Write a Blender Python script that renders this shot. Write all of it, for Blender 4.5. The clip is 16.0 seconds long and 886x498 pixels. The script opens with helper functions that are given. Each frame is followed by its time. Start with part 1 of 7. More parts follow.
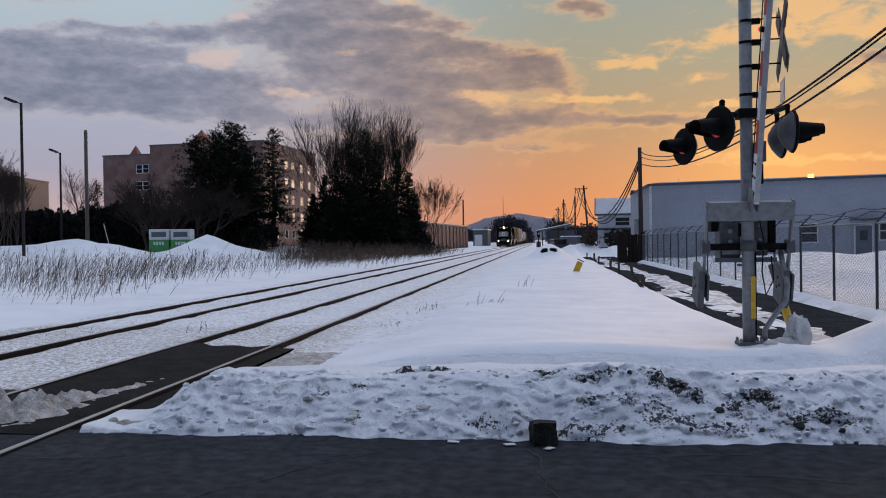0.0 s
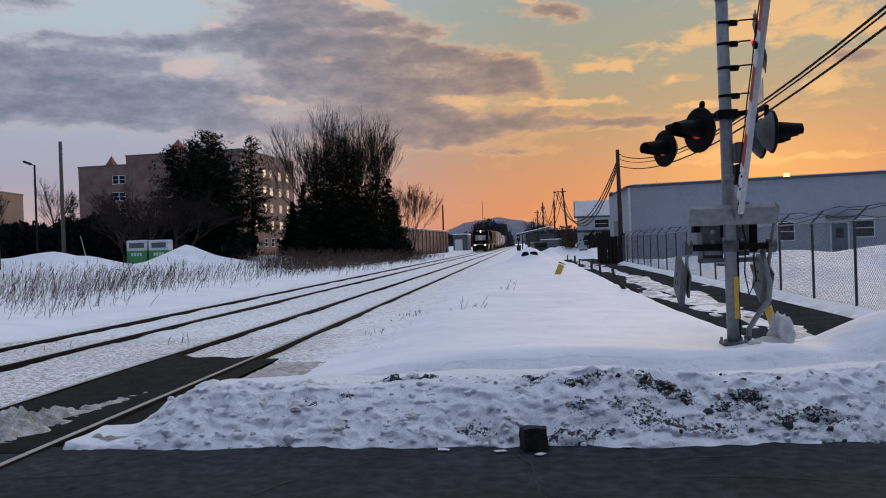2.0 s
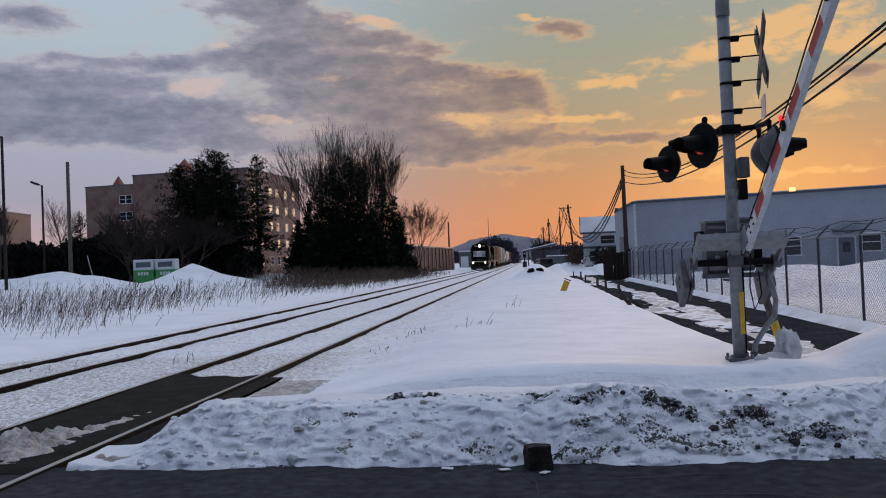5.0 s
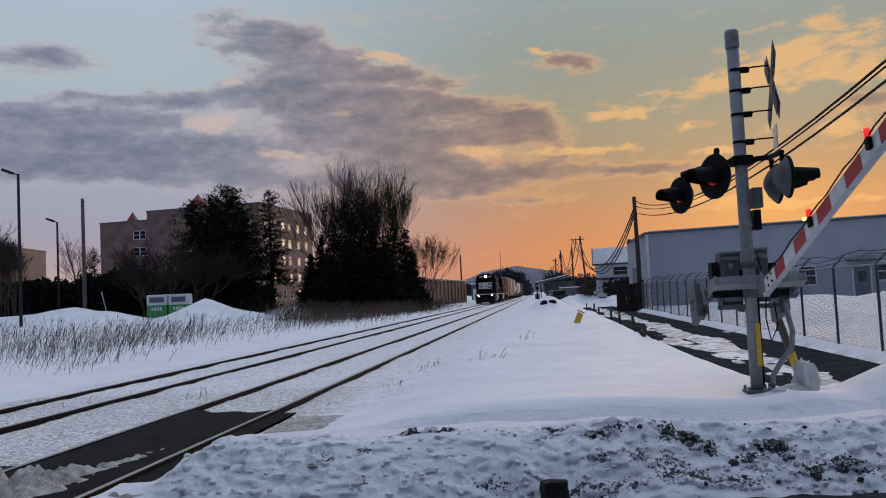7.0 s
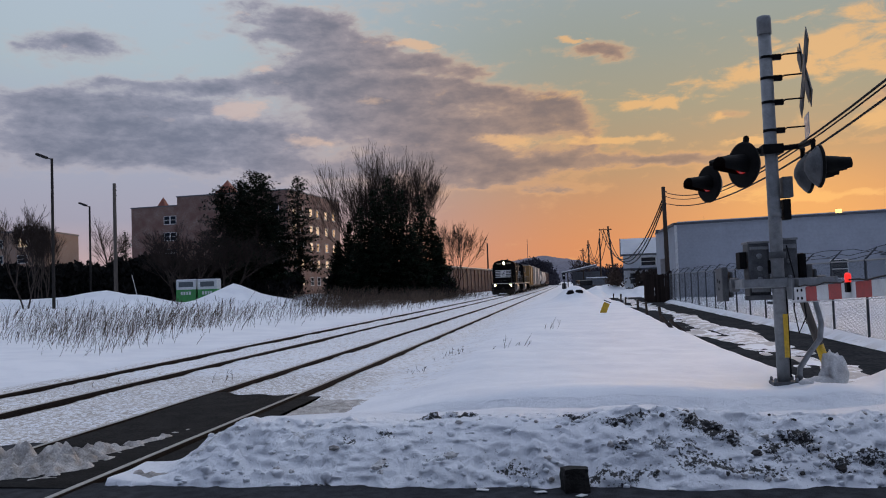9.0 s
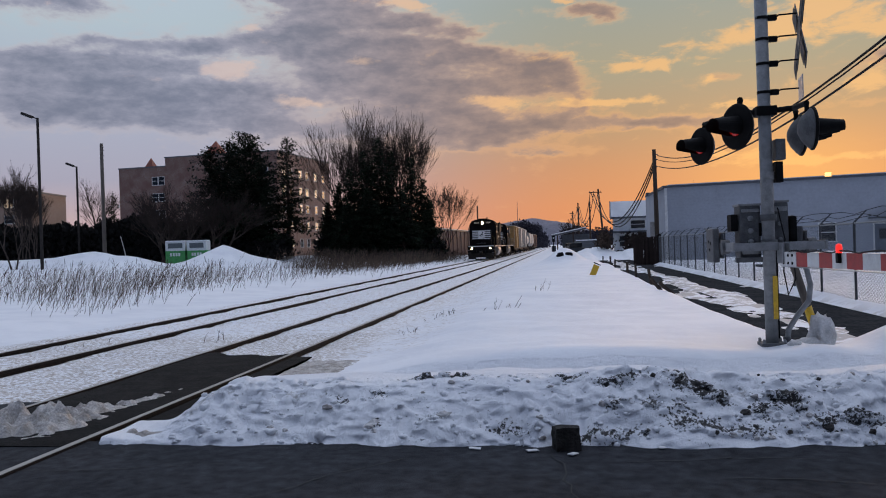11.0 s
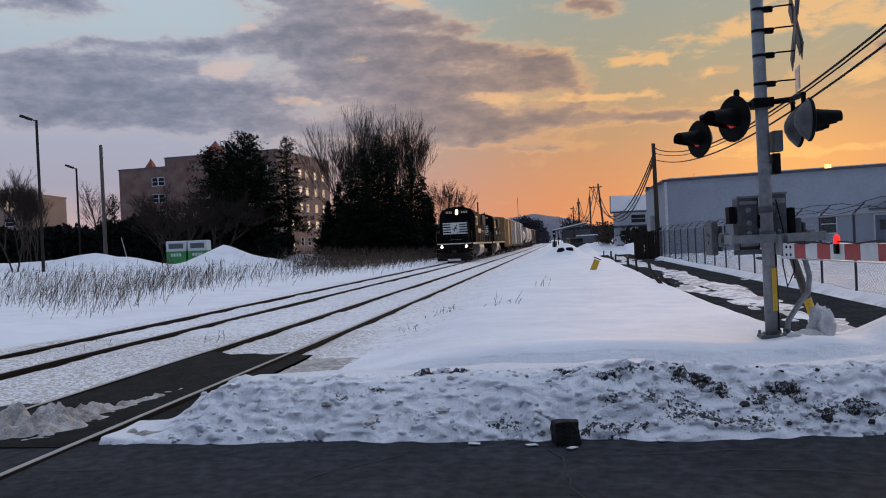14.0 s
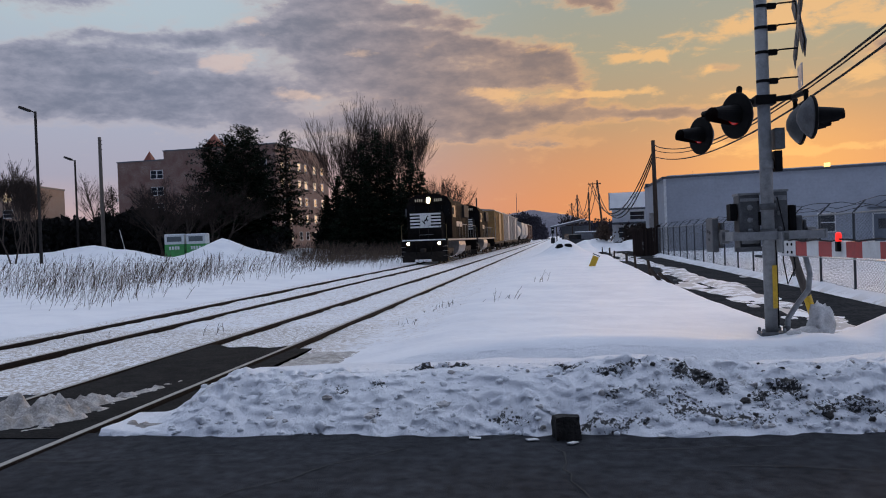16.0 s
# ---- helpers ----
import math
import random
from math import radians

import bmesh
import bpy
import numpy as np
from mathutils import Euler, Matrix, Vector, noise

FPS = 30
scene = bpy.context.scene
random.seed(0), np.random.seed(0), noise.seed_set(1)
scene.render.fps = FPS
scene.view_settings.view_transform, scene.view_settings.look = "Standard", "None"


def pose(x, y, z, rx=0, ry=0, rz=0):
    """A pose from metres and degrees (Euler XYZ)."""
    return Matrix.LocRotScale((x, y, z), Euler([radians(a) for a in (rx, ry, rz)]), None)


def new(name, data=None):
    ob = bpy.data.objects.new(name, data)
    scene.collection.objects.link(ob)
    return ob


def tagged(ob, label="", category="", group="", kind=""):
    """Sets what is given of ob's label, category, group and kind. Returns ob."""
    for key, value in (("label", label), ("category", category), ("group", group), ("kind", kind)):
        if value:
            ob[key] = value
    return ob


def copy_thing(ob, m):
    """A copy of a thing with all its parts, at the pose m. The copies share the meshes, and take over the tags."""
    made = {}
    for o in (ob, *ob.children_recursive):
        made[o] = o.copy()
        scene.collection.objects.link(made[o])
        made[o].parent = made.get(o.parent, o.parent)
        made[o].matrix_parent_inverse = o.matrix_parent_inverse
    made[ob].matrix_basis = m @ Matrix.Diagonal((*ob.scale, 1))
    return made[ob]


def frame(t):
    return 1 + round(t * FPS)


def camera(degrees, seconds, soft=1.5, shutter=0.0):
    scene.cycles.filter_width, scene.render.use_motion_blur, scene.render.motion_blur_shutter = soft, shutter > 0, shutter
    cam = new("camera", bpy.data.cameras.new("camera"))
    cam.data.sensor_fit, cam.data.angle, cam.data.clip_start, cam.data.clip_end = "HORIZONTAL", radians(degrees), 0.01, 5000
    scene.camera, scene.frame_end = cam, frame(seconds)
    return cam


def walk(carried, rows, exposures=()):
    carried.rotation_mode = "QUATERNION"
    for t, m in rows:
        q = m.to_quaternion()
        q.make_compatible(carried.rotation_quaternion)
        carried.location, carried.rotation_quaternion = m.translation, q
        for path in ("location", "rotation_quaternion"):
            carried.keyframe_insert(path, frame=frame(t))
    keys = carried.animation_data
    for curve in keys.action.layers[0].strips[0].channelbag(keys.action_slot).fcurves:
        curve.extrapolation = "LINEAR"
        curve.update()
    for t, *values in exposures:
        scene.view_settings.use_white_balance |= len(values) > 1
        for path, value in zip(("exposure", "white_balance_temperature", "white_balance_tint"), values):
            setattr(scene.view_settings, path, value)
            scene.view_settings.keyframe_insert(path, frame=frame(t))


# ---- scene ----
cam = camera(56.4, 16.0, soft=1.05)
PATH = [
    (0.0, pose(-0.000, 0.000, 1.550, 89.432, 0.800, 6.980)),
    (0.5, pose(-0.001, 0.021, 1.547, 89.371, 0.999, 6.410)),
    (1.0, pose(-0.027, 0.030, 1.557, 89.419, 1.355, 6.015)),
    (1.5, pose(-0.049, 0.039, 1.572, 89.538, 1.720, 5.772)),
    (2.0, pose(-0.051, 0.029, 1.564, 89.755, 1.931, 5.596)),
    (2.5, pose(-0.036, 0.041, 1.556, 89.888, 2.020, 5.639)),
    (3.0, pose(-0.012, 0.045, 1.563, 89.950, 2.199, 5.551)),
    (3.5, pose(-0.014, 0.030, 1.564, 89.931, 2.412, 5.531)),
    (6.0, pose(-0.025, 0.045, 1.570, 92.256, 2.372, 6.424)),
    (6.5, pose(-0.018, 0.039, 1.580, 92.888, 2.585, 6.612)),
    (7.0, pose(-0.033, 0.048, 1.575, 93.258, 2.810, 6.872)),
    (7.5, pose(-0.027, 0.053, 1.564, 93.302, 2.812, 7.287)),
    (8.0, pose(0.001, 0.032, 1.567, 93.204, 2.468, 8.039)),
    (8.5, pose(0.001, 0.055, 1.553, 92.981, 1.999, 8.732)),
    (11.0, pose(-0.033, 0.071, 1.534, 89.898, 1.851, 8.003)),
    (11.5, pose(-0.020, 0.100, 1.528, 89.620, 1.970, 7.353)),
    (12.0, pose(0.000, 0.099, 1.531, 89.619, 2.116, 7.039)),
    (12.5, pose(0.018, 0.119, 1.534, 89.827, 2.273, 7.082)),
    (13.0, pose(0.010, 0.107, 1.532, 89.927, 2.333, 7.357)),
    (13.5, pose(0.004, 0.094, 1.517, 89.825, 2.472, 7.670)),
    (14.0, pose(-0.001, 0.077, 1.524, 89.691, 2.610, 8.071)),
    (14.5, pose(-0.011, 0.068, 1.517, 89.647, 2.697, 8.522)),
    (15.0, pose(-0.034, 0.070, 1.516, 89.653, 2.584, 8.735)),
    (15.5, pose(-0.028, 0.055, 1.516, 89.586, 2.445, 8.418)),
    (16.0, pose(-0.034, 0.083, 1.514, 89.367, 2.121, 7.950)),
]
walk(cam, PATH, exposures=[(0.0, 0.0), (3.5, 0.0), (6.5, -0.14), (8.0, -0.14), (11.0, 0.0), (16.0, 0.0)])

# ---- world and sun ----
SUN_AZ, SUN_EL = 15.5, 5.0      # degrees to the right of the track's line, and up


def sky_world():
    world = bpy.data.worlds.new("dusk_sky")
    scene.world = world
    world.use_nodes = True
    nt = world.node_tree
    nt.nodes.clear()
    N, L = nt.nodes.new, nt.links.new

    def math_node(op, a, b=None, c=None, clamp=False):
        n = N("ShaderNodeMath")
        n.operation, n.use_clamp = op, clamp
        for i, v in enumerate((a, b, c)):
            if v is None:
                continue
            if isinstance(v, (int, float)):
                n.inputs[i].default_value = v
            else:
                L(v, n.inputs[i])
        return n.outputs[0]

    def mix(fac, a, b, blend="MIX"):
        n = N("ShaderNodeMix")
        n.data_type, n.blend_type = "RGBA", blend
        for key, v in ((0, fac), (6, a), (7, b)):
            if isinstance(v, (int, float)):
                n.inputs[key].default_value = v
            elif isinstance(v, tuple):
                n.inputs[key].default_value = (*v, 1)
            else:
                L(v, n.inputs[key])
        return n.outputs[2]

    def smooth(v, lo, hi):
        n = N("ShaderNodeMapRange")
        n.interpolation_type = "SMOOTHSTEP"
        L(v, n.inputs[0])
        n.inputs[1].default_value, n.inputs[2].default_value = lo, hi
        return n.outputs[0]

    tc = N("ShaderNodeTexCoord")
    sep = N("ShaderNodeSeparateXYZ")
    L(tc.outputs["Generated"], sep.inputs[0])
    x, y, z = sep.outputs
    az = math_node("MULTIPLY", math_node("ARCTAN2", x, y), 57.2958)
    el = math_node("MULTIPLY", math_node("ARCSINE", z), 57.2958)

    # clear evening sky, warm towards the sun and cool away from it
    nish = N("ShaderNodeTexSky")
    nish.sky_type, nish.sun_disc = "NISHITA", False
    nish.sun_elevation, nish.sun_rotation = radians(SUN_EL), radians(SUN_AZ)
    elr = N("ShaderNodeMapRange")
    L(el, elr.inputs[0])
    elr.inputs[1].default_value, elr.inputs[2].default_value = 0, 40

    def ramp(stops):
        r = N("ShaderNodeValToRGB")
        L(elr.outputs[0], r.inputs[0])
        while len(r.color_ramp.elements) < len(stops):
            r.color_ramp.elements.new(0.5)
        for e, (p, c) in zip(r.color_ramp.elements, stops):
            e.position, e.color = p / 40, (*c, 1)
        return r.outputs[0]

    warm = ramp([(0, (0.68, 0.245, 0.125)), (2.5, (0.70, 0.265, 0.125)), (5, (0.62, 0.285, 0.145)), (8, (0.48, 0.315, 0.185)),
                 (11.5, (0.40, 0.355, 0.25)), (16, (0.34, 0.37, 0.33)), (22, (0.36, 0.43, 0.47)), (40, (0.87, 1.03, 1.38))])
    cool = ramp([(0, (0.58, 0.37, 0.36)), (2.5, (0.54, 0.40, 0.43)), (5, (0.40, 0.385, 0.49)), (10, (0.41, 0.45, 0.57)),
                 (15, (0.46, 0.55, 0.62)), (22, (0.48, 0.58, 0.70)), (40, (0.87, 1.04, 1.40))])
    off = math_node("ABSOLUTE", math_node("SUBTRACT", az, SUN_AZ))
    toward = math_node("SUBTRACT", 1.0, smooth(off, 12, 42))
    behind = smooth(off, 48, 105)           # the east has gone dim
    clear = mix(toward, cool, warm)

    # cloud field, drawn out along the horizon
    comb = N("ShaderNodeCombineXYZ")
    L(math_node("MULTIPLY", az, 0.085), comb.inputs[0])
    L(math_node("MULTIPLY", el, 0.19), comb.inputs[1])

    def noise_tex(scale, detail, rough, dist, shift, colour=False):
        add = N("ShaderNodeVectorMath")
        L(comb.outputs[0], add.inputs[0])
        add.inputs[1].default_value = shift
        n = N("ShaderNodeTexNoise")
        L(add.outputs[0], n.inputs["Vector"])
        n.inputs["Scale"].default_value, n.inputs["Detail"].default_value = scale, detail
        n.inputs["Roughness"].default_value, n.inputs["Distortion"].default_value = rough, dist
        return n.outputs[1 if colour else 0]

    big = noise_tex(2.4, 9, 0.60, 0.15, (3.1, 1.7, 0))
    fine = noise_tex(7.0, 8, 0.62, 0.2, (7.3, 0.4, 2))
    # edges of the banks torn by slow and quick swirls
    place = N("ShaderNodeCombineXYZ")
    L(az, place.inputs[0])
    L(el, place.inputs[1])
    spot = place.outputs[0]
    for swirl, reach in ((noise_tex(2.0, 3, 0.5, 0.0, (1.7, 5.1, 0), True), (5.0, 1.7, 0)), (noise_tex(8.0, 4, 0.6, 0.0, (4.7, 2.1, 3), True), (2.2, 0.8, 0))):
        mid = N("ShaderNodeVectorMath")
        mid.operation = "SUBTRACT"
        L(swirl, mid.inputs[0])
        mid.inputs[1].default_value = (0.5, 0.5, 0.5)
        ma = N("ShaderNodeVectorMath")
        ma.operation = "MULTIPLY_ADD"
        L(mid.outputs[0], ma.inputs[0])
        ma.inputs[1].default_value = reach
        L(spot, ma.inputs[2])
        spot = ma.outputs[0]

    def banks(rows):
        total = None
        for a, e, wa, we, k in rows:
            v = N("ShaderNodeVectorMath")
            v.operation = "MULTIPLY_ADD"
            L(spot, v.inputs[0])
            v.inputs[1].default_value, v.inputs[2].default_value = (1 / wa, 1 / we, 0), (-a / wa, -e / we, 0)
            dot = N("ShaderNodeVectorMath")
            dot.operation = "DOT_PRODUCT"
            L(v.outputs[0], dot.inputs[0])
            L(v.outputs[0], dot.inputs[1])
            total = math_node("MULTIPLY_ADD", math_node("POWER", 0.3679, dot.outputs["Value"]), k, 0.0 if total is None else total)
        return total

    total = math_node("ADD", banks(HIGH_CLOUDS), banks(LOW_CLOUDS))
    beyond = smooth(off, 52, 75)          # the cloud cover goes on all round
    above = smooth(el, 21, 34)
    total = math_node("ADD", total, math_node("MULTIPLY", math_node("MAXIMUM", beyond, above), 0.30))
    field = math_node("ADD", math_node("MINIMUM", total, 0.92), math_node("MULTIPLY", math_node("SUBTRACT", big, 0.5), 1.15))
    field = math_node("ADD", field, math_node("MULTIPLY", math_node("SUBTRACT", fine, 0.5), 0.95))
    mask = smooth(field, 0.10, 0.72)
    core = smooth(field, 0.28, 0.72)
    deep = smooth(field, 0.52, 1.20)
    lit = mix(toward, (0.52, 0.47, 0.51), (0.88, 0.45, 0.19))
    lit = mix(smooth(el, 8, 20), lit, mix(toward, (0.56, 0.52, 0.54), (0.78, 0.52, 0.30)))
    body = mix(core, lit, mix(toward, (0.33, 0.335, 0.43), (0.43, 0.275, 0.21)))
    cloud = mix(deep, body, mix(toward, (0.165, 0.185, 0.265), (0.225, 0.165, 0.165)))
    sky = mix(math_node("MULTIPLY", mask, 0.92), clear, cloud)
    # sunlit wisps, thin and streaky
    streak = noise_tex(4.2, 8, 0.62, 0.35, (1.3, 9.2, 5))
    thin = math_node("ADD", banks(WISPS), math_node("MULTIPLY", math_node("SUBTRACT", streak, 0.5), 2.5))
    smask = math_node("MULTIPLY", smooth(thin, 0.28, 0.85), math_node("SUBTRACT", 1.0, math_node("MULTIPLY", deep, 0.6)))
    smask = math_node("MULTIPLY", smask, math_node("SUBTRACT", 1.0, math_node("MAXIMUM", beyond, above)))
    sky = mix(math_node("MULTIPLY", smask, 0.75), sky, mix(toward, (0.66, 0.53, 0.51), (0.95, 0.53, 0.21)))
    glow_a = math_node("DIVIDE", math_node("SUBTRACT", az, SUN_AZ), 6.5)
    glow_e = math_node("DIVIDE", math_node("SUBTRACT", el, 4.6), 3.2)
    g2 = math_node("ADD", math_node("MULTIPLY", glow_a, glow_a), math_node("MULTIPLY", glow_e, glow_e))
    glow = math_node("EXPONENT", math_node("MULTIPLY", g2, -1.0))
    sky = mix(math_node("MULTIPLY", glow, 0.5), sky, (0.98, 0.46, 0.12))
    dim = math_node("MULTIPLY", behind, math_node("SUBTRACT", 1.0, smooth(el, 38, 80)))
    sky = mix(math_node("MULTIPLY", dim, 0.92), sky, (0.105, 0.145, 0.26))
    base = N("ShaderNodeBackground")
    L(nish.outputs[0], base.inputs[0])
    base.inputs[1].default_value = 0.004
    bg = N("ShaderNodeBackground")
    L(sky, bg.inputs[0])
    bg.inputs[1].default_value = SKY
    add = N("ShaderNodeAddShader")
    L(base.outputs[0], add.inputs[0])
    L(bg.outputs[0], add.inputs[1])
    out = N("ShaderNodeOutputWorld")
    L(add.outputs[0], out.inputs[0])


# azimuth, elevation, widths (degrees), weight of each cloud bank and of each sunlit wisp
HIGH_CLOUDS = [(-32.9, 15.8, 3.66, 1.11, 0.90), (-18.3, 17.5, 4.62, 1.33, 1.05), (-14.9, 16.2, 3.85, 1.11, 0.85), (-24.0, 14.0, 3.66, 0.63, 0.90), (-29.0, 13.7, 2.69, 0.37, 0.50), (-9.8, 15.6, 3.85, 0.74, 0.85),
               (-16.9, 14.0, 3.85, 1.48, 0.95), (-10.3, 13.5, 5.00, 1.11, 1.00), (-5.6, 13.0, 3.46, 0.74, 1.00), (2.8, 15.4, 2.12, 0.63, 1.10), (21.2, 10.5, 2.69, 0.59, 0.90), (-5.9, 14.7, 1.93, 0.44, 0.60),
               (-22.8, 19.3, 3.85, 0.59, 0.40), (-30.7, 12.5, 7.31, 0.81, 0.85), (-9.2, 19.4, 5.00, 0.52, 0.25), (-1.3, 12.1, 1.93, 0.74, 0.80), (11.5, 10.6, 2.31, 0.30, 0.40)]
LOW_CLOUDS = [(-30.0, 11.1, 8.86, 1.62, 0.85), (-33.0, 9.3, 6.54, 1.45, 0.64), (-25.6, 9.2, 7.31, 1.26, 0.64), (-20.9, 10.1, 3.85, 1.05, 0.59), (-12.8, 11.4, 5.39, 1.55, 0.85), (-6.5, 10.5, 4.24, 1.20, 0.85),
               (-0.6, 10.9, 2.50, 1.05, 0.89), (1.3, 9.6, 1.39, 0.70, 0.72), (-3.9, 8.0, 3.85, 1.01, 0.94), (-9.8, 8.7, 5.00, 1.45, 0.72), (0.4, 8.2, 3.46, 0.75, 0.72), (6.9, 7.9, 3.66, 0.47, 1.02),
               (-0.0, 6.4, 3.85, 0.38, 0.51), (-16.0, 8.1, 6.93, 1.01, 0.59), (19.8, 7.9, 2.69, 0.35, 0.42), (-5.9, 7.0, 5.39, 0.44, 0.47), (10.9, 7.0, 2.31, 0.25, 0.42), (16.1, 7.0, 2.69, 0.25, 0.34)]
WISPS = [(-22.4, 12.4, 1.69, 0.81, 0.95), (-17.3, 10.3, 1.93, 0.41, 0.85), (-7.8, 11.5, 1.31, 0.33, 0.60), (-3.0, 9.7, 2.12, 0.44, 0.70), (-10.0, 16.6, 3.08, 0.30, 0.95), (6.4, 11.7, 2.89, 0.52, 1.00),
               (3.6, 9.5, 3.46, 0.41, 1.00), (10.9, 10.4, 1.39, 0.37, 0.90), (13.4, 12.9, 4.62, 0.74, 0.80), (18.0, 14.4, 5.00, 1.66, 0.85), (19.9, 9.2, 3.08, 1.04, 0.75), (11.7, 8.6, 1.93, 0.33, 1.00),
               (17.3, 4.8, 4.62, 0.37, 1.10), (12.6, 5.5, 4.62, 0.67, 0.75), (0.1, 12.6, 2.31, 0.44, 0.60), (-19.6, 14.8, 1.73, 0.33, 0.55), (0.8, 16.2, 1.08, 0.30, 0.90), (21.4, 12.3, 2.69, 0.89, 0.70),
               (-13.1, 12.7, 1.54, 0.30, 0.50)]
SKY = 0.95
sky_world()
sun = new("sun", bpy.data.lights.new("sun", "SUN"))
sun.data.energy, sun.data.angle, sun.data.color = 1.0, radians(28), (1.0, 0.62, 0.36)
sun.rotation_euler = (radians(90 - SUN_EL), 0, radians(180 - SUN_AZ))

# ---- materials ----
def material(name, colour, second=None, scale=8.0, rough=0.7, metal=0.0, bump=0.0, bump_scale=None, fine=0.15,
             spread=(0.35, 0.65), island=0.0, random_tint=0.0, spec=None, stretch=(1, 1, 1), emit=None, emit_strength=0.0):
    m = bpy.data.materials.new(name)
    m.use_nodes = True
    nt = m.node_tree
    N, L = nt.nodes.new, nt.links.new
    b = nt.nodes["Principled BSDF"]
    tc = N("ShaderNodeTexCoord")
    mp = N("ShaderNodeMapping")
    mp.inputs["Scale"].default_value = stretch
    L(tc.outputs["Object"], mp.inputs[0])
    second = second or tuple(c * 0.75 for c in colour)
    n1 = N("ShaderNodeTexNoise")
    L(mp.outputs[0], n1.inputs["Vector"])
    n1.inputs["Scale"].default_value, n1.inputs["Detail"].default_value = scale, 8
    n1.inputs["Roughness"].default_value = 0.62
    r = N("ShaderNodeMapRange")
    L(n1.outputs[0], r.inputs[0])
    r.inputs[1].default_value, r.inputs[2].default_value = spread
    mix = N("ShaderNodeMix")
    mix.data_type = "RGBA"
    L(r.outputs[0], mix.inputs[0])
    mix.inputs[6].default_value, mix.inputs[7].default_value = (*colour, 1), (*second, 1)
    n2 = N("ShaderNodeTexNoise")
    L(mp.outputs[0], n2.inputs["Vector"])
    n2.inputs["Scale"].default_value, n2.inputs["Detail"].default_value = scale * 9, 4
    val = N("ShaderNodeMapRange")
    L(n2.outputs[0], val.inputs[0])
    val.inputs[1].default_value, val.inputs[2].default_value = 0.3, 0.7
    val.inputs[3].default_value, val.inputs[4].default_value = 1 - fine, 1 + fine
    hsv = N("ShaderNodeHueSaturation")
    L(mix.outputs[2], hsv.inputs["Color"])
    value = val.outputs[0]
    for amount, node, socket in ((island, "ShaderNodeNewGeometry", "Random Per Island"), (random_tint, "ShaderNodeObjectInfo", "Random")):
        if amount:
            g = N(node)
            v = N("ShaderNodeMapRange")
            L(g.outputs[socket], v.inputs[0])
            v.inputs[3].default_value, v.inputs[4].default_value = 1 - amount, 1 + amount
            mul = N("ShaderNodeMath")
            mul.operation = "MULTIPLY"
            L(value, mul.inputs[0]), L(v.outputs[0], mul.inputs[1])
            value = mul.outputs[0]
    L(value, hsv.inputs["Value"])
    L(hsv.outputs[0], b.inputs["Base Color"])
    b.inputs["Roughness"].default_value, b.inputs["Metallic"].default_value = rough, metal
    if spec is not None:
        b.inputs["Specular IOR Level"].default_value = spec
    if bump:
        bn = N("ShaderNodeBump")
        nb = N("ShaderNodeTexNoise")
        L(mp.outputs[0], nb.inputs["Vector"])
        nb.inputs["Scale"].default_value, nb.inputs["Detail"].default_value = bump_scale or scale * 4, 6
        L(nb.outputs[0], bn.inputs["Height"])
        bn.inputs["Strength"].default_value, bn.inputs["Distance"].default_value = bump, 0.03
        L(bn.outputs[0], b.inputs["Normal"])
    if emit:
        b.inputs["Emission Color"].default_value = (*emit, 1)
        b.inputs["Emission Strength"].default_value = emit_strength
    return m


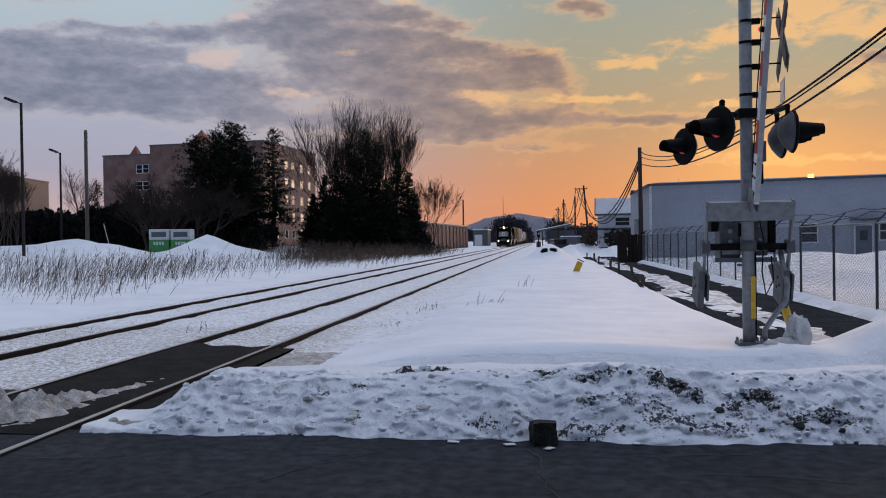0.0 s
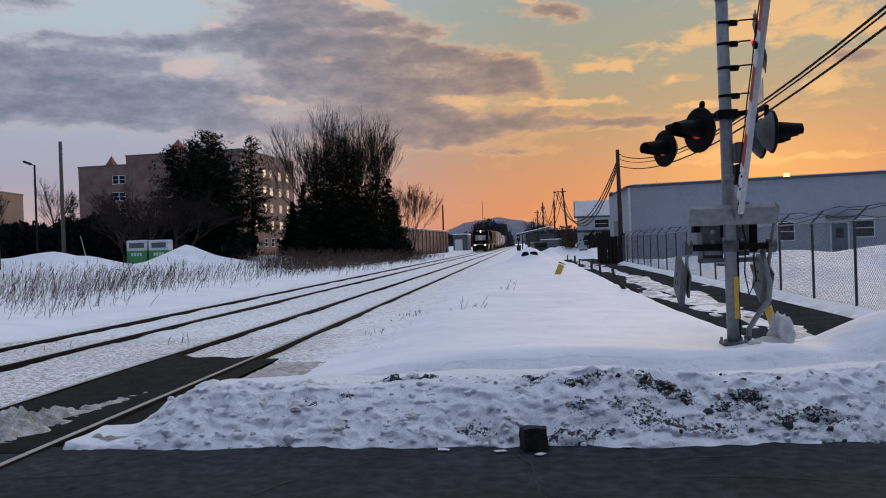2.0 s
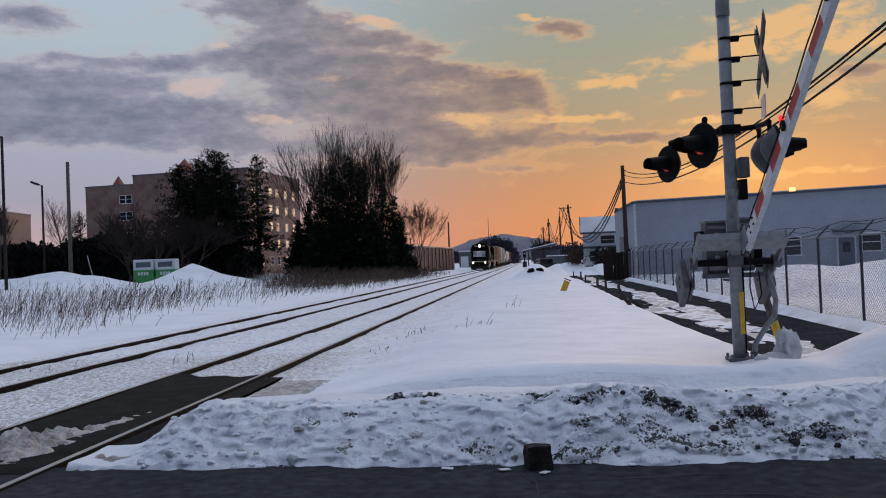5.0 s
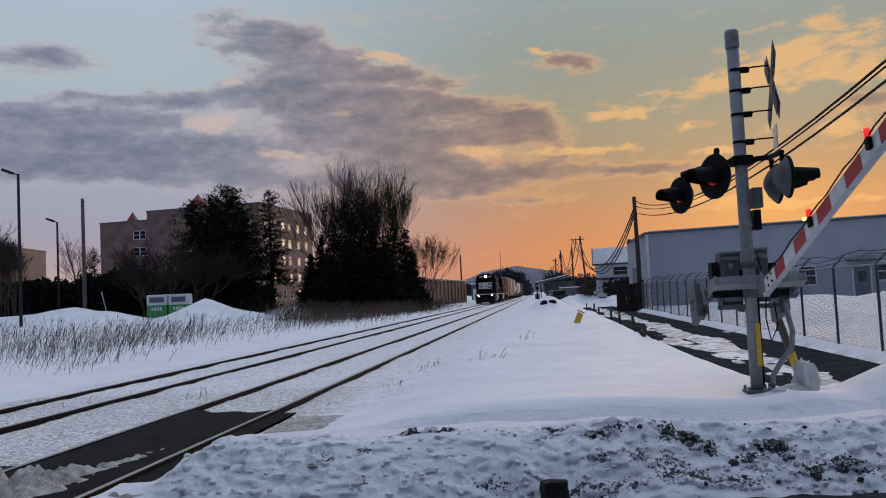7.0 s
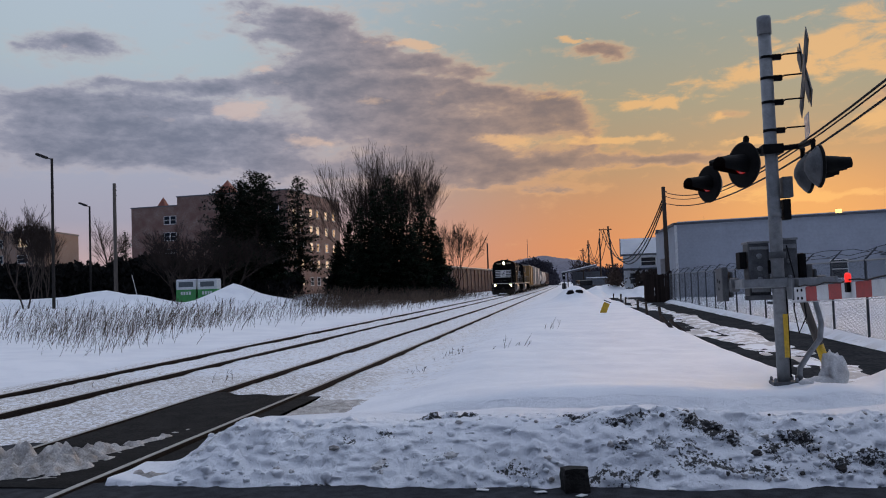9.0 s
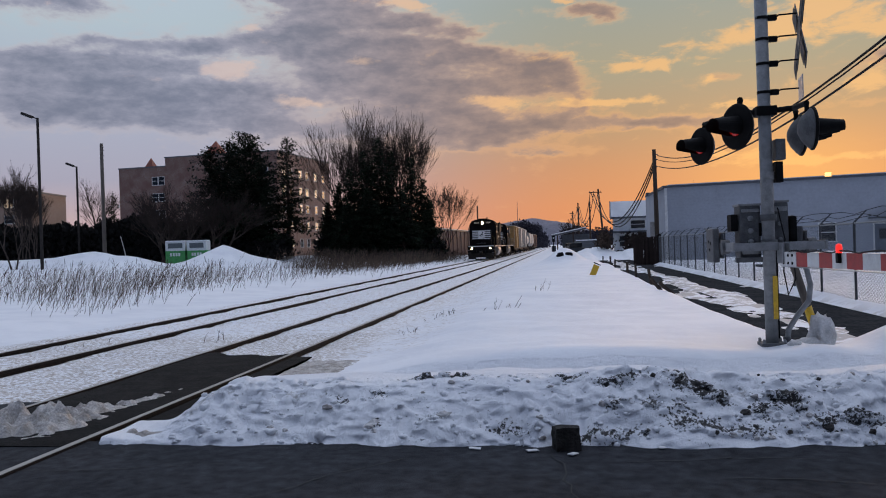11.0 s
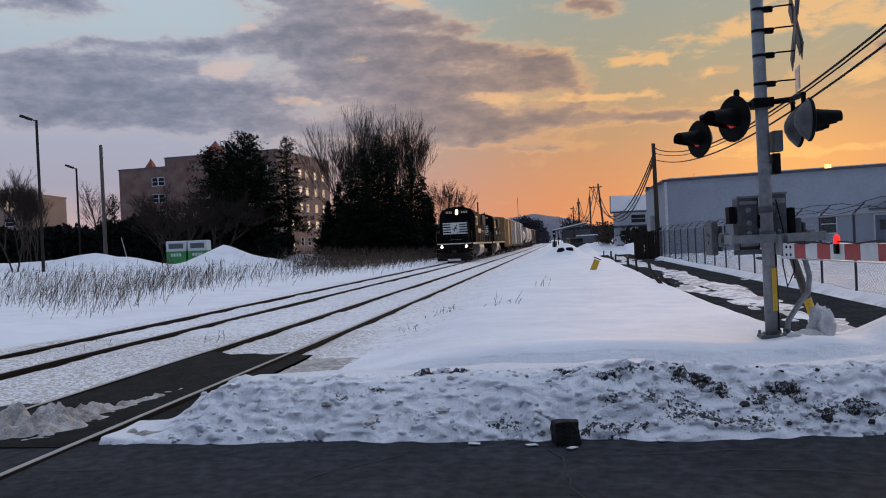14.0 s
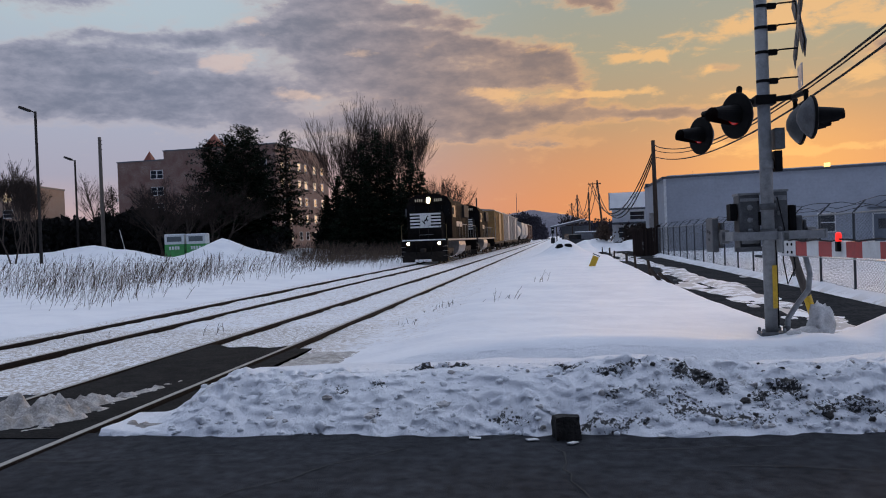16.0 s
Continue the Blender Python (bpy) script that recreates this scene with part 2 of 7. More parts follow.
def snow_material(name, dirt_scale=0.0, dirt_low=0.55, dirt_high=0.66, grime=(0.10, 0.085, 0.07), patches=0.25, bands=(), fine_bump=0.02, front=None):
    """Snow with soft relief; dirt_scale > 0 adds grime in clumps, bands are stretches of the plan (x0, x1, y0, y1, amount) that carry more."""
    m = bpy.data.materials.new(name)
    m.use_nodes = True
    nt = m.node_tree
    N, L = nt.nodes.new, nt.links.new
    b = nt.nodes["Principled BSDF"]
    geo = N("ShaderNodeNewGeometry")
    pos = geo.outputs["Position"]

    def tex(scale, detail=6, rough=0.6, dist=0.0):
        n = N("ShaderNodeTexNoise")
        L(pos, n.inputs["Vector"])
        n.inputs["Scale"].default_value, n.inputs["Detail"].default_value = scale, detail
        n.inputs["Roughness"].default_value, n.inputs["Distortion"].default_value = rough, dist
        return n.outputs[0]

    def rng(v, a, c, lo=0.0, hi=1.0, soft=True):
        n = N("ShaderNodeMapRange")
        n.interpolation_type = "SMOOTHSTEP" if soft else "LINEAR"
        L(v, n.inputs[0])
        n.inputs[1].default_value, n.inputs[2].default_value = a, c
        n.inputs[3].default_value, n.inputs[4].default_value = lo, hi
        return n.outputs[0]

    def op(kind, a, c):
        n = N("ShaderNodeMath")
        n.operation = kind
        for i, v in enumerate((a, c)):
            if isinstance(v, (int, float)):
                n.inputs[i].default_value = v
            else:
                L(v, n.inputs[i])
        return n.outputs[0]

    def mix(fac, a, c):
        n = N("ShaderNodeMix")
        n.data_type = "RGBA"
        L(fac, n.inputs[0])
        for i, v in ((6, a), (7, c)):
            if isinstance(v, tuple):
                n.inputs[i].default_value = (*v, 1)
            else:
                L(v, n.inputs[i])
        return n.outputs[2]

    col = mix(rng(tex(0.7, 5), 0.35, 0.7), (0.88, 0.885, 0.90), (0.79, 0.80, 0.83))
    sepn = N("ShaderNodeSeparateXYZ")
    L(pos, sepn.inputs[0])
    for x0, x1, y0, y1, amount, scale, colour in bands:
        e = 0.3
        inx = op("MULTIPLY", rng(sepn.outputs[0], x0 - e, x0 + e), rng(sepn.outputs[0], x1 - e, x1 + e, 1, 0))
        iny = op("MULTIPLY", rng(sepn.outputs[1], y0 - e, y0 + e), rng(sepn.outputs[1], y1 - e, y1 + e, 1, 0))
        spots = rng(tex(scale, 9, 0.68, 0.3), 0.62 - amount * 0.25, 0.655 - amount * 0.22)
        col = mix(op("MULTIPLY", op("MULTIPLY", inx, iny), op("MULTIPLY", spots, 0.9)), col, colour)
    if dirt_scale:
        clump = rng(tex(dirt_scale * 0.32, 4, 0.55), 0.46, 0.62)
        grit = rng(tex(dirt_scale, 10, 0.70, 0.25), dirt_low, dirt_high)
        hold = op("MULTIPLY", clump, grit)
        if front:
            hold = op("MULTIPLY", hold, rng(sepn.outputs[1], front - 0.25, front + 0.15, 1, 0))
        col = mix(hold, col, grime)
        grit2 = rng(tex(dirt_scale * 4, 6, 0.7), 0.57, 0.64)
        wash = rng(tex(dirt_scale * 0.6, 6, 0.6), 0.48, 0.75, 0.0, patches)
        if front:
            wash = op("MULTIPLY", wash, rng(sepn.outputs[1], front - 0.25, front + 0.15, 1, 0))
            grit2 = op("MULTIPLY", grit2, rng(sepn.outputs[1], front - 0.25, front + 0.15, 1, 0))
        col = mix(wash, col, (0.42, 0.40, 0.38))
        col = mix(op("MULTIPLY", grit2, 0.7), col, (0.14, 0.125, 0.11))
    L(col, b.inputs["Base Color"])
    b.inputs["Roughness"].default_value = 0.6
    b.inputs["Specular IOR Level"].default_value = 0.25
    height = op("ADD", op("MULTIPLY", tex(3.0, 8, 0.6), 0.12), op("MULTIPLY", tex(26 if fine_bump < 0.05 else 15, 8, 0.72), fine_bump))
    bn = N("ShaderNodeBump")
    L(height, bn.inputs["Height"])
    bn.inputs["Strength"].default_value, bn.inputs["Distance"].default_value = 0.6, 0.35
    L(bn.outputs[0], b.inputs["Normal"])
    return m


def bank_material():
    """Ploughed snow: white and granular, with torn patches of dark road dirt and of grey slush."""
    m = snow_material("plowed_snow", fine_bump=0.16)
    nt = m.node_tree
    N, L = nt.nodes.new, nt.links.new
    b = nt.nodes["Principled BSDF"]
    geo = N("ShaderNodeNewGeometry")

    def noise_of(scale, detail, rough):
        n = N("ShaderNodeTexNoise")
        L(geo.outputs["Position"], n.inputs["Vector"])
        n.inputs["Scale"].default_value, n.inputs["Detail"].default_value, n.inputs["Roughness"].default_value = scale, detail, rough
        return n.outputs[0]

    def op(kind, a, c, d=None):
        n = N("ShaderNodeMath")
        n.operation = kind
        for i, v in enumerate((a, c, d)):
            if isinstance(v, (int, float)):
                n.inputs[i].default_value = v
            elif v is not None:
                L(v, n.inputs[i])
        return n.outputs[0]

    def step(v, lo, hi, top=1.0):
        n = N("ShaderNodeMapRange")
        n.interpolation_type = "SMOOTHSTEP"
        L(v, n.inputs[0])
        n.inputs[1].default_value, n.inputs[2].default_value, n.inputs[4].default_value = lo, hi, top
        return n.outputs[0]

    def patches(rows):
        total = 0.0
        for x, y, rx, ry, k in rows:
            v = N("ShaderNodeVectorMath")
            v.operation = "MULTIPLY_ADD"
            L(geo.outputs["Position"], v.inputs[0])
            v.inputs[1].default_value, v.inputs[2].default_value = (1 / rx, 1 / ry, 0), (-x / rx, -y / ry, 0)
            dot = N("ShaderNodeVectorMath")
            dot.operation = "DOT_PRODUCT"
            L(v.outputs[0], dot.inputs[0])
            L(v.outputs[0], dot.inputs[1])
            total = op("MULTIPLY_ADD", op("POWER", 0.3679, dot.outputs["Value"]), k, total)
        return total

    def blend(fac, a, colour):
        n = N("ShaderNodeMix")
        n.data_type = "RGBA"
        L(fac, n.inputs[0])
        L(a, n.inputs[6])
        n.inputs[7].default_value = (*colour, 1)
        return n.outputs[2]

    grain = op("SUBTRACT", noise_of(24, 9, 0.68), 0.5)
    crumb = op("SUBTRACT", noise_of(48, 5, 0.6), 0.5)
    lumps = op("SUBTRACT", noise_of(6, 6, 0.6), 0.5)
    col = b.inputs["Base Color"].links[0].from_socket
    grey = op("ADD", patches(GREY_DIRT), op("ADD", op("MULTIPLY", grain, 2.0), op("MULTIPLY", lumps, 1.6)))
    plan = N("ShaderNodeSeparateXYZ")
    L(geo.outputs["Position"], plan.inputs[0])
    grey = op("SUBTRACT", grey, step(plan.outputs[1], 7.4, 7.7, 1.5))
    col = blend(step(grey, 0.62, 1.35, 0.70), col, (0.27, 0.25, 0.225))
    dark = op("ADD", patches(DIRT), op("ADD", op("MULTIPLY", grain, 3.0), op("ADD", op("MULTIPLY", crumb, 1.3), op("MULTIPLY", lumps, 1.2))))
    dark = op("SUBTRACT", dark, step(plan.outputs[1], 7.4, 7.7, 1.5))
    col = blend(step(dark, 0.58, 0.95, 0.96), col, (0.024, 0.021, 0.018))
    L(col, b.inputs["Base Color"])
    return m


def siding_material(name, colour, step, depth=0.25, bricks=False, second=None):
    """Painted lap siding, or brick courses, too small to pick apart from afar."""
    m = material(name, colour, second or tuple(c * 0.86 for c in colour), scale=0.6, rough=0.75, fine=0.06)
    nt = m.node_tree
    N, L = nt.nodes.new, nt.links.new
    b = nt.nodes["Principled BSDF"]
    tc = N("ShaderNodeTexCoord")
    sepn = N("ShaderNodeSeparateXYZ")
    L(tc.outputs["Object"], sepn.inputs[0])
    if not bricks:
        fr = N("ShaderNodeMath")
        fr.operation = "FRACT"
        mu = N("ShaderNodeMath")
        mu.operation = "DIVIDE"
        L(sepn.outputs[2], mu.inputs[0])
        mu.inputs[1].default_value = step
        L(mu.outputs[0], fr.inputs[0])
        h = fr.outputs[0]
    else:
        comb = N("ShaderNodeCombineXYZ")
        ad = N("ShaderNodeMath")
        L(sepn.outputs[0], ad.inputs[0]), L(sepn.outputs[1], ad.inputs[1])
        L(ad.outputs[0], comb.inputs[0]), L(sepn.outputs[2], comb.inputs[1])
        bt = N("ShaderNodeTexBrick")
        L(comb.outputs[0], bt.inputs["Vector"])
        bt.inputs["Scale"].default_value = 1.0
        bt.inputs["Brick Width"].default_value, bt.inputs["Row Height"].default_value = 0.215, step
        bt.inputs["Mortar Size"].default_value = 0.01
        bt.inputs["Color1"].default_value, bt.inputs["Color2"].default_value = (*colour, 1), (*(second or colour), 1)
        bt.inputs["Mortar"].default_value = (0.3, 0.26, 0.23, 1)
        L(bt.outputs[0], nt.nodes["Mix"].inputs[6])
        h = bt.outputs["Fac"]
    bn = N("ShaderNodeBump")
    L(h, bn.inputs["Height"])
    bn.inputs["Strength"].default_value, bn.inputs["Distance"].default_value = depth, 0.03
    bn.invert = True
    L(bn.outputs[0], b.inputs["Normal"])
    return m


SNOW = snow_material("snow", bands=[(-10.4, -3.2, 6.0, 130.0, 0.40, 12.0, (0.55, 0.50, 0.45)), (-10.6, -3.4, 4.0, 15.5, 0.50, 16.0, (0.38, 0.33, 0.28)),
                                    (-4.3, -2.2, 12.0, 60.0, 0.30, 7.0, (0.58, 0.54, 0.50)), (3.2, 6.2, 12.5, 70.0, 0.6, 1.6, (0.46, 0.43, 0.41))])
# patches of road dirt in the ploughed bank: place and half widths in the plan, weight
DIRT = [(-1.22, 7.32, 0.28, 0.05, 1.0), (-0.93, 7.24, 0.15, 0.05, 1.0), (-1.90, 6.88, 0.07, 0.05, 0.8), (-1.57, 6.90, 0.14, 0.06, 0.8), (-1.11, 6.66, 0.12, 0.05, 0.8), (-1.56, 6.63, 0.06, 0.06, 1.0), (-0.03, 7.17, 0.16, 0.06, 1.0),
        (0.43, 7.03, 0.24, 0.05, 1.1), (0.98, 6.89, 0.22, 0.09, 1.2), (1.13, 6.80, 0.15, 0.06, 1.0), (1.68, 6.81, 0.18, 0.08, 1.2), (0.37, 6.77, 0.10, 0.07, 1.0), (0.64, 6.71, 0.07, 0.06, 1.0), (0.85, 6.66, 0.13, 0.07, 0.8),
        (1.91, 6.64, 0.11, 0.07, 1.0), (2.23, 6.69, 0.22, 0.07, 1.1), (1.47, 6.71, 0.07, 0.07, 1.0), (1.13, 6.56, 0.53, 0.05, 1.0), (0.24, 6.55, 0.26, 0.05, 1.0), (-0.50, 6.59, 0.18, 0.05, 0.8)]
GREY_DIRT = [(-3.01, 7.01, 0.37, 0.10, 0.9), (-3.20, 6.85, 0.16, 0.14, 0.9), (-2.35, 6.96, 0.13, 0.09, 1.0), (-0.24, 7.02, 0.28, 0.14, 0.5), (1.38, 6.95, 0.09, 0.05, 0.9), (2.12, 6.97, 0.13, 0.09, 0.9), (-0.55, 6.64, 0.31, 0.06, 0.7),
        (0.67, 6.62, 0.83, 0.07, 0.7), (1.90, 6.56, 0.47, 0.06, 0.7), (-2.07, 6.96, 0.20, 0.06, 0.7), (0.57, 6.85, 0.26, 0.09, 0.6)]
BANK_SNOW = bank_material()
ICE = material("dirty_ice", (0.55, 0.54, 0.53), (0.30, 0.27, 0.25), scale=7, rough=0.5, bump=0.6, island=0.35, fine=0.25)
GRIT = material("grit_lump", (0.030, 0.027, 0.025), (0.085, 0.076, 0.07), scale=14, rough=0.9, bump=0.6, island=0.4)
ASPHALT = material("asphalt", (0.025, 0.0265, 0.0305), (0.038, 0.040, 0.045), scale=1.1, rough=0.75, bump=0.35, bump_scale=110, fine=0.42, spec=0.06)
WET_ASPHALT = material("wet_asphalt", (0.012, 0.0115, 0.0115), (0.024, 0.023, 0.022), scale=2.5, rough=0.85, bump=0.4, bump_scale=60, fine=0.35, spec=0.05)
CRACK = material("crack_fill", (0.018, 0.018, 0.019), scale=5, rough=0.8)
RAIL_SIDE = material("rusty_rail", (0.022, 0.016, 0.014), (0.012, 0.010, 0.009), spec=0.1, scale=9, rough=0.8, bump=0.3)
RAIL_TOP = material("worn_rail_head", (0.46, 0.43, 0.40), (0.30, 0.27, 0.25), scale=6, rough=0.34, metal=0.85, stretch=(4, 0.4, 1))
GALV = material("galvanised_steel", (0.27, 0.275, 0.28), (0.19, 0.195, 0.20), scale=12, rough=0.5, metal=0.35, bump=0.1)
GREY_PAINT = material("weathered_grey_paint", (0.105, 0.11, 0.115), (0.06, 0.06, 0.063), scale=7, rough=0.6, bump=0.15, fine=0.2)
BLACK_PAINT = material("black_paint", (0.005, 0.005, 0.0055), (0.010, 0.0095, 0.0095), scale=6, rough=0.6, spec=0.08)
LOCO_BLACK = material("locomotive_black", (0.007, 0.007, 0.008), (0.018, 0.015, 0.013), scale=2.2, rough=0.7, fine=0.25, spec=0.008)
WHITE_PAINT = material("white_paint", (0.78, 0.78, 0.77), (0.62, 0.61, 0.59), scale=5, rough=0.55, fine=0.06)
RED_PAINT = material("red_reflective", (0.50, 0.035, 0.03), (0.36, 0.03, 0.025), scale=8, rough=0.5)
YELLOW = material("yellow_reflective", (0.72, 0.44, 0.02), (0.60, 0.36, 0.03), scale=6, rough=0.5)
RED_LENS = material("red_lens", (0.20, 0.006, 0.006), (0.15, 0.005, 0.005), scale=20, rough=0.2, emit=(1.0, 0.03, 0.02), emit_strength=0.16)
RED_LAMP = material("red_lamp", (0.75, 0.02, 0.02), (0.6, 0.02, 0.02), scale=20, rough=0.3, emit=(1.0, 0.03, 0.02), emit_strength=0.9)
LANE = material("wet_lane_asphalt", (0.032, 0.0322, 0.034), (0.056, 0.055, 0.055), scale=1.6, rough=0.95, bump=0.3, bump_scale=60, fine=0.35, spec=0.0)
HANDRAIL = material("worn_yellow_rail", (0.20, 0.15, 0.06), (0.10, 0.08, 0.05), scale=6, rough=0.7, spec=0.1)
ALUMINIUM = material("bare_aluminium", (0.55, 0.56, 0.57), (0.42, 0.42, 0.43), scale=9, rough=0.45, metal=0.6)
POLE_WOOD = material("creosoted_wood", (0.085, 0.062, 0.048), (0.045, 0.035, 0.03), scale=3, rough=0.9, bump=0.5, stretch=(6, 6, 0.6), spec=0.1)
GREY_WOOD = material("weathered_pole_wood", (0.13, 0.108, 0.09), (0.075, 0.063, 0.055), scale=3, rough=0.9, bump=0.4, stretch=(6, 6, 0.6))
CABLE = material("cable_sheath", (0.016, 0.014, 0.014), scale=9, rough=0.6, spec=0.1)
BARK = material("bark", (0.085, 0.066, 0.055), (0.045, 0.036, 0.031), scale=4, rough=0.95, bump=0.5, spec=0.1)
TWIG = material("twigs", (0.05, 0.037, 0.031), (0.026, 0.02, 0.018), scale=1, rough=0.95, fine=0.1, spec=0.1)
NEEDLE = material("conifer_needles", (0.016, 0.026, 0.014), (0.007, 0.013, 0.008), scale=0.8, rough=0.85, island=0.4, spec=0.1)
HEDGE = material("hedge_twigs", (0.017, 0.016, 0.015), (0.008, 0.0085, 0.008), scale=0.6, rough=0.95, island=0.4, spec=0.1)
BRUSH = material("brown_brush", (0.095, 0.066, 0.052), (0.055, 0.04, 0.033), scale=0.8, rough=0.95, island=0.35, spec=0.1)
POST_GREY = material("dark_fence_steel", (0.055, 0.06, 0.07), (0.035, 0.037, 0.042), scale=5, rough=0.7)
FENCE_WOOD = material("dark_fence_boards", (0.035, 0.024, 0.02), (0.018, 0.013, 0.012), scale=3, rough=0.9, bump=0.3, stretch=(5, 5, 0.5), random_tint=0.3, spec=0.1)
STRAW = material("dry_weeds", (0.13, 0.095, 0.07), (0.06, 0.045, 0.036), scale=0.7, rough=0.95, island=0.5, spec=0.1)
SEED = material("seed_heads", (0.075, 0.052, 0.04), (0.04, 0.03, 0.025), scale=3, rough=0.95, island=0.3, spec=0.1)
BRICK = siding_material("brick_courses", (0.20, 0.105, 0.08), 0.075, bricks=True, second=(0.155, 0.08, 0.062))
TAN_BRICK = siding_material("tan_brick_courses", (0.29, 0.18, 0.13), 0.075, bricks=True, second=(0.24, 0.15, 0.105))
SIDING = siding_material("white_metal_siding", (0.39, 0.41, 0.455), 0.20, depth=0.5)
CLAPBOARD = siding_material("white_clapboard", (0.82, 0.83, 0.85), 0.15, depth=0.5)
DOOR_PAINT = material("grey_blue_door_paint", (0.13, 0.16, 0.20), (0.10, 0.12, 0.15), scale=3, rough=0.55)
TRIM = material("dark_roof_trim", (0.10, 0.11, 0.13), (0.07, 0.075, 0.085), scale=3, rough=0.6)
COPPER = material("red_brown_roof", (0.33, 0.10, 0.06), (0.22, 0.07, 0.05), scale=3, rough=0.7)
GLASS = material("window_glass", (0.012, 0.014, 0.018), (0.02, 0.023, 0.028), scale=0.8, rough=0.06, spec=0.4)
CAB_GLASS = material("dark_cab_glass", (0.006, 0.006, 0.007), (0.010, 0.010, 0.011), scale=1, rough=0.35, spec=0.05)
LIT_GLASS = material("lit_window", (0.4, 0.33, 0.22), scale=2, rough=0.3, emit=(1.0, 0.68, 0.38), emit_strength=0.55)
BIN_GREEN = material("green_bin_paint", (0.055, 0.30, 0.075), (0.045, 0.22, 0.06), scale=3, rough=0.5)
BIN_WHITE = material("white_bin_paint", (0.66, 0.68, 0.68), (0.55, 0.57, 0.57), scale=3, rough=0.5)
BIN_DARK = material("bin_chute", (0.10, 0.12, 0.13), scale=3, rough=0.6)
# bare woods greyed towards purple, aerial haze put into the colour
HAZED_WOOD = material("hazed_leafless_wood", (0.060, 0.055, 0.068), (0.042, 0.039, 0.049), scale=0.05, rough=1.0, island=0.2, spec=0.0)
# pale grey-violet: the haze of distance is mixed into the hills' base colour
HAZED_HILL = material("hazed_wooded_hill", (0.21, 0.20, 0.235), (0.165, 0.158, 0.19), scale=0.03, rough=1.0, fine=0.3)
RUST_BOX = material("rust_brown_freight_paint", (0.15, 0.065, 0.04), (0.09, 0.042, 0.03), scale=1.5, rough=0.75, bump=0.2)
YELLOW_BOX = material("faded_yellow_freight_paint", (0.42, 0.24, 0.075), (0.27, 0.15, 0.06), scale=1.3, rough=0.7, bump=0.2)
WHITE_BOX = material("grimy_white_freight_paint", (0.55, 0.49, 0.43), (0.36, 0.31, 0.27), scale=1.1, rough=0.65, bump=0.2)
GREY_BOX = material("grey_hopper_paint", (0.40, 0.38, 0.36), (0.25, 0.235, 0.22), scale=1.1, rough=0.65, bump=0.2)
BEAM = material("headlight_glow", (1, 0.9, 0.75), scale=5, rough=0.3, emit=(1.0, 0.72, 0.36), emit_strength=60.0)
DITCH = material("ditch_light_glow", (1, 0.85, 0.6), scale=5, rough=0.3, emit=(1.0, 0.62, 0.26), emit_strength=36.0)
NUMBER_GLASS = material("number_board", (0.30, 0.28, 0.24), (0.2, 0.19, 0.17), scale=9, rough=0.4, emit=(1.0, 0.85, 0.65), emit_strength=0.12)
FUEL_TANK = material("dusty_tank_steel", (0.34, 0.31, 0.29), (0.20, 0.18, 0.17), scale=3, rough=0.5, metal=0.2)
TRUCK_STEEL = material("grimy_truck_steel", (0.045, 0.04, 0.036), (0.028, 0.025, 0.024), scale=5, rough=0.75, spec=0.1)
CAR_PAINT = material("dark_car_paint", (0.02, 0.022, 0.026), scale=3, rough=0.25)
LAMP_GLOW = material("sodium_lamp_glow", (1, 0.7, 0.3), scale=5, rough=0.3, emit=(1.0, 0.50, 0.14), emit_strength=2.6)


# ---- mesh helpers ----
def part(name, bm, mat, parent=None, label="", smooth=False):
    me = bpy.data.meshes.new(name)
    bm.to_mesh(me)
    bm.free()
    if smooth:
        for p in me.polygons:
            p.use_smooth = True
    for one in (mat if isinstance(mat, (list, tuple)) else [mat]):
        me.materials.append(one)
    ob = new(name, me)
    if parent:
        ob.parent = parent
    if label:
        ob["label"] = label
    return ob


def raw(name, verts, faces, mat, parent=None, smooth=False):
    me = bpy.data.meshes.new(name)
    me.from_pydata(verts, [], faces)
    if smooth:
        for p in me.polygons:
            p.use_smooth = True
    me.materials.append(mat)
    ob = new(name, me)
    if parent:
        ob.parent = parent
    return ob


def thing(name, m=None, label="", category="", group="", kind=""):
    ob = new(name)
    ob.empty_display_size = 0.2
    if m is not None:
        ob.matrix_basis = m
    return tagged(ob, label, category, group, kind)


def box(bm, x0, x1, y0, y1, z0, z1, bevel=0.0, m=None):
    vs = [bm.verts.new(v) for v in ((x0, y0, z0), (x1, y0, z0), (x1, y1, z0), (x0, y1, z0), (x0, y0, z1), (x1, y0, z1), (x1, y1, z1), (x0, y1, z1))]
    fs = [bm.faces.new([vs[i] for i in f]) for f in ((0, 3, 2, 1), (4, 5, 6, 7), (0, 1, 5, 4), (1, 2, 6, 5), (2, 3, 7, 6), (3, 0, 4, 7))]
    if bevel:
        es = list({e for f in fs for e in f.edges})
        out = bmesh.ops.bevel(bm, geom=es, offset=bevel, segments=2, affect="EDGES", profile=0.7)
        vs = list({v for f in out["faces"] for v in f.verts})
    if m is not None:
        for v in vs:
            v.co = m @ v.co
    return bm


def boxes(*rows, bevel=0.0):
    bm = bmesh.new()
    for r in rows:
        box(bm, *r, bevel=bevel)
    return bm


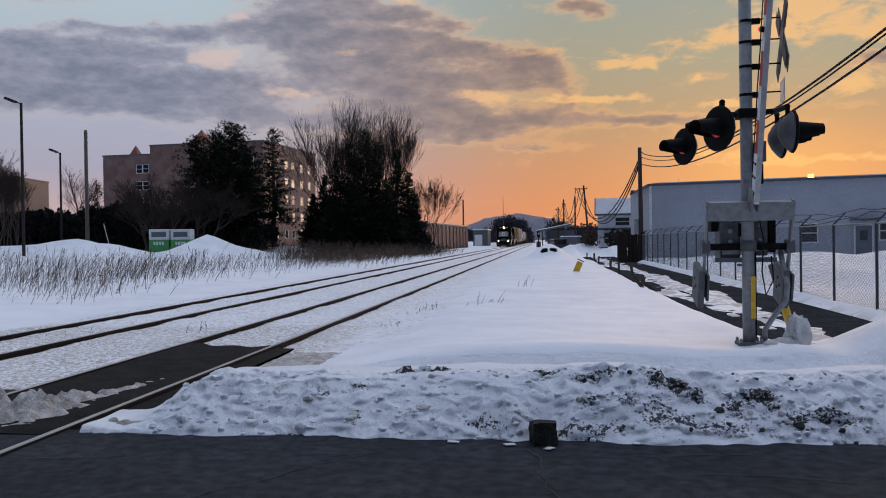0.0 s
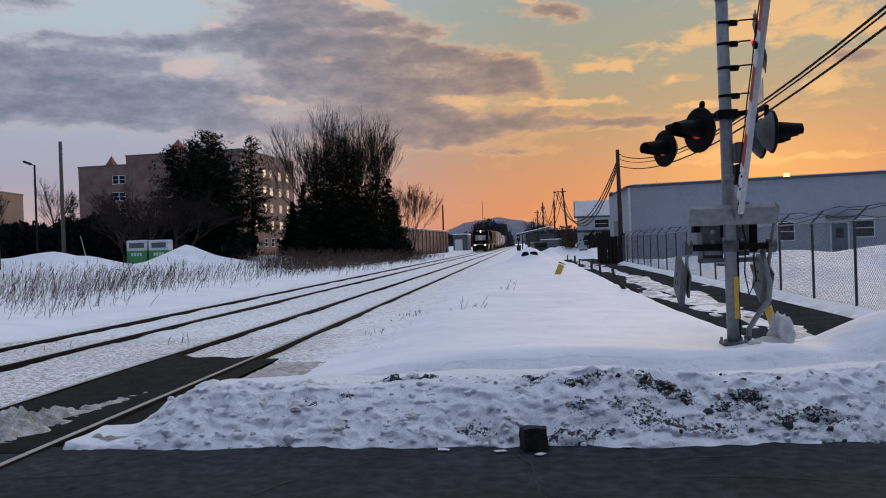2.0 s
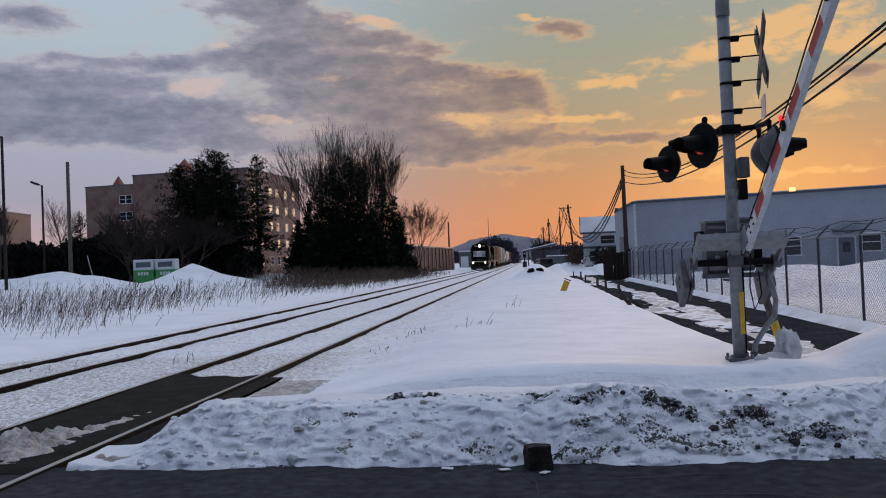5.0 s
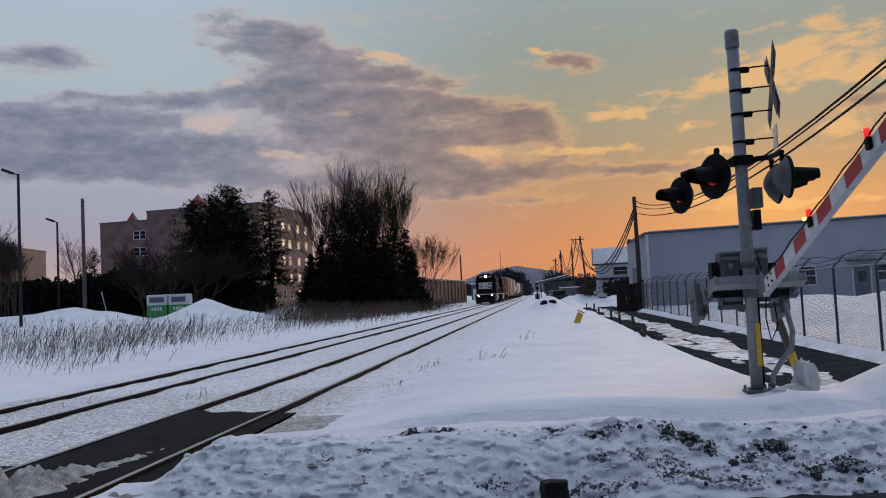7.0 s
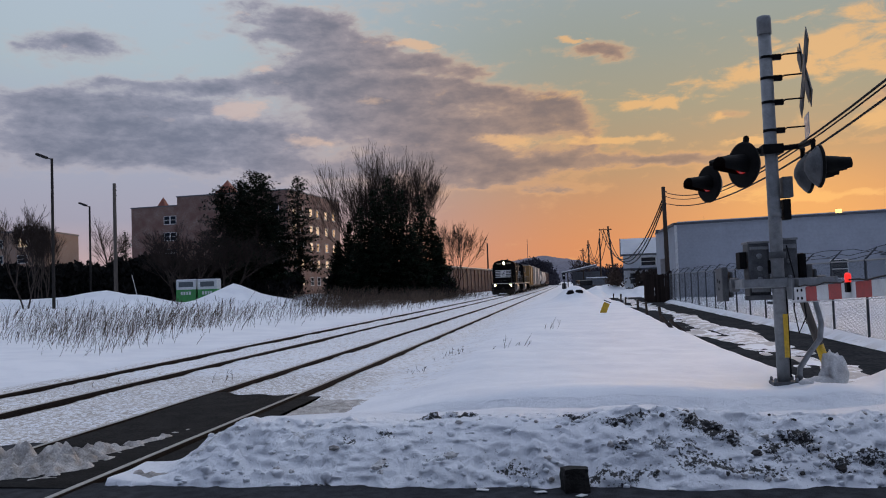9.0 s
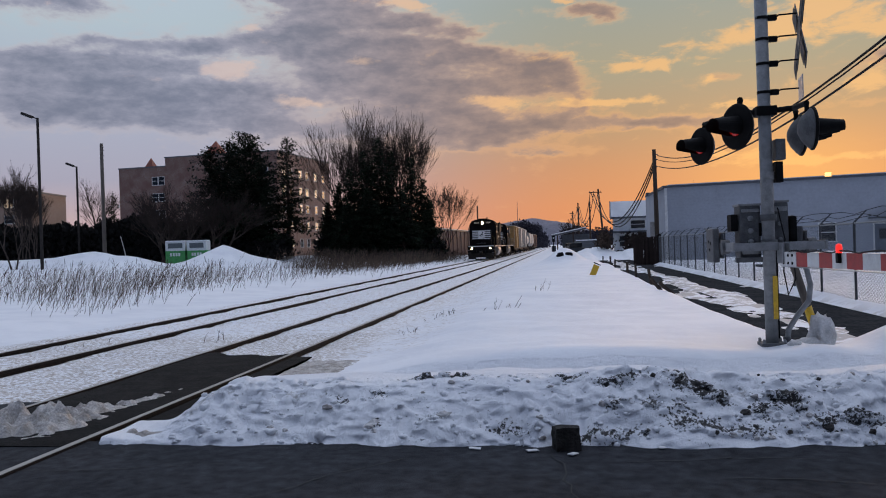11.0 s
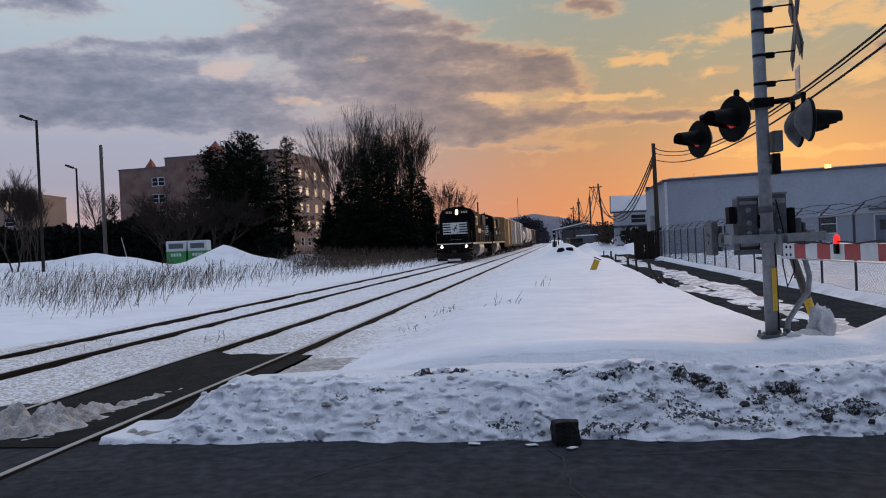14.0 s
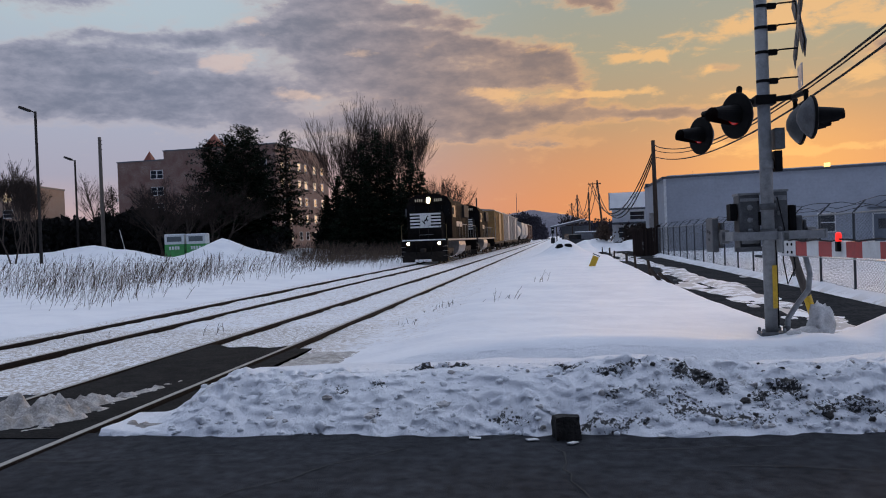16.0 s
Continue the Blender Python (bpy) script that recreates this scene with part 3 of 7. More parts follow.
def tube(bm, pts, radii, sides=8, cap=True):
    """A round bar through the points; one radius or one a point."""
    pts = [Vector(p) for p in pts]
    if isinstance(radii, (int, float)):
        radii = [radii] * len(pts)
    rings = []
    up = None
    for i, p in enumerate(pts):
        d = (pts[min(i + 1, len(pts) - 1)] - pts[max(i - 1, 0)]).normalized()
        if up is None:
            up = Vector((0, 0, 1)) if abs(d.z) < 0.9 else Vector((1, 0, 0))
        side = d.cross(up).normalized()
        up = side.cross(d).normalized()
        rings.append([bm.verts.new(p + radii[i] * (math.cos(a) * side + math.sin(a) * up))
                      for a in (2 * math.pi * k / sides for k in range(sides))])
    for r0, r1 in zip(rings, rings[1:]):
        for k in range(sides):
            bm.faces.new((r0[k], r0[(k + 1) % sides], r1[(k + 1) % sides], r1[k]))
    if cap:
        bm.faces.new(rings[0][::-1])
        bm.faces.new(rings[-1])
    return bm


def lathe(bm, profile, sides=20, m=None, cap=True):
    """Turned round z: (radius, height) pairs."""
    rings = [[bm.verts.new((r * math.cos(2 * math.pi * k / sides), r * math.sin(2 * math.pi * k / sides), z)) for k in range(sides)] for r, z in profile]
    for r0, r1 in zip(rings, rings[1:]):
        for k in range(sides):
            bm.faces.new((r0[k], r0[(k + 1) % sides], r1[(k + 1) % sides], r1[k]))
    if cap:
        bm.faces.new(rings[0][::-1])
        bm.faces.new(rings[-1])
    if m is not None:
        for ring in rings:
            for v in ring:
                v.co = m @ v.co
    return bm


def prism(bm, outline, y0, y1):
    """An outline in x and z, drawn out along y."""
    a = [bm.verts.new((x, y0, z)) for x, z in outline]
    b = [bm.verts.new((x, y1, z)) for x, z in outline]
    n = len(outline)
    bm.faces.new(a[::-1]) if n > 2 else None
    bm.faces.new(b)
    for i in range(n):
        bm.faces.new((a[i], a[(i + 1) % n], b[(i + 1) % n], b[i]))
    bmesh.ops.recalc_face_normals(bm, faces=bm.faces[:])
    return bm


def smoothstep(a, b, v):
    t = np.clip((v - a) / (b - a), 0, 1)
    return t * t * (3 - 2 * t)

# ---- ground, road, tracks ----
RAILS = (-4.09, -5.63, -7.84, -9.39)


NOISE_TABLES = {}


def value_noise(x, y, scale, seed):
    """Smooth noise from -1 to 1 on arrays."""
    if seed not in NOISE_TABLES:
        NOISE_TABLES[seed] = np.random.RandomState(seed).rand(256, 256) * 2 - 1
    table = NOISE_TABLES[seed]
    u, v = x / scale + 1000, y / scale + 1000
    i, j = np.floor(u).astype(int), np.floor(v).astype(int)
    fu, fv = u - i, v - j
    fu, fv = fu * fu * (3 - 2 * fu), fv * fv * (3 - 2 * fv)
    g = lambda a, b: table[a % 256, b % 256]
    return (g(i, j) * (1 - fu) + g(i + 1, j) * fu) * (1 - fv) + (g(i, j + 1) * (1 - fu) + g(i + 1, j + 1) * fu) * fv


def mound(x, y, cx, cy, rx, ry, h):
    return h * np.exp(-((x - cx) / rx) ** 2 - ((y - cy) / ry) ** 2)


def ground_height(x, y):
    x, y = np.asarray(x, float), np.asarray(y, float)
    z = np.full(np.broadcast(x, y).shape, -0.10)
    # field between the tracks and the lane
    field = smoothstep(-3.5, -1.2, x) * (1 - smoothstep(2.7, 3.5, x))
    z = z + field * (0.06 + 0.20 * smoothstep(8.85, 9.65, y + 0.30 * value_noise(x, y * 0, 2.4, 11)) + 0.05 * value_noise(x, y, 6, 1) + 0.02 * value_noise(x, y, 1.7, 2))
    z = z + mound(x, y, 0.0, 10.3, 1.9, 1.1, 0.07) + mound(x, y, 0.3, 9.75, 2.6, 0.55, 0.07) + mound(x, y, 2.6, 10.7, 0.7, 0.9, -0.15) + mound(x, y, 4.4, 10.2, 1.2, 1.3, 0.50) + mound(x, y, 6.2, 10.4, 2.6, 1.9, 0.42)
    z = z + mound(x, y, 0.3, 58, 1.3, 3, 1.1) + mound(x, y, 1.0, 50, 1.6, 4, 0.3) + mound(x, y, 4.2, 92, 2.2, 3, 1.3) + mound(x, y, 2.6, 80, 1.2, 3, 0.5)
    z = z + mound(x, y, 7.4, 86, 1.6, 3.0, 0.7)
    # strip and yard past the lane
    right = smoothstep(6.0, 6.6, x)
    z = z + right * (0.20 + 0.05 * value_noise(x, y, 2.2, 3))
    z = z + smoothstep(7.2, 9, x) * (mound(x, y, 12, 29, 3.4, 4, 0.95) + mound(x, y, 20, 27, 5, 3, 0.9) + mound(x, y, 10.2, 34, 2.4, 2.2, 0.7) + mound(x, y, 8.6, 25, 1.2, 3.0, 0.35) + mound(x, y, 13, 52, 7, 2, 0.35))
    # left of the tracks: a rise, then ploughed ridges
    left = smoothstep(10.6, 13.5, -x)
    z = z + left * (0.16 + 0.05 * value_noise(x, y, 3.0, 4))
    z = z + smoothstep(14, 42, -x) * 0.75 * smoothstep(10, 45, y)
    ridge = mound(x, y, -40, 71, 60, 2.6, 1.5) * smoothstep(27, 33, -x) * (0.72 + 0.40 * value_noise(x, y, 4.5, 5) + 0.14 * value_noise(x, y, 1.7, 12)) * (1 - 0.96 * np.exp(-((x + 35.3) / 2.7) ** 2))
    z = z + ridge + mound(x, y, -31.0, 74, 1.7, 2.2, 1.5) + mound(x, y, -28.5, 76, 2.6, 3, 0.7) + mound(x, y, -44, 73, 3, 2.5, 0.5)
    z = z + mound(x, y, -29, 92, 4.5, 3, 0.7) + mound(x, y, -22, 96, 6, 3, 0.3)
    # far land
    z = z + smoothstep(110, 420, y) * 1.2 * smoothstep(8, 40, np.abs(x + 6))
    z = np.where(y < 6.9, np.minimum(z, -0.10 + np.zeros_like(z)), z)
    near = smoothstep(4, 60, np.hypot(x, y))
    z = z + 0.025 * value_noise(x, y, 0.55, 6) * field * (1 - near)
    # rail beds stay level
    bed = (1 - smoothstep(10.0, 10.9, -x)) * smoothstep(3.3, 3.8, -x)
    z = z * (1 - bed) + bed * (-0.055 + 0.02 * value_noise(x, y, 1.1, 7) + 0.012 * value_noise(x, y, 0.3, 8))
    for r in RAILS:
        z = z - 0.035 * np.exp(-((x - r) / 0.085) ** 2)
    # the road's and the lane's bed
    z = np.where(y < 6.3, -0.16, z)
    lane = smoothstep(3.1, 3.5, x) * (1 - smoothstep(5.9, 6.2, x)) * (y < 75) * smoothstep(11.6, 13.2, y)
    z = z * (1 - lane) + lane * (-0.10 + 0.10 * np.clip(0.75 * value_noise(x * 3.4, y * 0.4, 1.4, 9) + 0.45 * value_noise(x * 2.2, y * 0.8, 0.5, 10) + 0.06 + 1.0 * np.exp(-((x - 4.35) / 0.45) ** 2) - 0.5 * np.exp(-((x - 5.45) / 0.4) ** 2), 0, 1))
    return z


def grid_lines(dense, far, n):
    """Coordinates: a fine stretch, then steps that grow to the far end on both sides."""
    lo, hi, step = dense
    mid = list(np.arange(lo, hi + step / 2, step))
    up, s, v = [], step, hi
    while v < far[1]:
        s *= n
        v += s
        up.append(v)
    down, s, v = [], step, lo
    while v > far[0]:
        s *= n
        v -= s
        down.append(v)
    return np.array(down[::-1] + mid + up)


def ground():
    xs = grid_lines((-13, 8, 0.10), (-3200, 3200), 1.035)
    ys = grid_lines((6.0, 20, 0.10), (-1500, 4200), 1.03)
    X, Y = np.meshgrid(xs, ys)
    Z = ground_height(X, Y)
    nx, ny = len(xs), len(ys)
    verts = np.stack([X.ravel(), Y.ravel(), Z.ravel()], 1)
    idx = np.arange(nx * ny).reshape(ny, nx)
    faces = np.stack([idx[:-1, :-1].ravel(), idx[:-1, 1:].ravel(), idx[1:, 1:].ravel(), idx[1:, :-1].ravel()], 1)
    ob = raw("ground", verts.tolist(), faces.tolist(), SNOW, smooth=True)
    return tagged(ob, "snow-covered ground with low drifts beside the tracks", "ground", kind="structure")


ground()


def sheet(name, x0, x1, y0, y1, z, mat, step, label, category, wobble=0.0, edge=None, thick=0.12, seed=1):
    """A slab with an uneven rim; edge(x) gives the far rim's shift."""
    xs = np.arange(x0, x1 + step / 2, step)
    ys = np.linspace(y0, y1, max(3, int((y1 - y0) / max(step, 0.3)) + 1))
    verts, faces = [], []
    for j, y in enumerate(ys):
        for x in xs:
            yy = y + (edge(x) if edge and j == len(ys) - 1 else 0)
            verts.append((x, yy, z + wobble * float(value_noise(np.array(x), np.array(y), 1.6, seed))))
    n = len(xs)
    for j in range(len(ys) - 1):
        for i in range(n - 1):
            a = j * n + i
            faces.append((a, a + 1, a + n + 1, a + n))
    k = len(verts)
    rim = list(range(n)) + [n * (j + 1) - 1 for j in range(1, len(ys))] + [n * len(ys) - 1 - i for i in range(1, n)] + [n * j for j in range(len(ys) - 2, 0, -1)]
    verts += [(verts[i][0], verts[i][1], z - thick) for i in rim]
    for a in range(len(rim)):
        b = (a + 1) % len(rim)
        faces.append((rim[a], k + a, k + b, rim[b]))
    ob = raw(name, verts, faces, mat, smooth=False)
    return tagged(ob, label, category, kind="structure")


sheet("road", -60, 60, -7.0, 6.62, -0.02, ASPHALT, 0.25, "grey worn asphalt road across the railway", "road", wobble=0.006,
      edge=lambda x: 0.08 * math.sin(x * 1.7) + 0.05 * math.sin(x * 4.3 + 1), seed=21)
# asphalt of the crossing beside and between the rails
sheet("crossing_apron", -5.56, -4.17, 6.4, 12.2, -0.012, WET_ASPHALT, 0.1, "black asphalt filling between the crossing rails", "crossing", wobble=0.012,
      edge=lambda x: 0.18 * math.sin(x * 3.1) + 0.1 * math.sin(x * 9), seed=22)
sheet("crossing_apron_outer", -4.03, -3.73, 6.4, 12.3, -0.03, WET_ASPHALT, 0.06, "black asphalt edge beside the crossing rail", "crossing", wobble=0.012,
      edge=lambda x: -9.0 * (x + 4.03) + 0.1 * math.sin(x * 13), seed=23)
sheet("crossing_apron_far", -9.32, -7.91, 6.4, 9.6, -0.035, WET_ASPHALT, 0.1, "black asphalt between the far crossing rails", "crossing", wobble=0.012, seed=24)
sheet("crossing_apron_middle", -7.77, -5.70, 6.4, 8.4, -0.03, ASPHALT, 0.1, "asphalt strip between the two tracks", "crossing", wobble=0.012,
      edge=lambda x: 0.3 * math.sin(x * 2.1) + 0.1 * math.sin(x * 7), seed=25)
sheet("lane", 3.3, 6.05, 12.2, 74, -0.055, LANE, 0.25, "narrow asphalt lane half covered with packed snow", "lane", wobble=0.012, seed=26)

sheet("yard_asphalt", 9.5, 42, 37.0, 42.5, 0.20, ASPHALT, 0.5, "cleared dark asphalt strip in the warehouse yard", "yard", wobble=0.02, seed=28)



def cracks():
    rs = random.Random(5)
    for k, (x, y, dx, dy, n) in enumerate([(-1.6, 4.2, 0.16, 0.015, 26), (-2.6, 4.0, 0.10, 0.16, 14), (-0.15, 6.2, 0.01, -0.13, 22), (1.0, 5.6, 0.15, -0.01, 18),
                                           (-4.6, 5.6, 0.14, 0.02, 14), (2.0, 4.9, 0.12, 0.05, 16), (0.4, 6.0, 0.14, 0.015, 10)]):
        verts, faces = [], []
        for i in range(n):
            w = 0.003 + 0.004 * rs.random()
            px, py = (-dy, dx)
            l = math.hypot(px, py)
            verts += [(x + px / l * w, y + py / l * w, -0.012), (x - px / l * w, y - py / l * w, -0.012)]
            x, y = x + dx + rs.uniform(-0.05, 0.05), y + dy + rs.uniform(-0.04, 0.04)
        for i in range(n - 1):
            faces.append((2 * i, 2 * i + 1, 2 * i + 3, 2 * i + 2))
        ob = raw("road_crack", verts, faces, CRACK)
        tagged(ob, "dark filled crack in the asphalt road", "road crack", kind="structure")


cracks()

RAIL_PROFILE = [(-0.068, -0.17), (0.068, -0.17), (0.068, -0.158), (0.012, -0.145), (0.012, -0.045), (0.036, -0.034), (0.036, -0.006), (0.028, 0.0),
                (-0.028, 0.0), (-0.036, -0.006), (-0.036, -0.034), (-0.012, -0.045), (-0.012, -0.145), (-0.068, -0.158)]


def track(name, right, left, label):
    t = thing(name, label=label, category="railway track", group="the two railway tracks")
    for x in (right, left):
        bm = prism(bmesh.new(), [(x + u, v) for u, v in RAIL_PROFILE], -40, 420)
        r = part("rail", bm, RAIL_SIDE, t)
        part("rail_head", boxes((x - 0.030, x + 0.030, -40, 420, 0.0, 0.004)), RAIL_TOP, r, "bright worn running surface")
        lip = -0.11 if x == right else 0.11       # flangeway timber at the crossing
        part("flangeway_plank", boxes((x + lip - 0.045, x + lip + 0.045, -7, 10.5, -0.12, -0.022)), POLE_WOOD, t)
    return t


track("railway_track", RAILS[0], RAILS[1], "snowy railway track with worn rails at the crossing")
track("railway_track", RAILS[2], RAILS[3], "snowy railway track that the freight train runs on")


# ---- ploughed snow bank along the road ----
def bank_height(x, y):
    toe = 6.48 + 0.10 * value_noise(x, y * 0, 0.9, 31) + 0.05 * value_noise(x, y * 0, 0.3, 32)
    d = y - toe
    crest = 0.42 + 0.06 * value_noise(x, y * 0, 2.1, 33) + 0.03 * value_noise(x, y * 0, 0.7, 34) + 0.10 * smoothstep(2.5, 5, x)
    rise = smoothstep(-0.04, 0.72, d) ** 0.75
    z = -0.06 + crest * rise
    billow = lambda scale, seed: 1 - 2 * np.abs(value_noise(x, y, scale, seed))
    lumps = 0.040 * billow(0.46, 35) + 0.032 * billow(0.21, 36) + 0.030 * billow(0.10, 37) + 0.018 * billow(0.055, 38)
    face = smoothstep(-0.02, 0.10, d) * (1 - smoothstep(0.75, 1.15, d))
    rough = 0.35 + 0.65 * smoothstep(-0.25, 0.35, value_noise(x, y, 0.8, 39) + 0.25 * smoothstep(-1, 1, x))
    z = z + lumps * face * rough + 0.010 * value_noise(x, y, 0.5, 40) * smoothstep(0.9, 1.4, d)
    back = smoothstep(1.3, 2.6, d)
    z = z * (1 - back) + back * (ground_height(x, y) + 0.012)
    end = smoothstep(-3.75, -2.9, x)
    low = ground_height(x, y)
    z = np.where(d < -0.02, -0.2, z)
    z = z * end + (1 - end) * np.minimum(z, low - 0.02 + 0.10 * face)
    return z


def snow_bank():
    xs = np.arange(-3.9, 7.6, 0.021)
    ys = np.concatenate([np.arange(6.25, 7.75, 0.016), np.arange(7.75, 8.1, 0.03), np.arange(8.1, 9.6, 0.06)])
    X, Y = np.meshgrid(xs, ys)
    Z = bank_height(X, Y)
    Y = Y + 0.03 * value_noise(X, Z * 3 + Y, 0.12, 41)
    nx, ny = len(xs), len(ys)
    idx = np.arange(nx * ny).reshape(ny, nx)
    verts = np.stack([X.ravel(), Y.ravel(), Z.ravel()], 1)
    faces = np.stack([idx[:-1, :-1].ravel(), idx[:-1, 1:].ravel(), idx[1:, 1:].ravel(), idx[1:, :-1].ravel()], 1)
    ob = raw("snow_bank", verts.tolist(), faces.tolist(), BANK_SNOW, smooth=True)
    tagged(ob, "ploughed bank of dirty lumpy snow along the road", "snow bank", kind="structure")


snow_bank()


def snow_lumps():
    """Broken clods over the face of the bank and along its foot; those in the dirty stretches take the dirt on."""
    ball = bmesh.new()
    bmesh.ops.create_icosphere(ball, subdivisions=2, radius=1)
    base = [v.co.copy() for v in ball.verts]
    tris = [tuple(v.index for v in f.verts) for f in ball.faces]
    ball.free()
    rs = random.Random(3)

    def clod(verts, faces, x, y, r):
        z = max(float(bank_height(np.array(x), np.array(y))), -0.02)
        off = Vector((rs.uniform(0, 90), rs.uniform(0, 90), rs.uniform(0, 90)))
        sx, sy, sz = rs.uniform(0.8, 1.4), rs.uniform(0.7, 1.1), rs.uniform(0.55, 0.95)
        i = len(verts)
        for v in base:
            k = r * (1 + 0.55 * noise.fractal(v * 1.7 + off, 0.5, 2.0, 3))
            verts.append((x + v.x * sx * k, y + v.y * sy * k, z + r * 0.15 + v.z * sz * k))
        faces.extend((a + i, b + i, c + i) for a, b, c in tris)

    rows = []
    for k in range(620):
        x = rs.uniform(-3.3, 6.5) if k % 3 else min(6.5, max(-3.3, rs.gauss(2.3, 1.5)))
        rows.append((x, 6.50 + 0.75 * rs.random() ** 1.7, rs.uniform(0.010, 0.028) * (1.9 if rs.random() < 0.12 else 1)))
    for name, part_of, mat, label in (("snow_clods", rows[:420], BANK_SNOW, "broken clods of ploughed snow on the bank"), ("ice_clods", rows[420:500], ICE, "grey icy clods along the foot of the snow bank"),
                                      ("dirt_clods", [(x, y, r * 0.8) for x, y, r in rows[500:] if x > 0.4], GRIT, "dark gritty clods stuck in the snow bank")):
        verts, faces = [], []
        for x, y, r in part_of:
            clod(verts, faces, x, y, r)
        tagged(raw(name, verts, faces, mat, smooth=name == "snow_clods"), label, "snow clods", kind="stuff")


snow_lumps()


def slush():
    """Slushy snow left on and beside the crossing asphalt, in low lumpy heaps."""
    heaps = [(-4.95, 6.85, 0.50, 0.22, 0.11), (-4.70, 7.30, 0.28, 0.35, 0.10), (-5.2, 7.1, 0.60, 0.42, 0.13), (-4.85, 7.7, 0.35, 0.50, 0.09), (-5.25, 7.05, 0.22, 0.30, 0.10), (-4.95, 7.25, 0.25, 0.35, 0.05), (-4.75, 7.6, 0.20, 0.40, 0.05), (-4.6, 8.1, 0.16, 0.40, 0.08), (-4.50, 8.6, 0.12, 0.35, 0.09), (-4.45, 9.2, 0.09, 0.3, 0.06),
             (-5.35, 8.1, 0.16, 0.16, 0.06), (-5.0, 8.55, 0.22, 0.12, 0.05), (-5.2, 9.9, 0.18, 0.14, 0.05), (-4.75, 10.4, 0.2, 0.1, 0.05), (-4.42, 11.2, 0.10, 0.2, 0.06), (-4.40, 10.4, 0.08, 0.2, 0.06),
             (-3.75, 6.75, 0.20, 0.22, 0.09), (-3.45, 6.75, 0.25, 0.22, 0.09), (-3.7, 7.2, 0.18, 0.3, 0.10), (-3.4, 7.4, 0.2, 0.4, 0.14), (-3.45, 8.4, 0.18, 0.6, 0.10)]
    xs, ys = np.arange(-5.54, -2.9, 0.022), np.arange(6.45, 11.8, 0.03)
    X, Y = np.meshgrid(xs, ys)
    Z = np.zeros_like(X)
    for cx, cy, rx, ry, h in heaps:
        Z = Z + mound(X, Y, cx, cy, rx, ry, h)
    Z = Z * 0.62 * (1.0 + 0.45 * value_noise(X, Y, 0.13, 51) + 0.55 * value_noise(X, Y, 0.06, 52)) - 0.062 + 0.012 * value_noise(X, Y, 0.05, 53)
    Z = Z - 0.3 * np.exp(-((X + 4.09) / 0.17) ** 4)
    nx, ny = len(xs), len(ys)
    idx = np.arange(nx * ny).reshape(ny, nx)
    verts = np.stack([X.ravel(), Y.ravel(), Z.ravel()], 1)
    faces = np.stack([idx[:-1, :-1].ravel(), idx[:-1, 1:].ravel(), idx[1:, 1:].ravel(), idx[1:, :-1].ravel()], 1)
    keep = Z.ravel()[faces].max(1) > -0.07
    tagged(raw("slush", verts.tolist(), faces[keep].tolist(), SLUSH, smooth=True), "grey slushy snow heaps on the crossing asphalt", "slush", kind="stuff")


SLUSH = material("slushy_snow", (0.60, 0.56, 0.52), (0.27, 0.24, 0.21), scale=7, rough=0.6, bump=0.7, bump_scale=45, fine=0.3)
slush()

# ---- crossing signal and gate ----
MAST_X, MAST_Y = 2.60, 11.0


def floor_z(x, y):
    return float(ground_height(np.array(float(x)), np.array(float(y))))


def signal_head(parent, centre, heading, near_label):
    """A flasher: round black background, hood over a red lens, cone-shaped back. heading: degrees the lens looks, 0 along +x."""
    m = Matrix.Translation(centre) @ Matrix.Rotation(radians(heading), 4, "Z") @ Matrix.Rotation(radians(90), 4, "Y") @ Matrix.Scale(0.92, 4)
    bm = lathe(bmesh.new(), [(0.02, -0.03), (0.27, -0.03), (0.283, -0.015), (0.283, 0.0), (0.262, 0.012), (0.12, 0.012)], 28, m)
    head = part("background_disc", bm, BLACK_PAINT, parent, near_label, smooth=False)
    part("lens", lathe(bmesh.new(), [(0.115, 0.013), (0.11, 0.03), (0.08, 0.045), (0.04, 0.055), (0.005, 0.057)], 20, m), RED_LENS, head, "dim red lens", smooth=True)
    # hood: an open half tube, longer above than below
    bm = bmesh.new()
    rows = []
    n = 22
    for r in (0.135, 0.127):
        a_row, b_row = [], []
        for k in range(n + 1):
            a = radians(-52 + (284) * k / n)
            up = max(0.0, math.sin(a))
            k_up = min(1.0, max(0.0, (math.sin(a) + 0.85) / 0.45))
            reach = 0.10 + 0.26 * k_up * k_up * (3 - 2 * k_up)
            p0 = Vector((-r * math.sin(a), r * math.cos(a), 0.01))
            p1 = Vector((-(r - 0.012) * math.sin(a) + 0.03 * up, (r - 0.012) * math.cos(a), reach))
            a_row.append(bm.verts.new(m @ p0))
            b_row.append(bm.verts.new(m @ p1))
        rows.append((a_row, b_row))
    for k in range(n):
        for a_row, b_row in rows:
            bm.faces.new((a_row[k], a_row[k + 1], b_row[k + 1], b_row[k]))
        bm.faces.new((rows[0][1][k], rows[0][1][k + 1], rows[1][1][k + 1], rows[1][1][k]))
    part("hood", bm, BLACK_PAINT, head)
    part("lamp_housing", lathe(bmesh.new(), [(0.265, -0.032), (0.25, -0.055), (0.17, -0.13), (0.08, -0.18), (0.03, -0.19)], 20, m), GREY_PAINT, head, "grey cone-shaped back", smooth=True)
    top = m @ Vector((-0.20, 0, -0.07))
    part("hanger", tube(bmesh.new(), [top, top + Vector((0, 0, 0.13))], 0.028, 8), BLACK_PAINT, head)
    return top + Vector((0, 0, 0.12))


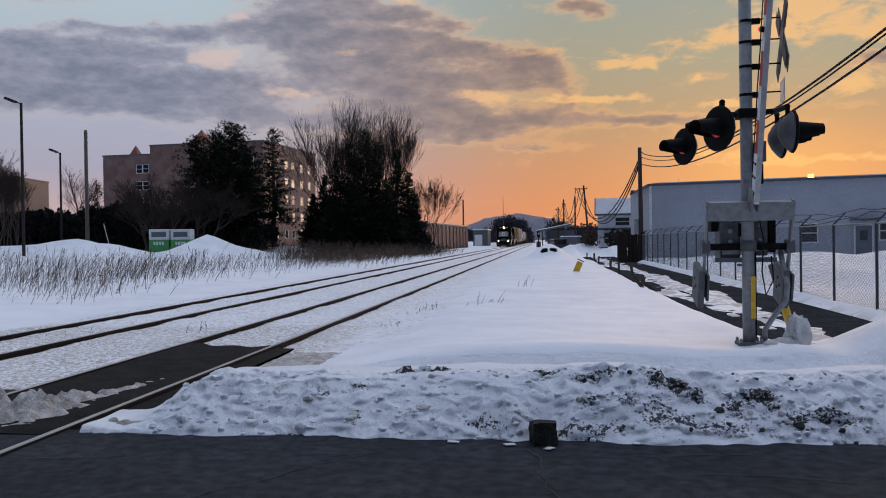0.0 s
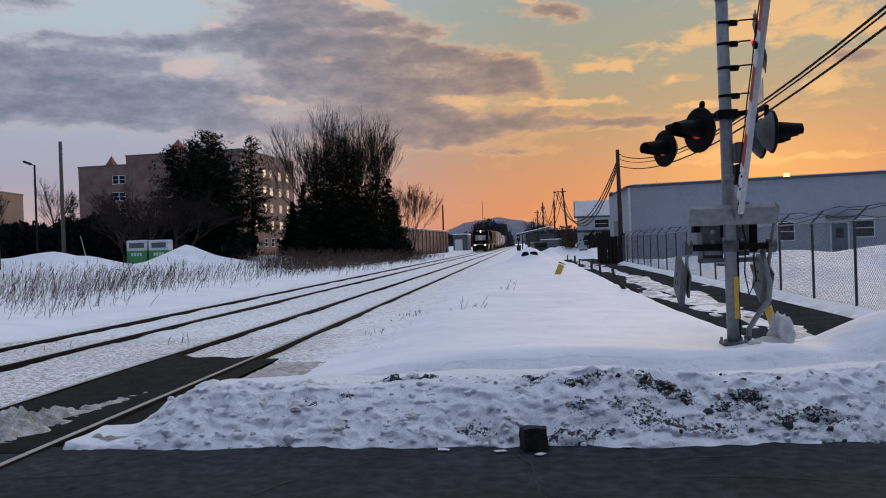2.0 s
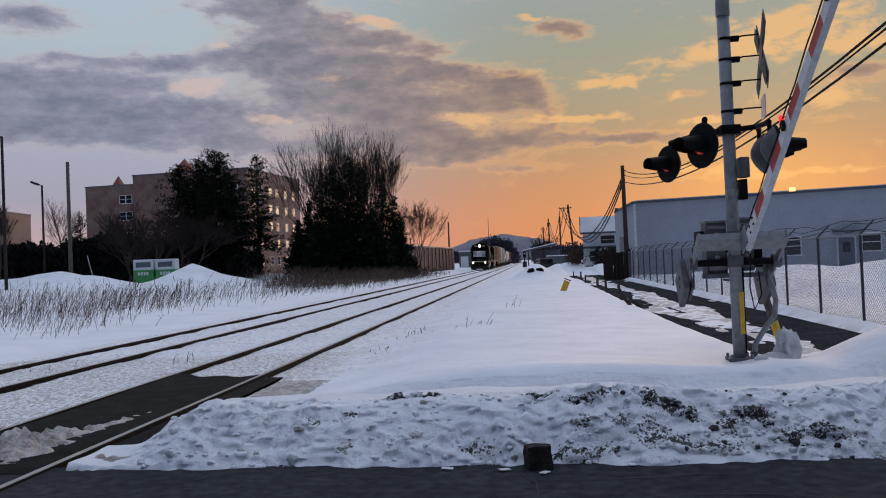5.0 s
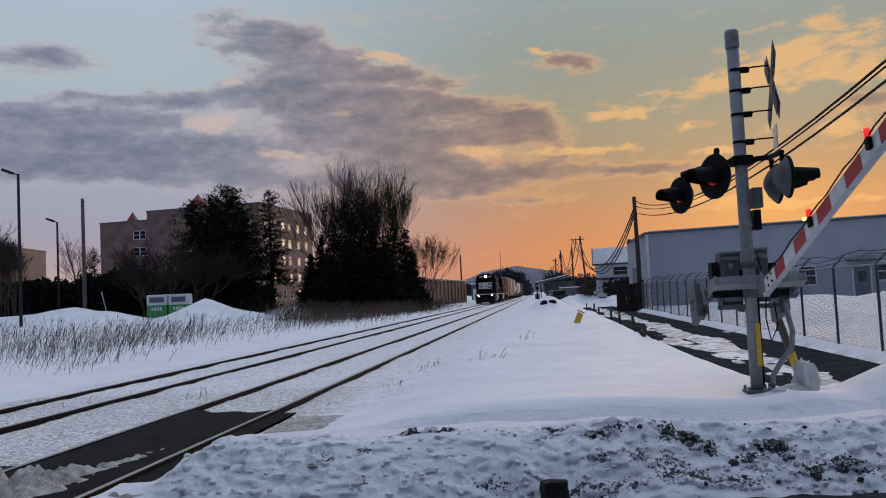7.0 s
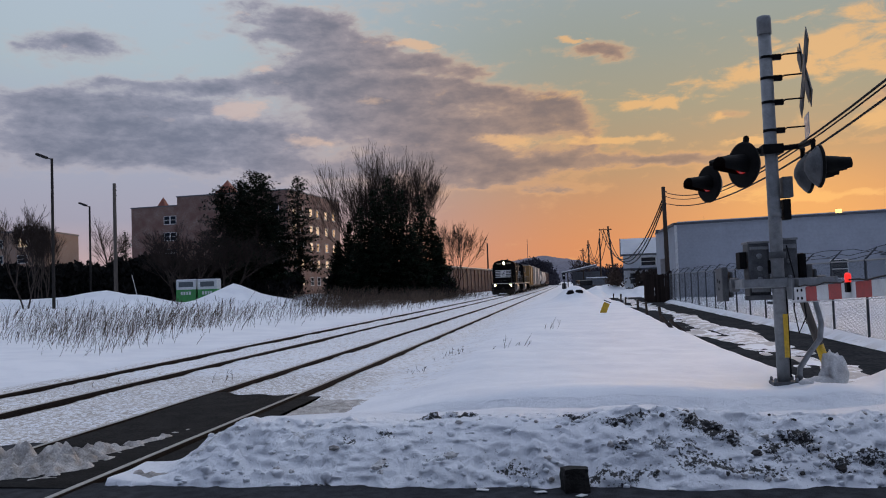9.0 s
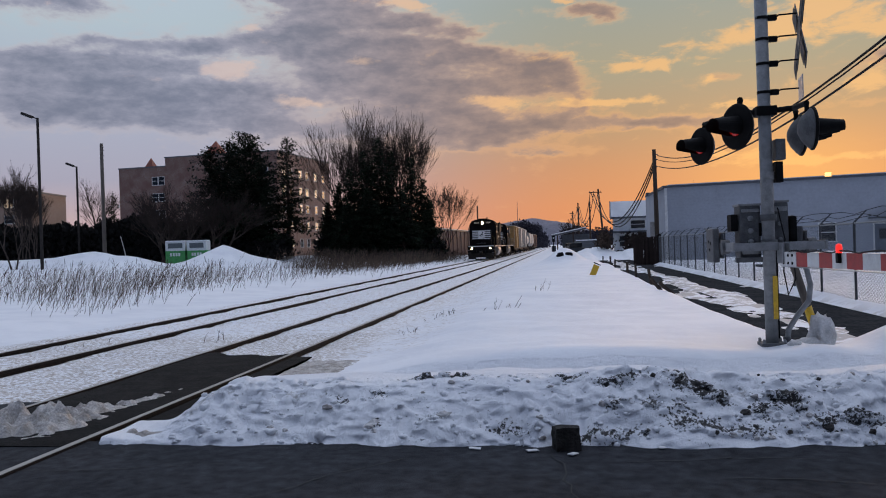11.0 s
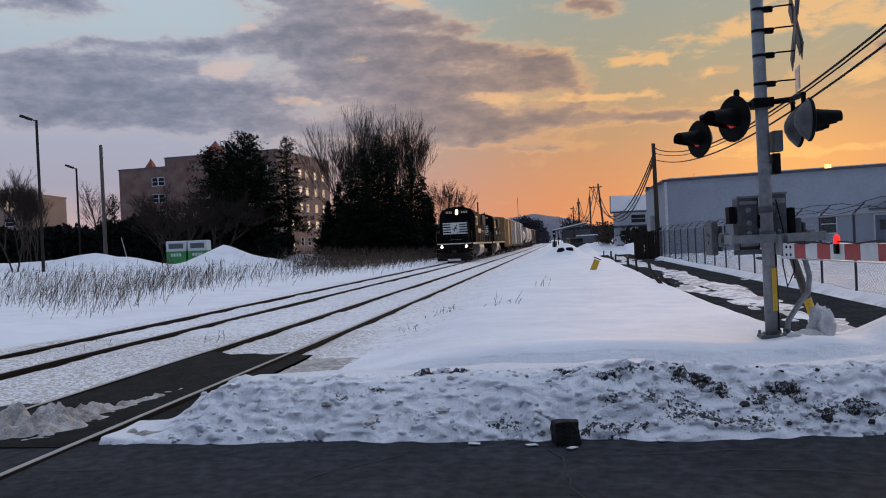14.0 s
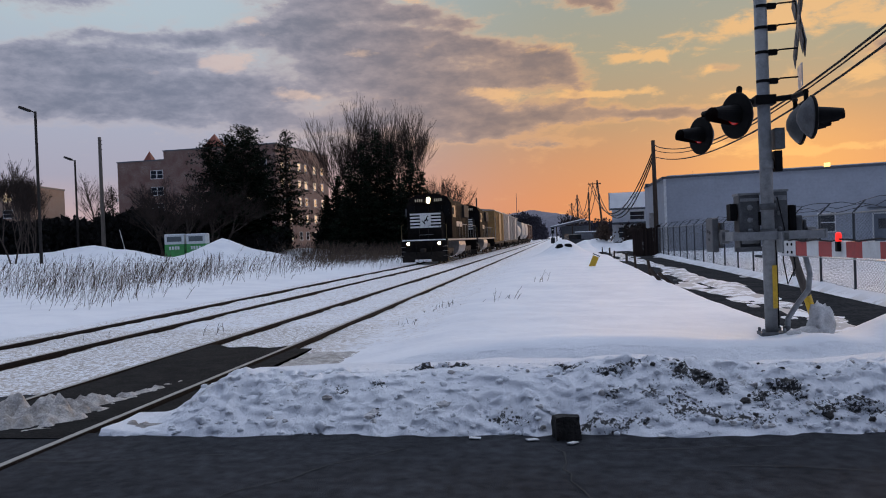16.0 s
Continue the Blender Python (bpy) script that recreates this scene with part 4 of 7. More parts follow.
def crossing_signal():
    base = floor_z(MAST_X, MAST_Y)
    t = thing("crossing_signal", label="galvanised railway crossing signal mast with red flashers and crossbuck", category="crossing signal")
    x, y = MAST_X, MAST_Y
    lean = -0.008
    bm = bmesh.new()
    tube(bm, [(x, y, -0.1), (x + lean, y, 2.2), (x + 2 * lean, y, 4.60)], 0.078, 24)
    mast = part("mast", bm, GALV, t, "grey galvanised steel pipe", smooth=True)
    part("mast_cap", lathe(bmesh.new(), [(0.088, 4.60), (0.088, 4.80), (0.080, 4.83), (0.02, 4.84)], 20, Matrix.Translation((x + 2 * lean, y, 0))), GALV, mast, smooth=True)
    bm = boxes((x - 0.155, x + 0.155, y - 0.14, y + 0.14, 0.10, 0.20), bevel=0.012)
    foot = part("base_casting", bm, GREY_PAINT, t, "cast base clamp with bolts")
    for dx, dy in ((-0.125, -0.11), (0.125, -0.11), (0.125, 0.11), (-0.125, 0.11)):
        part("bolt", lathe(bmesh.new(), [(0.02, 0.20), (0.02, 0.235), (0.012, 0.25)], 6, Matrix.Translation((x + dx, y + dy, 0))), GALV, foot)
    part("joint_collar", lathe(bmesh.new(), [(0.084, 2.26), (0.084, 2.36)], 20, Matrix.Translation((x, y, 0))), GALV, mast, smooth=True)
    # crossbuck on the road side, held by bars
    sx, sz = 3.02, 4.05
    for k, z in enumerate((4.30, 4.03, 3.72, 3.36)):
        bm = lathe(bmesh.new(), [(0.083, z - 0.018), (0.083, z + 0.018)], 18, Matrix.Translation((x - 0.01, y, 0)))
        band = part("clamp_band", bm, BLACK_PAINT, t)
        part("clamp_lug", boxes((x + 0.06, x + 0.17, y - 0.035, y + 0.035, z - 0.035, z + 0.035), bevel=0.01), BLACK_PAINT, band)
        part("bracket_rod", tube(bmesh.new(), [(x + 0.15, y, z), (x + 0.20, y, z + 0.03), (sx - 0.01, y - 0.03, z + 0.03)], 0.011, 6), BLACK_PAINT, band)
    buck = Matrix.Translation((sx, y - 0.05, sz)) @ Matrix.Rotation(radians(-8), 4, "Z")
    for k, a in enumerate((48, -48)):
        bm = bmesh.new()
        box(bm, -0.004 + k * 0.014, 0.006 + k * 0.014, -0.115, 0.115, -0.61, 0.61, m=buck @ Matrix.Rotation(radians(a), 4, "X"))
        blade = part("crossbuck_blade", bm, GREY_PAINT, t, "crossbuck blade with a dull grey back")
        for s in (-1, 1):
            bm = bmesh.new()
            box(bm, 0.022 + k * 0.002, 0.024 + k * 0.002, -0.045, 0.045, s * 0.36 - 0.17, s * 0.36 + 0.17, m=buck @ Matrix.Rotation(radians(a), 4, "X"))
            part("lettering_bar", bm, BLACK_PAINT, blade)
            bm = bmesh.new()
            box(bm, -0.010, -0.006, -0.09, 0.09, s * 0.38 - 0.19, s * 0.38 + 0.19, m=buck @ Matrix.Rotation(radians(a), 4, "X"))
            part("back_strip", bm, POST_GREY, blade)
    bm = bmesh.new()
    box(bm, 0.0, 0.01, -0.19, 0.19, -0.80, -0.52, m=buck)
    part("track_count_sign", bm, ALUMINIUM, t, "small bare metal sign plate")
    bm = bmesh.new()
    box(bm, 0.011, 0.013, -0.06, 0.06, -0.74, -0.58, m=buck)
    part("sign_numeral_bar", bm, BLACK_PAINT, t)
    # crossarms and flashers
    arm_z = 3.12
    part("crossarm_clamp", boxes((x - 0.13, x + 0.12, y - 0.12, y + 0.12, arm_z - 0.06, arm_z + 0.06), bevel=0.015), BLACK_PAINT, t)
    tips = []
    for c, heading in (((1.97, 12.0, 2.83), 207), ((1.99, 9.78, 2.79), 209), ((3.06, 11.1, 2.81), 0), ((3.00, 10.42, 2.81), -2)):
        tips.append(signal_head(t, Vector(c), heading, "black round flasher with a long hood"))
    c0 = Vector((x - 0.02, y, arm_z))
    part("crossarm", tube(bmesh.new(), [tips[0], c0 + Vector((-0.28, 0.1, 0)), tips[1]], 0.034, 10), BLACK_PAINT, t)
    part("crossarm", tube(bmesh.new(), [c0, c0 + Vector((-0.28, 0.1, 0))], 0.04, 10), BLACK_PAINT, t)
    part("crossarm", tube(bmesh.new(), [c0, c0 + Vector((0.35, -0.05, 0.02)), tips[2]], 0.036, 10), BLACK_PAINT, t)
    part("crossarm", tube(bmesh.new(), [c0 + Vector((0.35, -0.05, 0.02)), tips[3]], 0.034, 10), BLACK_PAINT, t)
    # small junction boxes on the mast
    part("junction_box", boxes((x + 0.09, x + 0.21, y - 0.10, y + 0.09, 2.50, 2.76), bevel=0.012), GREY_PAINT, t)
    part("junction_box", boxes((x + 0.09, x + 0.18, y - 0.07, y + 0.09, 2.22, 2.48), bevel=0.01), BLACK_PAINT, t, "small black box")
    part("reflective_strip", boxes((x + 0.008, x + 0.064, y - 0.086, y - 0.045, 0.50, 1.04)), YELLOW, mast, "yellow reflective tape")
    part("cable_cover", boxes((x + 0.07, x + 0.09, y - 0.03, y + 0.01, 0.25, 1.35)), BLACK_PAINT, mast)
    # gate drive
    g = part("gate_drive", boxes((x - 0.33, x - 0.07, y + 0.10, y + 0.46, 1.26, 1.95), bevel=0.035), GREY_PAINT, t, "grey cast gate drive case")
    part("drive_case", boxes((x + 0.06, x + 0.27, y + 0.10, y + 0.46, 1.30, 1.98), bevel=0.035), GREY_PAINT, g)
    part("case_lid", boxes((x - 0.34, x - 0.06, y + 0.09, y + 0.48, 1.94, 1.97), bevel=0.008), GALV, g)
    part("case_lid", boxes((x + 0.05, x + 0.28, y + 0.09, y + 0.48, 1.97, 2.0), bevel=0.008), GALV, g)
    for z in (1.48, 1.62, 1.78):
        part("case_bolt", lathe(bmesh.new(), [(0.035, 0), (0.035, 0.02), (0.018, 0.03)], 10, Matrix.Translation((x - 0.2, y + 0.10, z)) @ Matrix.Rotation(radians(90), 4, "X")), GALV, g)
    for z in (1.5, 1.7):
        part("case_bolt", lathe(bmesh.new(), [(0.028, 0), (0.028, 0.02), (0.014, 0.03)], 10, Matrix.Translation((x + 0.16, y + 0.10, z)) @ Matrix.Rotation(radians(90), 4, "X")), GALV, g)
    for dx0, dx1, z0, z1 in ((-0.31, -0.09, 1.32, 1.42), (-0.31, -0.09, 1.86, 1.90), (0.08, 0.25, 1.86, 1.92), (0.08, 0.25, 1.36, 1.42)):
        part("case_rib", boxes((x + dx0, x + dx1, y + 0.075, y + 0.11, z0, z1), bevel=0.01), GALV, g)
    part("case_hasp", boxes((x - 0.10, x - 0.065, y + 0.06, y + 0.11, 1.55, 1.72), bevel=0.008), BLACK_PAINT, g)
    part("side_case", boxes((x - 0.43, x - 0.345, y + 0.15, y + 0.40, 1.62, 1.84), bevel=0.01), BLACK_PAINT, g)
    part("side_case", boxes((x + 0.285, x + 0.38, y + 0.12, y + 0.42, 1.34, 1.80), bevel=0.04), BLACK_PAINT, g)
    part("mounting_bracket", boxes((x - 0.40, x + 0.36, y + 0.02, y + 0.12, 1.22, 1.28), bevel=0.01), GREY_PAINT, t)
    part("mounting_clamp", lathe(bmesh.new(), [(0.10, 1.36), (0.10, 1.50)], 18, Matrix.Translation((x, y, 0))), GREY_PAINT, t, smooth=True)
    part("mounting_clamp", lathe(bmesh.new(), [(0.10, 1.74), (0.10, 1.82)], 18, Matrix.Translation((x, y, 0))), GREY_PAINT, t, smooth=True)
    part("drive_shaft", tube(bmesh.new(), [(x - 0.56, y + 0.05, 1.42), (x + 0.54, y + 0.05, 1.42)], 0.045, 12), BLACK_PAINT, t)
    # conduit and cables
    pts = [(x + 0.42, y + 0.1, 1.36), (x + 0.43, y, 1.15), (x + 0.47, y - 0.03, 0.92), (x + 0.45, y - 0.02, 0.72), (x + 0.30, y - 0.01, 0.52), (x + 0.20, y, 0.36), (x + 0.18, y, 0.14)]
    part("conduit", tube(bmesh.new(), pts, 0.034, 10), GALV, t, "grey flexible conduit", smooth=True)
    part("conduit_fitting", lathe(bmesh.new(), [(0.05, 0.12), (0.055, 0.2), (0.042, 0.21), (0.05, 0.25), (0.04, 0.27)], 12, Matrix.Translation((x + 0.18, y, 0))), GREY_PAINT, t)
    part("cable", tube(bmesh.new(), [(x + 0.1, y - 0.05, 1.9), (x + 0.16, y - 0.12, 1.5), (x + 0.14, y - 0.1, 1.1), (x + 0.2, y - 0.05, 0.8), (x + 0.30, y - 0.03, 1.0), (x + 0.28, y, 1.3)], 0.009, 6), CABLE, t)


crossing_signal()


def brace_post():
    """A leaning grey pipe with yellow bands behind the mast."""
    t = thing("brace_post", label="leaning grey pipe with yellow bands beside the mast", category="post")
    a, b = Vector((3.20, 12.2, 1.15)), Vector((3.54, 12.3, 0.05))
    part("pipe", tube(bmesh.new(), [a, b], 0.055, 12), GREY_WOOD, t, smooth=True)
    part("band", tube(bmesh.new(), [a.lerp(b, 0.55), a.lerp(b, 0.93)], 0.058, 12), YELLOW, t, "yellow band", smooth=True)


brace_post()

GATE_PIVOT = (2.62, 11.05, 1.42)
GATE_ROWS = [(0.0, 73.4), (1.5, 62.7), (2.5, 54.7), (3.5, 46.5), (4.6, 37.0), (5.8, 27.2), (6.2, 24.4), (6.6, 21.2), (7.0, 17.6), (7.4, 14.1), (7.8, 11.0),
             (8.2, 7.9), (8.7, 4.0), (9.3, 1.1), (10.0, 0.5), (11.0, 0.5), (16.0, 0.5)]      # seconds, degrees above level


def crossing_gate():
    """Built lying level, towards -y, round its shaft at the origin."""
    t = thing("crossing_gate", Matrix.Translation(GATE_PIVOT), "red and white striped gate arm with grey counterweights", "crossing gate")
    # yoke: two side plates, joined by a channel in front of the mast
    for s, cx in (("a", -0.55), ("b", 0.50)):
        bm = bmesh.new()
        box(bm, cx - 0.012, cx + 0.012, -0.62, 0.66, -0.055, 0.055, bevel=0.008)
        plate = part("side_plate", bm, GALV, t, "galvanised steel lever")
        part("counterweight", boxes((cx - 0.10, cx - 0.016, 0.27, 0.78, -0.20, 0.25), (cx + 0.016, cx + 0.055, 0.34, 0.70, -0.15, 0.19), bevel=0.03), GREY_PAINT, plate, "cast counterweight")
        for yy, zz in ((0.44, 0.06), (0.52, -0.03), (0.58, 0.08)):
            part("bolt_hole", lathe(bmesh.new(), [(0.022, 0), (0.022, 0.006)], 10, Matrix.Translation((cx - 0.10, yy, zz)) @ Matrix.Rotation(radians(-90), 4, "Y")), BLACK_PAINT, plate)
        part("shaft_hub", lathe(bmesh.new(), [(0.09, -0.05), (0.09, 0.05)], 14, Matrix.Translation((cx, 0, 0)) @ Matrix.Rotation(radians(90), 4, "Y")), GREY_PAINT, plate)
    yoke = part("yoke", boxes((-0.57, 0.52, -0.60, -0.52, -0.05, 0.045), (-0.57, 0.52, -0.60, -0.36, -0.055, -0.04), bevel=0.006), GALV, t, "galvanised channel")
    d = -0.158                      # the arm lies below the shaft
    part("arm_mount", boxes((-0.03, 0.03, -1.24, -0.62, d - 0.085, d + 0.085), bevel=0.008), WHITE_PAINT, t, "white bolted arm mount")
    part("mount_bracket", boxes((-0.045, -0.032, -0.78, -0.5, d - 0.05, 0.03), (0.032, 0.045, -0.78, -0.5, d - 0.05, 0.03)), GALV, t)
    for yy in (-0.75, -0.95, -1.12):
        for zz in (d - 0.045, d + 0.045):
            part("mount_bolt", lathe(bmesh.new(), [(0.016, 0), (0.016, 0.012)], 8, Matrix.Translation((-0.03, yy, zz)) @ Matrix.Rotation(radians(-90), 4, "Y")), BLACK_PAINT, t)
    for k in range(15):
        a, b = -1.24 - 0.41 * k, -1.24 - 0.41 * (k + 1)
        h = 0.080 - 0.0016 * k
        bm = bmesh.new()
        box(bm, -0.022, 0.022, b, a, d - h, d + h)
        part("stripe", bm, WHITE_PAINT if k % 2 else RED_PAINT, t, "white stripe" if k % 2 else "red stripe")
    part("edge_rib", boxes((-0.032, 0.032, -7.4, -0.65, d - 0.092, d - 0.086)), ALUMINIUM, t)
    for yy in (-2.72, -4.35, -7.2):
        lamp = part("gate_lamp_base", boxes((-0.06, -0.024, yy - 0.034, yy + 0.034, d - 0.02, d + 0.075), bevel=0.008), BLACK_PAINT, t)
        m = Matrix.Translation((-0.035, yy, d + 0.075))
        part("gate_lamp", lathe(bmesh.new(), [(0.026, 0), (0.029, 0.012), (0.03, 0.062), (0.024, 0.082), (0.009, 0.09)], 16, m), RED_LAMP, lamp, "red gate lamp", smooth=True)
    pts = [(-0.035, -1.0 - 0.25 * i, d + 0.088 + 0.012 * math.sin(i * 1.9)) for i in range(26)]
    part("cable", tube(bmesh.new(), pts, 0.008, 5), CABLE, t)
    return t


GATE = crossing_gate()


# ---- clutter near the mast and along the lane ----
def blob(name, x, y, z, rx, ry, rz, mat, label, category, seed, sub=3, rough=0.25):
    rs = random.Random(seed)
    bm = bmesh.new()
    bmesh.ops.create_icosphere(bm, subdivisions=sub, radius=1)
    off = Vector((rs.uniform(0, 50), rs.uniform(0, 50), rs.uniform(0, 50)))
    for v in bm.verts:
        k = 1 + rough * noise.fractal(v.co * 1.6 + off, 0.6, 2.0, 4)
        v.co = Vector((v.co.x * rx * k, v.co.y * ry * k, v.co.z * rz * k))
    ob = part(name, bm, mat, smooth=sub > 2)
    ob.location = (x, y, z)
    return tagged(ob, label, category)


BLACK_ICE = material("black_dirty_ice", (0.012, 0.011, 0.010), (0.035, 0.031, 0.028), scale=9, rough=0.8, bump=0.6, spec=0.2)
CLEAN_ICE = material("crusted_snow", (0.70, 0.69, 0.68), (0.52, 0.50, 0.48), scale=5, rough=0.55, bump=0.5)
blob("ice_block", 3.29, 11.3, 0.24, 0.15, 0.13, 0.27, CLEAN_ICE, "upright lump of crusted grey snow beside the mast", "snow lump", 4, rough=0.55)
blob("ice_block", 3.14, 11.25, 0.12, 0.24, 0.15, 0.11, CLEAN_ICE, "low lump of crusted grey snow beside the mast", "snow lump", 5)
blob("ice_block", 2.80, 10.75, 0.17, 0.09, 0.08, 0.085, CLEAN_ICE, "small lump of crusted snow at the mast base", "snow lump", 6)
def dark_block():
    rs = random.Random(14)
    bm = bmesh.new()
    box(bm, -0.10, 0.10, -0.08, 0.10, 0, 0.185)
    bmesh.ops.subdivide_edges(bm, edges=bm.edges[:], cuts=4, use_grid_fill=True)
    for v in bm.verts:
        n = noise.noise_vector(v.co * 9 + Vector((3, 1, 7)))
        r = max(abs(v.co.x), abs(v.co.y), abs(v.co.z - 0.09)) / 0.125
        v.co += n * 0.022 - Vector((v.co.x, v.co.y, v.co.z - 0.09)) * 0.10 * (v.co.length > 0.19)
    ob = part("ice_block", bm, BLACK_ICE)
    ob.matrix_basis = pose(-0.02, 6.40, -0.03, 0, 0, 12)
    tagged(ob, "dark dirty ice block at the foot of the snow bank", "ice block")


dark_block()
blob("ice_block", -1.58, 6.66, 0.06, 0.10, 0.08, 0.09, ICE, "grey ice block at the foot of the snow bank", "ice block", 9, sub=2)
blob("dirt_slab", 0.55, 7.75, 0.345, 0.27, 0.10, 0.035, ICE, "flat grey slab of frozen dirt on the snow bank", "frozen slab", 10, sub=3, rough=0.35)
for k, (x, y, r) in enumerate([(-1.27, 7.34, 0.13), (-1.06, 7.27, 0.12), (-0.93, 7.24, 0.10), (-1.56, 6.63, 0.09), (-0.03, 7.17, 0.10), (0.32, 7.04, 0.12), (0.50, 7.02, 0.12), (0.87, 6.94, 0.12), (0.99, 6.87, 0.14),
                              (1.13, 6.80, 0.13), (1.65, 6.83, 0.14), (1.75, 6.79, 0.12), (0.36, 6.76, 0.09), (0.64, 6.70, 0.08), (1.47, 6.71, 0.09), (1.91, 6.64, 0.10), (2.19, 6.69, 0.14), (-1.12, 6.66, 0.09)]):
    z = float(bank_height(np.array(x), np.array(y)))
    blob("frozen_clod", x, y, z - 0.015, r * 0.75, r * 0.35, r * 0.35, BANK_SNOW, "dirty frozen clod in the snow bank", "frozen clod", 20 + k, sub=3, rough=0.9)["group"] = "clods in the snow bank"
for k, (x, y) in enumerate([(-0.72, 6.36), (-0.28, 6.30), (0.02, 6.2), (0.68, 6.4)]):
    bm = bmesh.new()
    box(bm, -0.045, 0.045, -0.025, 0.025, 0, 0.006)
    ob = part("paper_scrap", bm, WHITE_PAINT)
    ob.matrix_basis = pose(x, y, -0.012, 0, 4, 30 * k)
    tagged(ob, "small white paper scrap on the asphalt", "litter", "litter on the road")


def yellow_marker():
    t = thing("marker_panel", pose(1.30, 34.7, floor_z(1.36, 34.7), 0, 24, 10), "leaning yellow marker panel in the snow", "marker")
    part("panel", boxes((-0.125, 0.125, -0.02, 0.02, -0.05, 0.44), bevel=0.01), YELLOW, t)
    part("top_strap", boxes((-0.16, 0.15, -0.03, 0.03, 0.48, 0.515), bevel=0.008), BLACK_PAINT, t)


yellow_marker()


def stub_post(m, height, group):
    t = thing("stub_post", m, "short dark post in the snow beside the lane", "post", group)
    part("post", boxes((-0.04, 0.04, -0.04, 0.04, -0.3, height), bevel=0.01), POLE_WOOD, t)
    return t


STUB = None
for x, y, lean, turn, h in [(3.02, 60, 2, 0, 0.62), (2.95, 50, 0, 20, 0.6), (2.94, 46, 3, 10, 0.55), (2.93, 37.5, 0, 30, 0.62), (2.92, 33.2, -2, 5, 0.66), (2.95, 28.2, -8, 12, 0.6),
                         (2.75, 24.0, -42, 25, 0.55), (2.90, 22.8, -48, 10, 0.6)]:
    m = pose(x, y, floor_z(x, y), 0, lean, turn)
    STUB = stub_post(m, h * 0.8, "posts beside the lane") if h != 0.6 or STUB is None else copy_thing(STUB, m)


# ---- chain-link fence ----
def fence():
    t = thing("chain_link_fence", label="galvanised chain-link fence topped with barbed wire arms", category="fence")
    X, y0, y1, top = 6.50, 9.9, 58.5, 1.80
    n = 20
    ys = [y0 + (y1 - y0) * k / n for k in range(n + 1)]
    for y in ys:
        b = floor_z(X, y) - 0.05
        p = part("post", tube(bmesh.new(), [(X, y, b), (X, y, top)], 0.030, 8), POST_GREY, t, "dark steel post")
        part("barb_arm", tube(bmesh.new(), [(X, y, top), (X + 0.27, y, top + 0.27)], [0.022, 0.016], 6), POST_GREY, p)
    part("top_rail", tube(bmesh.new(), [(X, y0, top - 0.02), (X, y1, top - 0.02)], 0.021, 6), GALV, t)
    rs = random.Random(8)
    for k, f in enumerate((0.35, 0.7, 1.0)):
        pts = []
        for a, b in zip(ys, ys[1:]):
            for u in (0, 0.33, 0.66):
                pts.append((X + 0.27 * f + rs.uniform(-0.03, 0.03), a + (b - a) * u, top + 0.27 * f + (rs.uniform(-0.09, 0.05) if u else 0)))
        part("barbed_wire", tube(bmesh.new(), pts, 0.007, 4), BLACK_PAINT, t)
    # mesh of slanting wires
    verts, faces = [], []
    h, step, w = top - 0.02 - 0.06, 0.085, 0.0017
    count = int((y1 - y0 + h) / step)
    for s in (1, -1):
        for k in range(count):
            a = y0 - h + k * step if s == 1 else y0 + k * step
            b = a + s * h
            za, zb = 0.06, top - 0.02
            lo, hi = (a, b)
            def clip(yv):
                return min(max(yv, y0), y1)
            ca, cb = clip(a), clip(b)
            if abs(ca - cb) < 0.02:
                continue
            ta, tb = (ca - a) / (b - a), (cb - a) / (b - a)
            p, q = (ca, za + ta * (zb - za)), (cb, za + tb * (zb - za))
            i = len(verts)
            verts += [(X - w, p[0], p[1]), (X + w, p[0] - w * s, p[1] + w), (X, p[0] + 2 * w * s, p[1] - 2 * w), (X - w, q[0], q[1]), (X + w, q[0] - w * s, q[1] + w), (X, q[0] + 2 * w * s, q[1] - 2 * w)]
            faces += [(i, i + 1, i + 4, i + 3), (i + 1, i + 2, i + 5, i + 4), (i + 2, i, i + 3, i + 5)]
    raw("wire_mesh", verts, faces, GREY_PAINT, t)


fence()


def board_fence():
    """Weathered upright boards that close the gap between the lane and the yard."""
    t = thing("board_fence", label="dark weathered board fence at the end of the chain-link fence", category="fence")
    rs = random.Random(17)
    a, b = Vector((4.92, 57.2, 0)), Vector((6.62, 56.2, 0))
    n = 13
    turn = math.degrees(math.atan2(b.y - a.y, b.x - a.x))
    for k in range(n):
        p = a.lerp(b, (k + 0.5) / n)
        h = 1.86 + rs.uniform(-0.05, 0.05)
        bm = boxes((-0.079, 0.079, -0.012, 0.012, -0.15, h), bevel=0.004)
        ob = part("board", bm, FENCE_WOOD, t)
        ob.matrix_basis = pose(p.x, p.y, floor_z(p.x, p.y), rs.uniform(-1, 1), rs.uniform(-1.2, 1.2), turn + rs.uniform(-2, 2))
    for z in (0.55, 1.5):
        bm = bmesh.new()
        d = (b - a).length
        box(bm, 0, d, 0.014, 0.06, z, z + 0.09)
        part("rail", bm, FENCE_WOOD, t).matrix_basis = pose(a.x, a.y, 0.05, 0, 0, turn)
    for u in (0.02, 0.98):
        p = a.lerp(b, u)
        part("post", boxes((-0.05, 0.05, 0.02, 0.12, -0.2, 1.98), bevel=0.008), FENCE_WOOD, t).matrix_basis = pose(p.x, p.y, 0, 0, 0, turn)


board_fence()


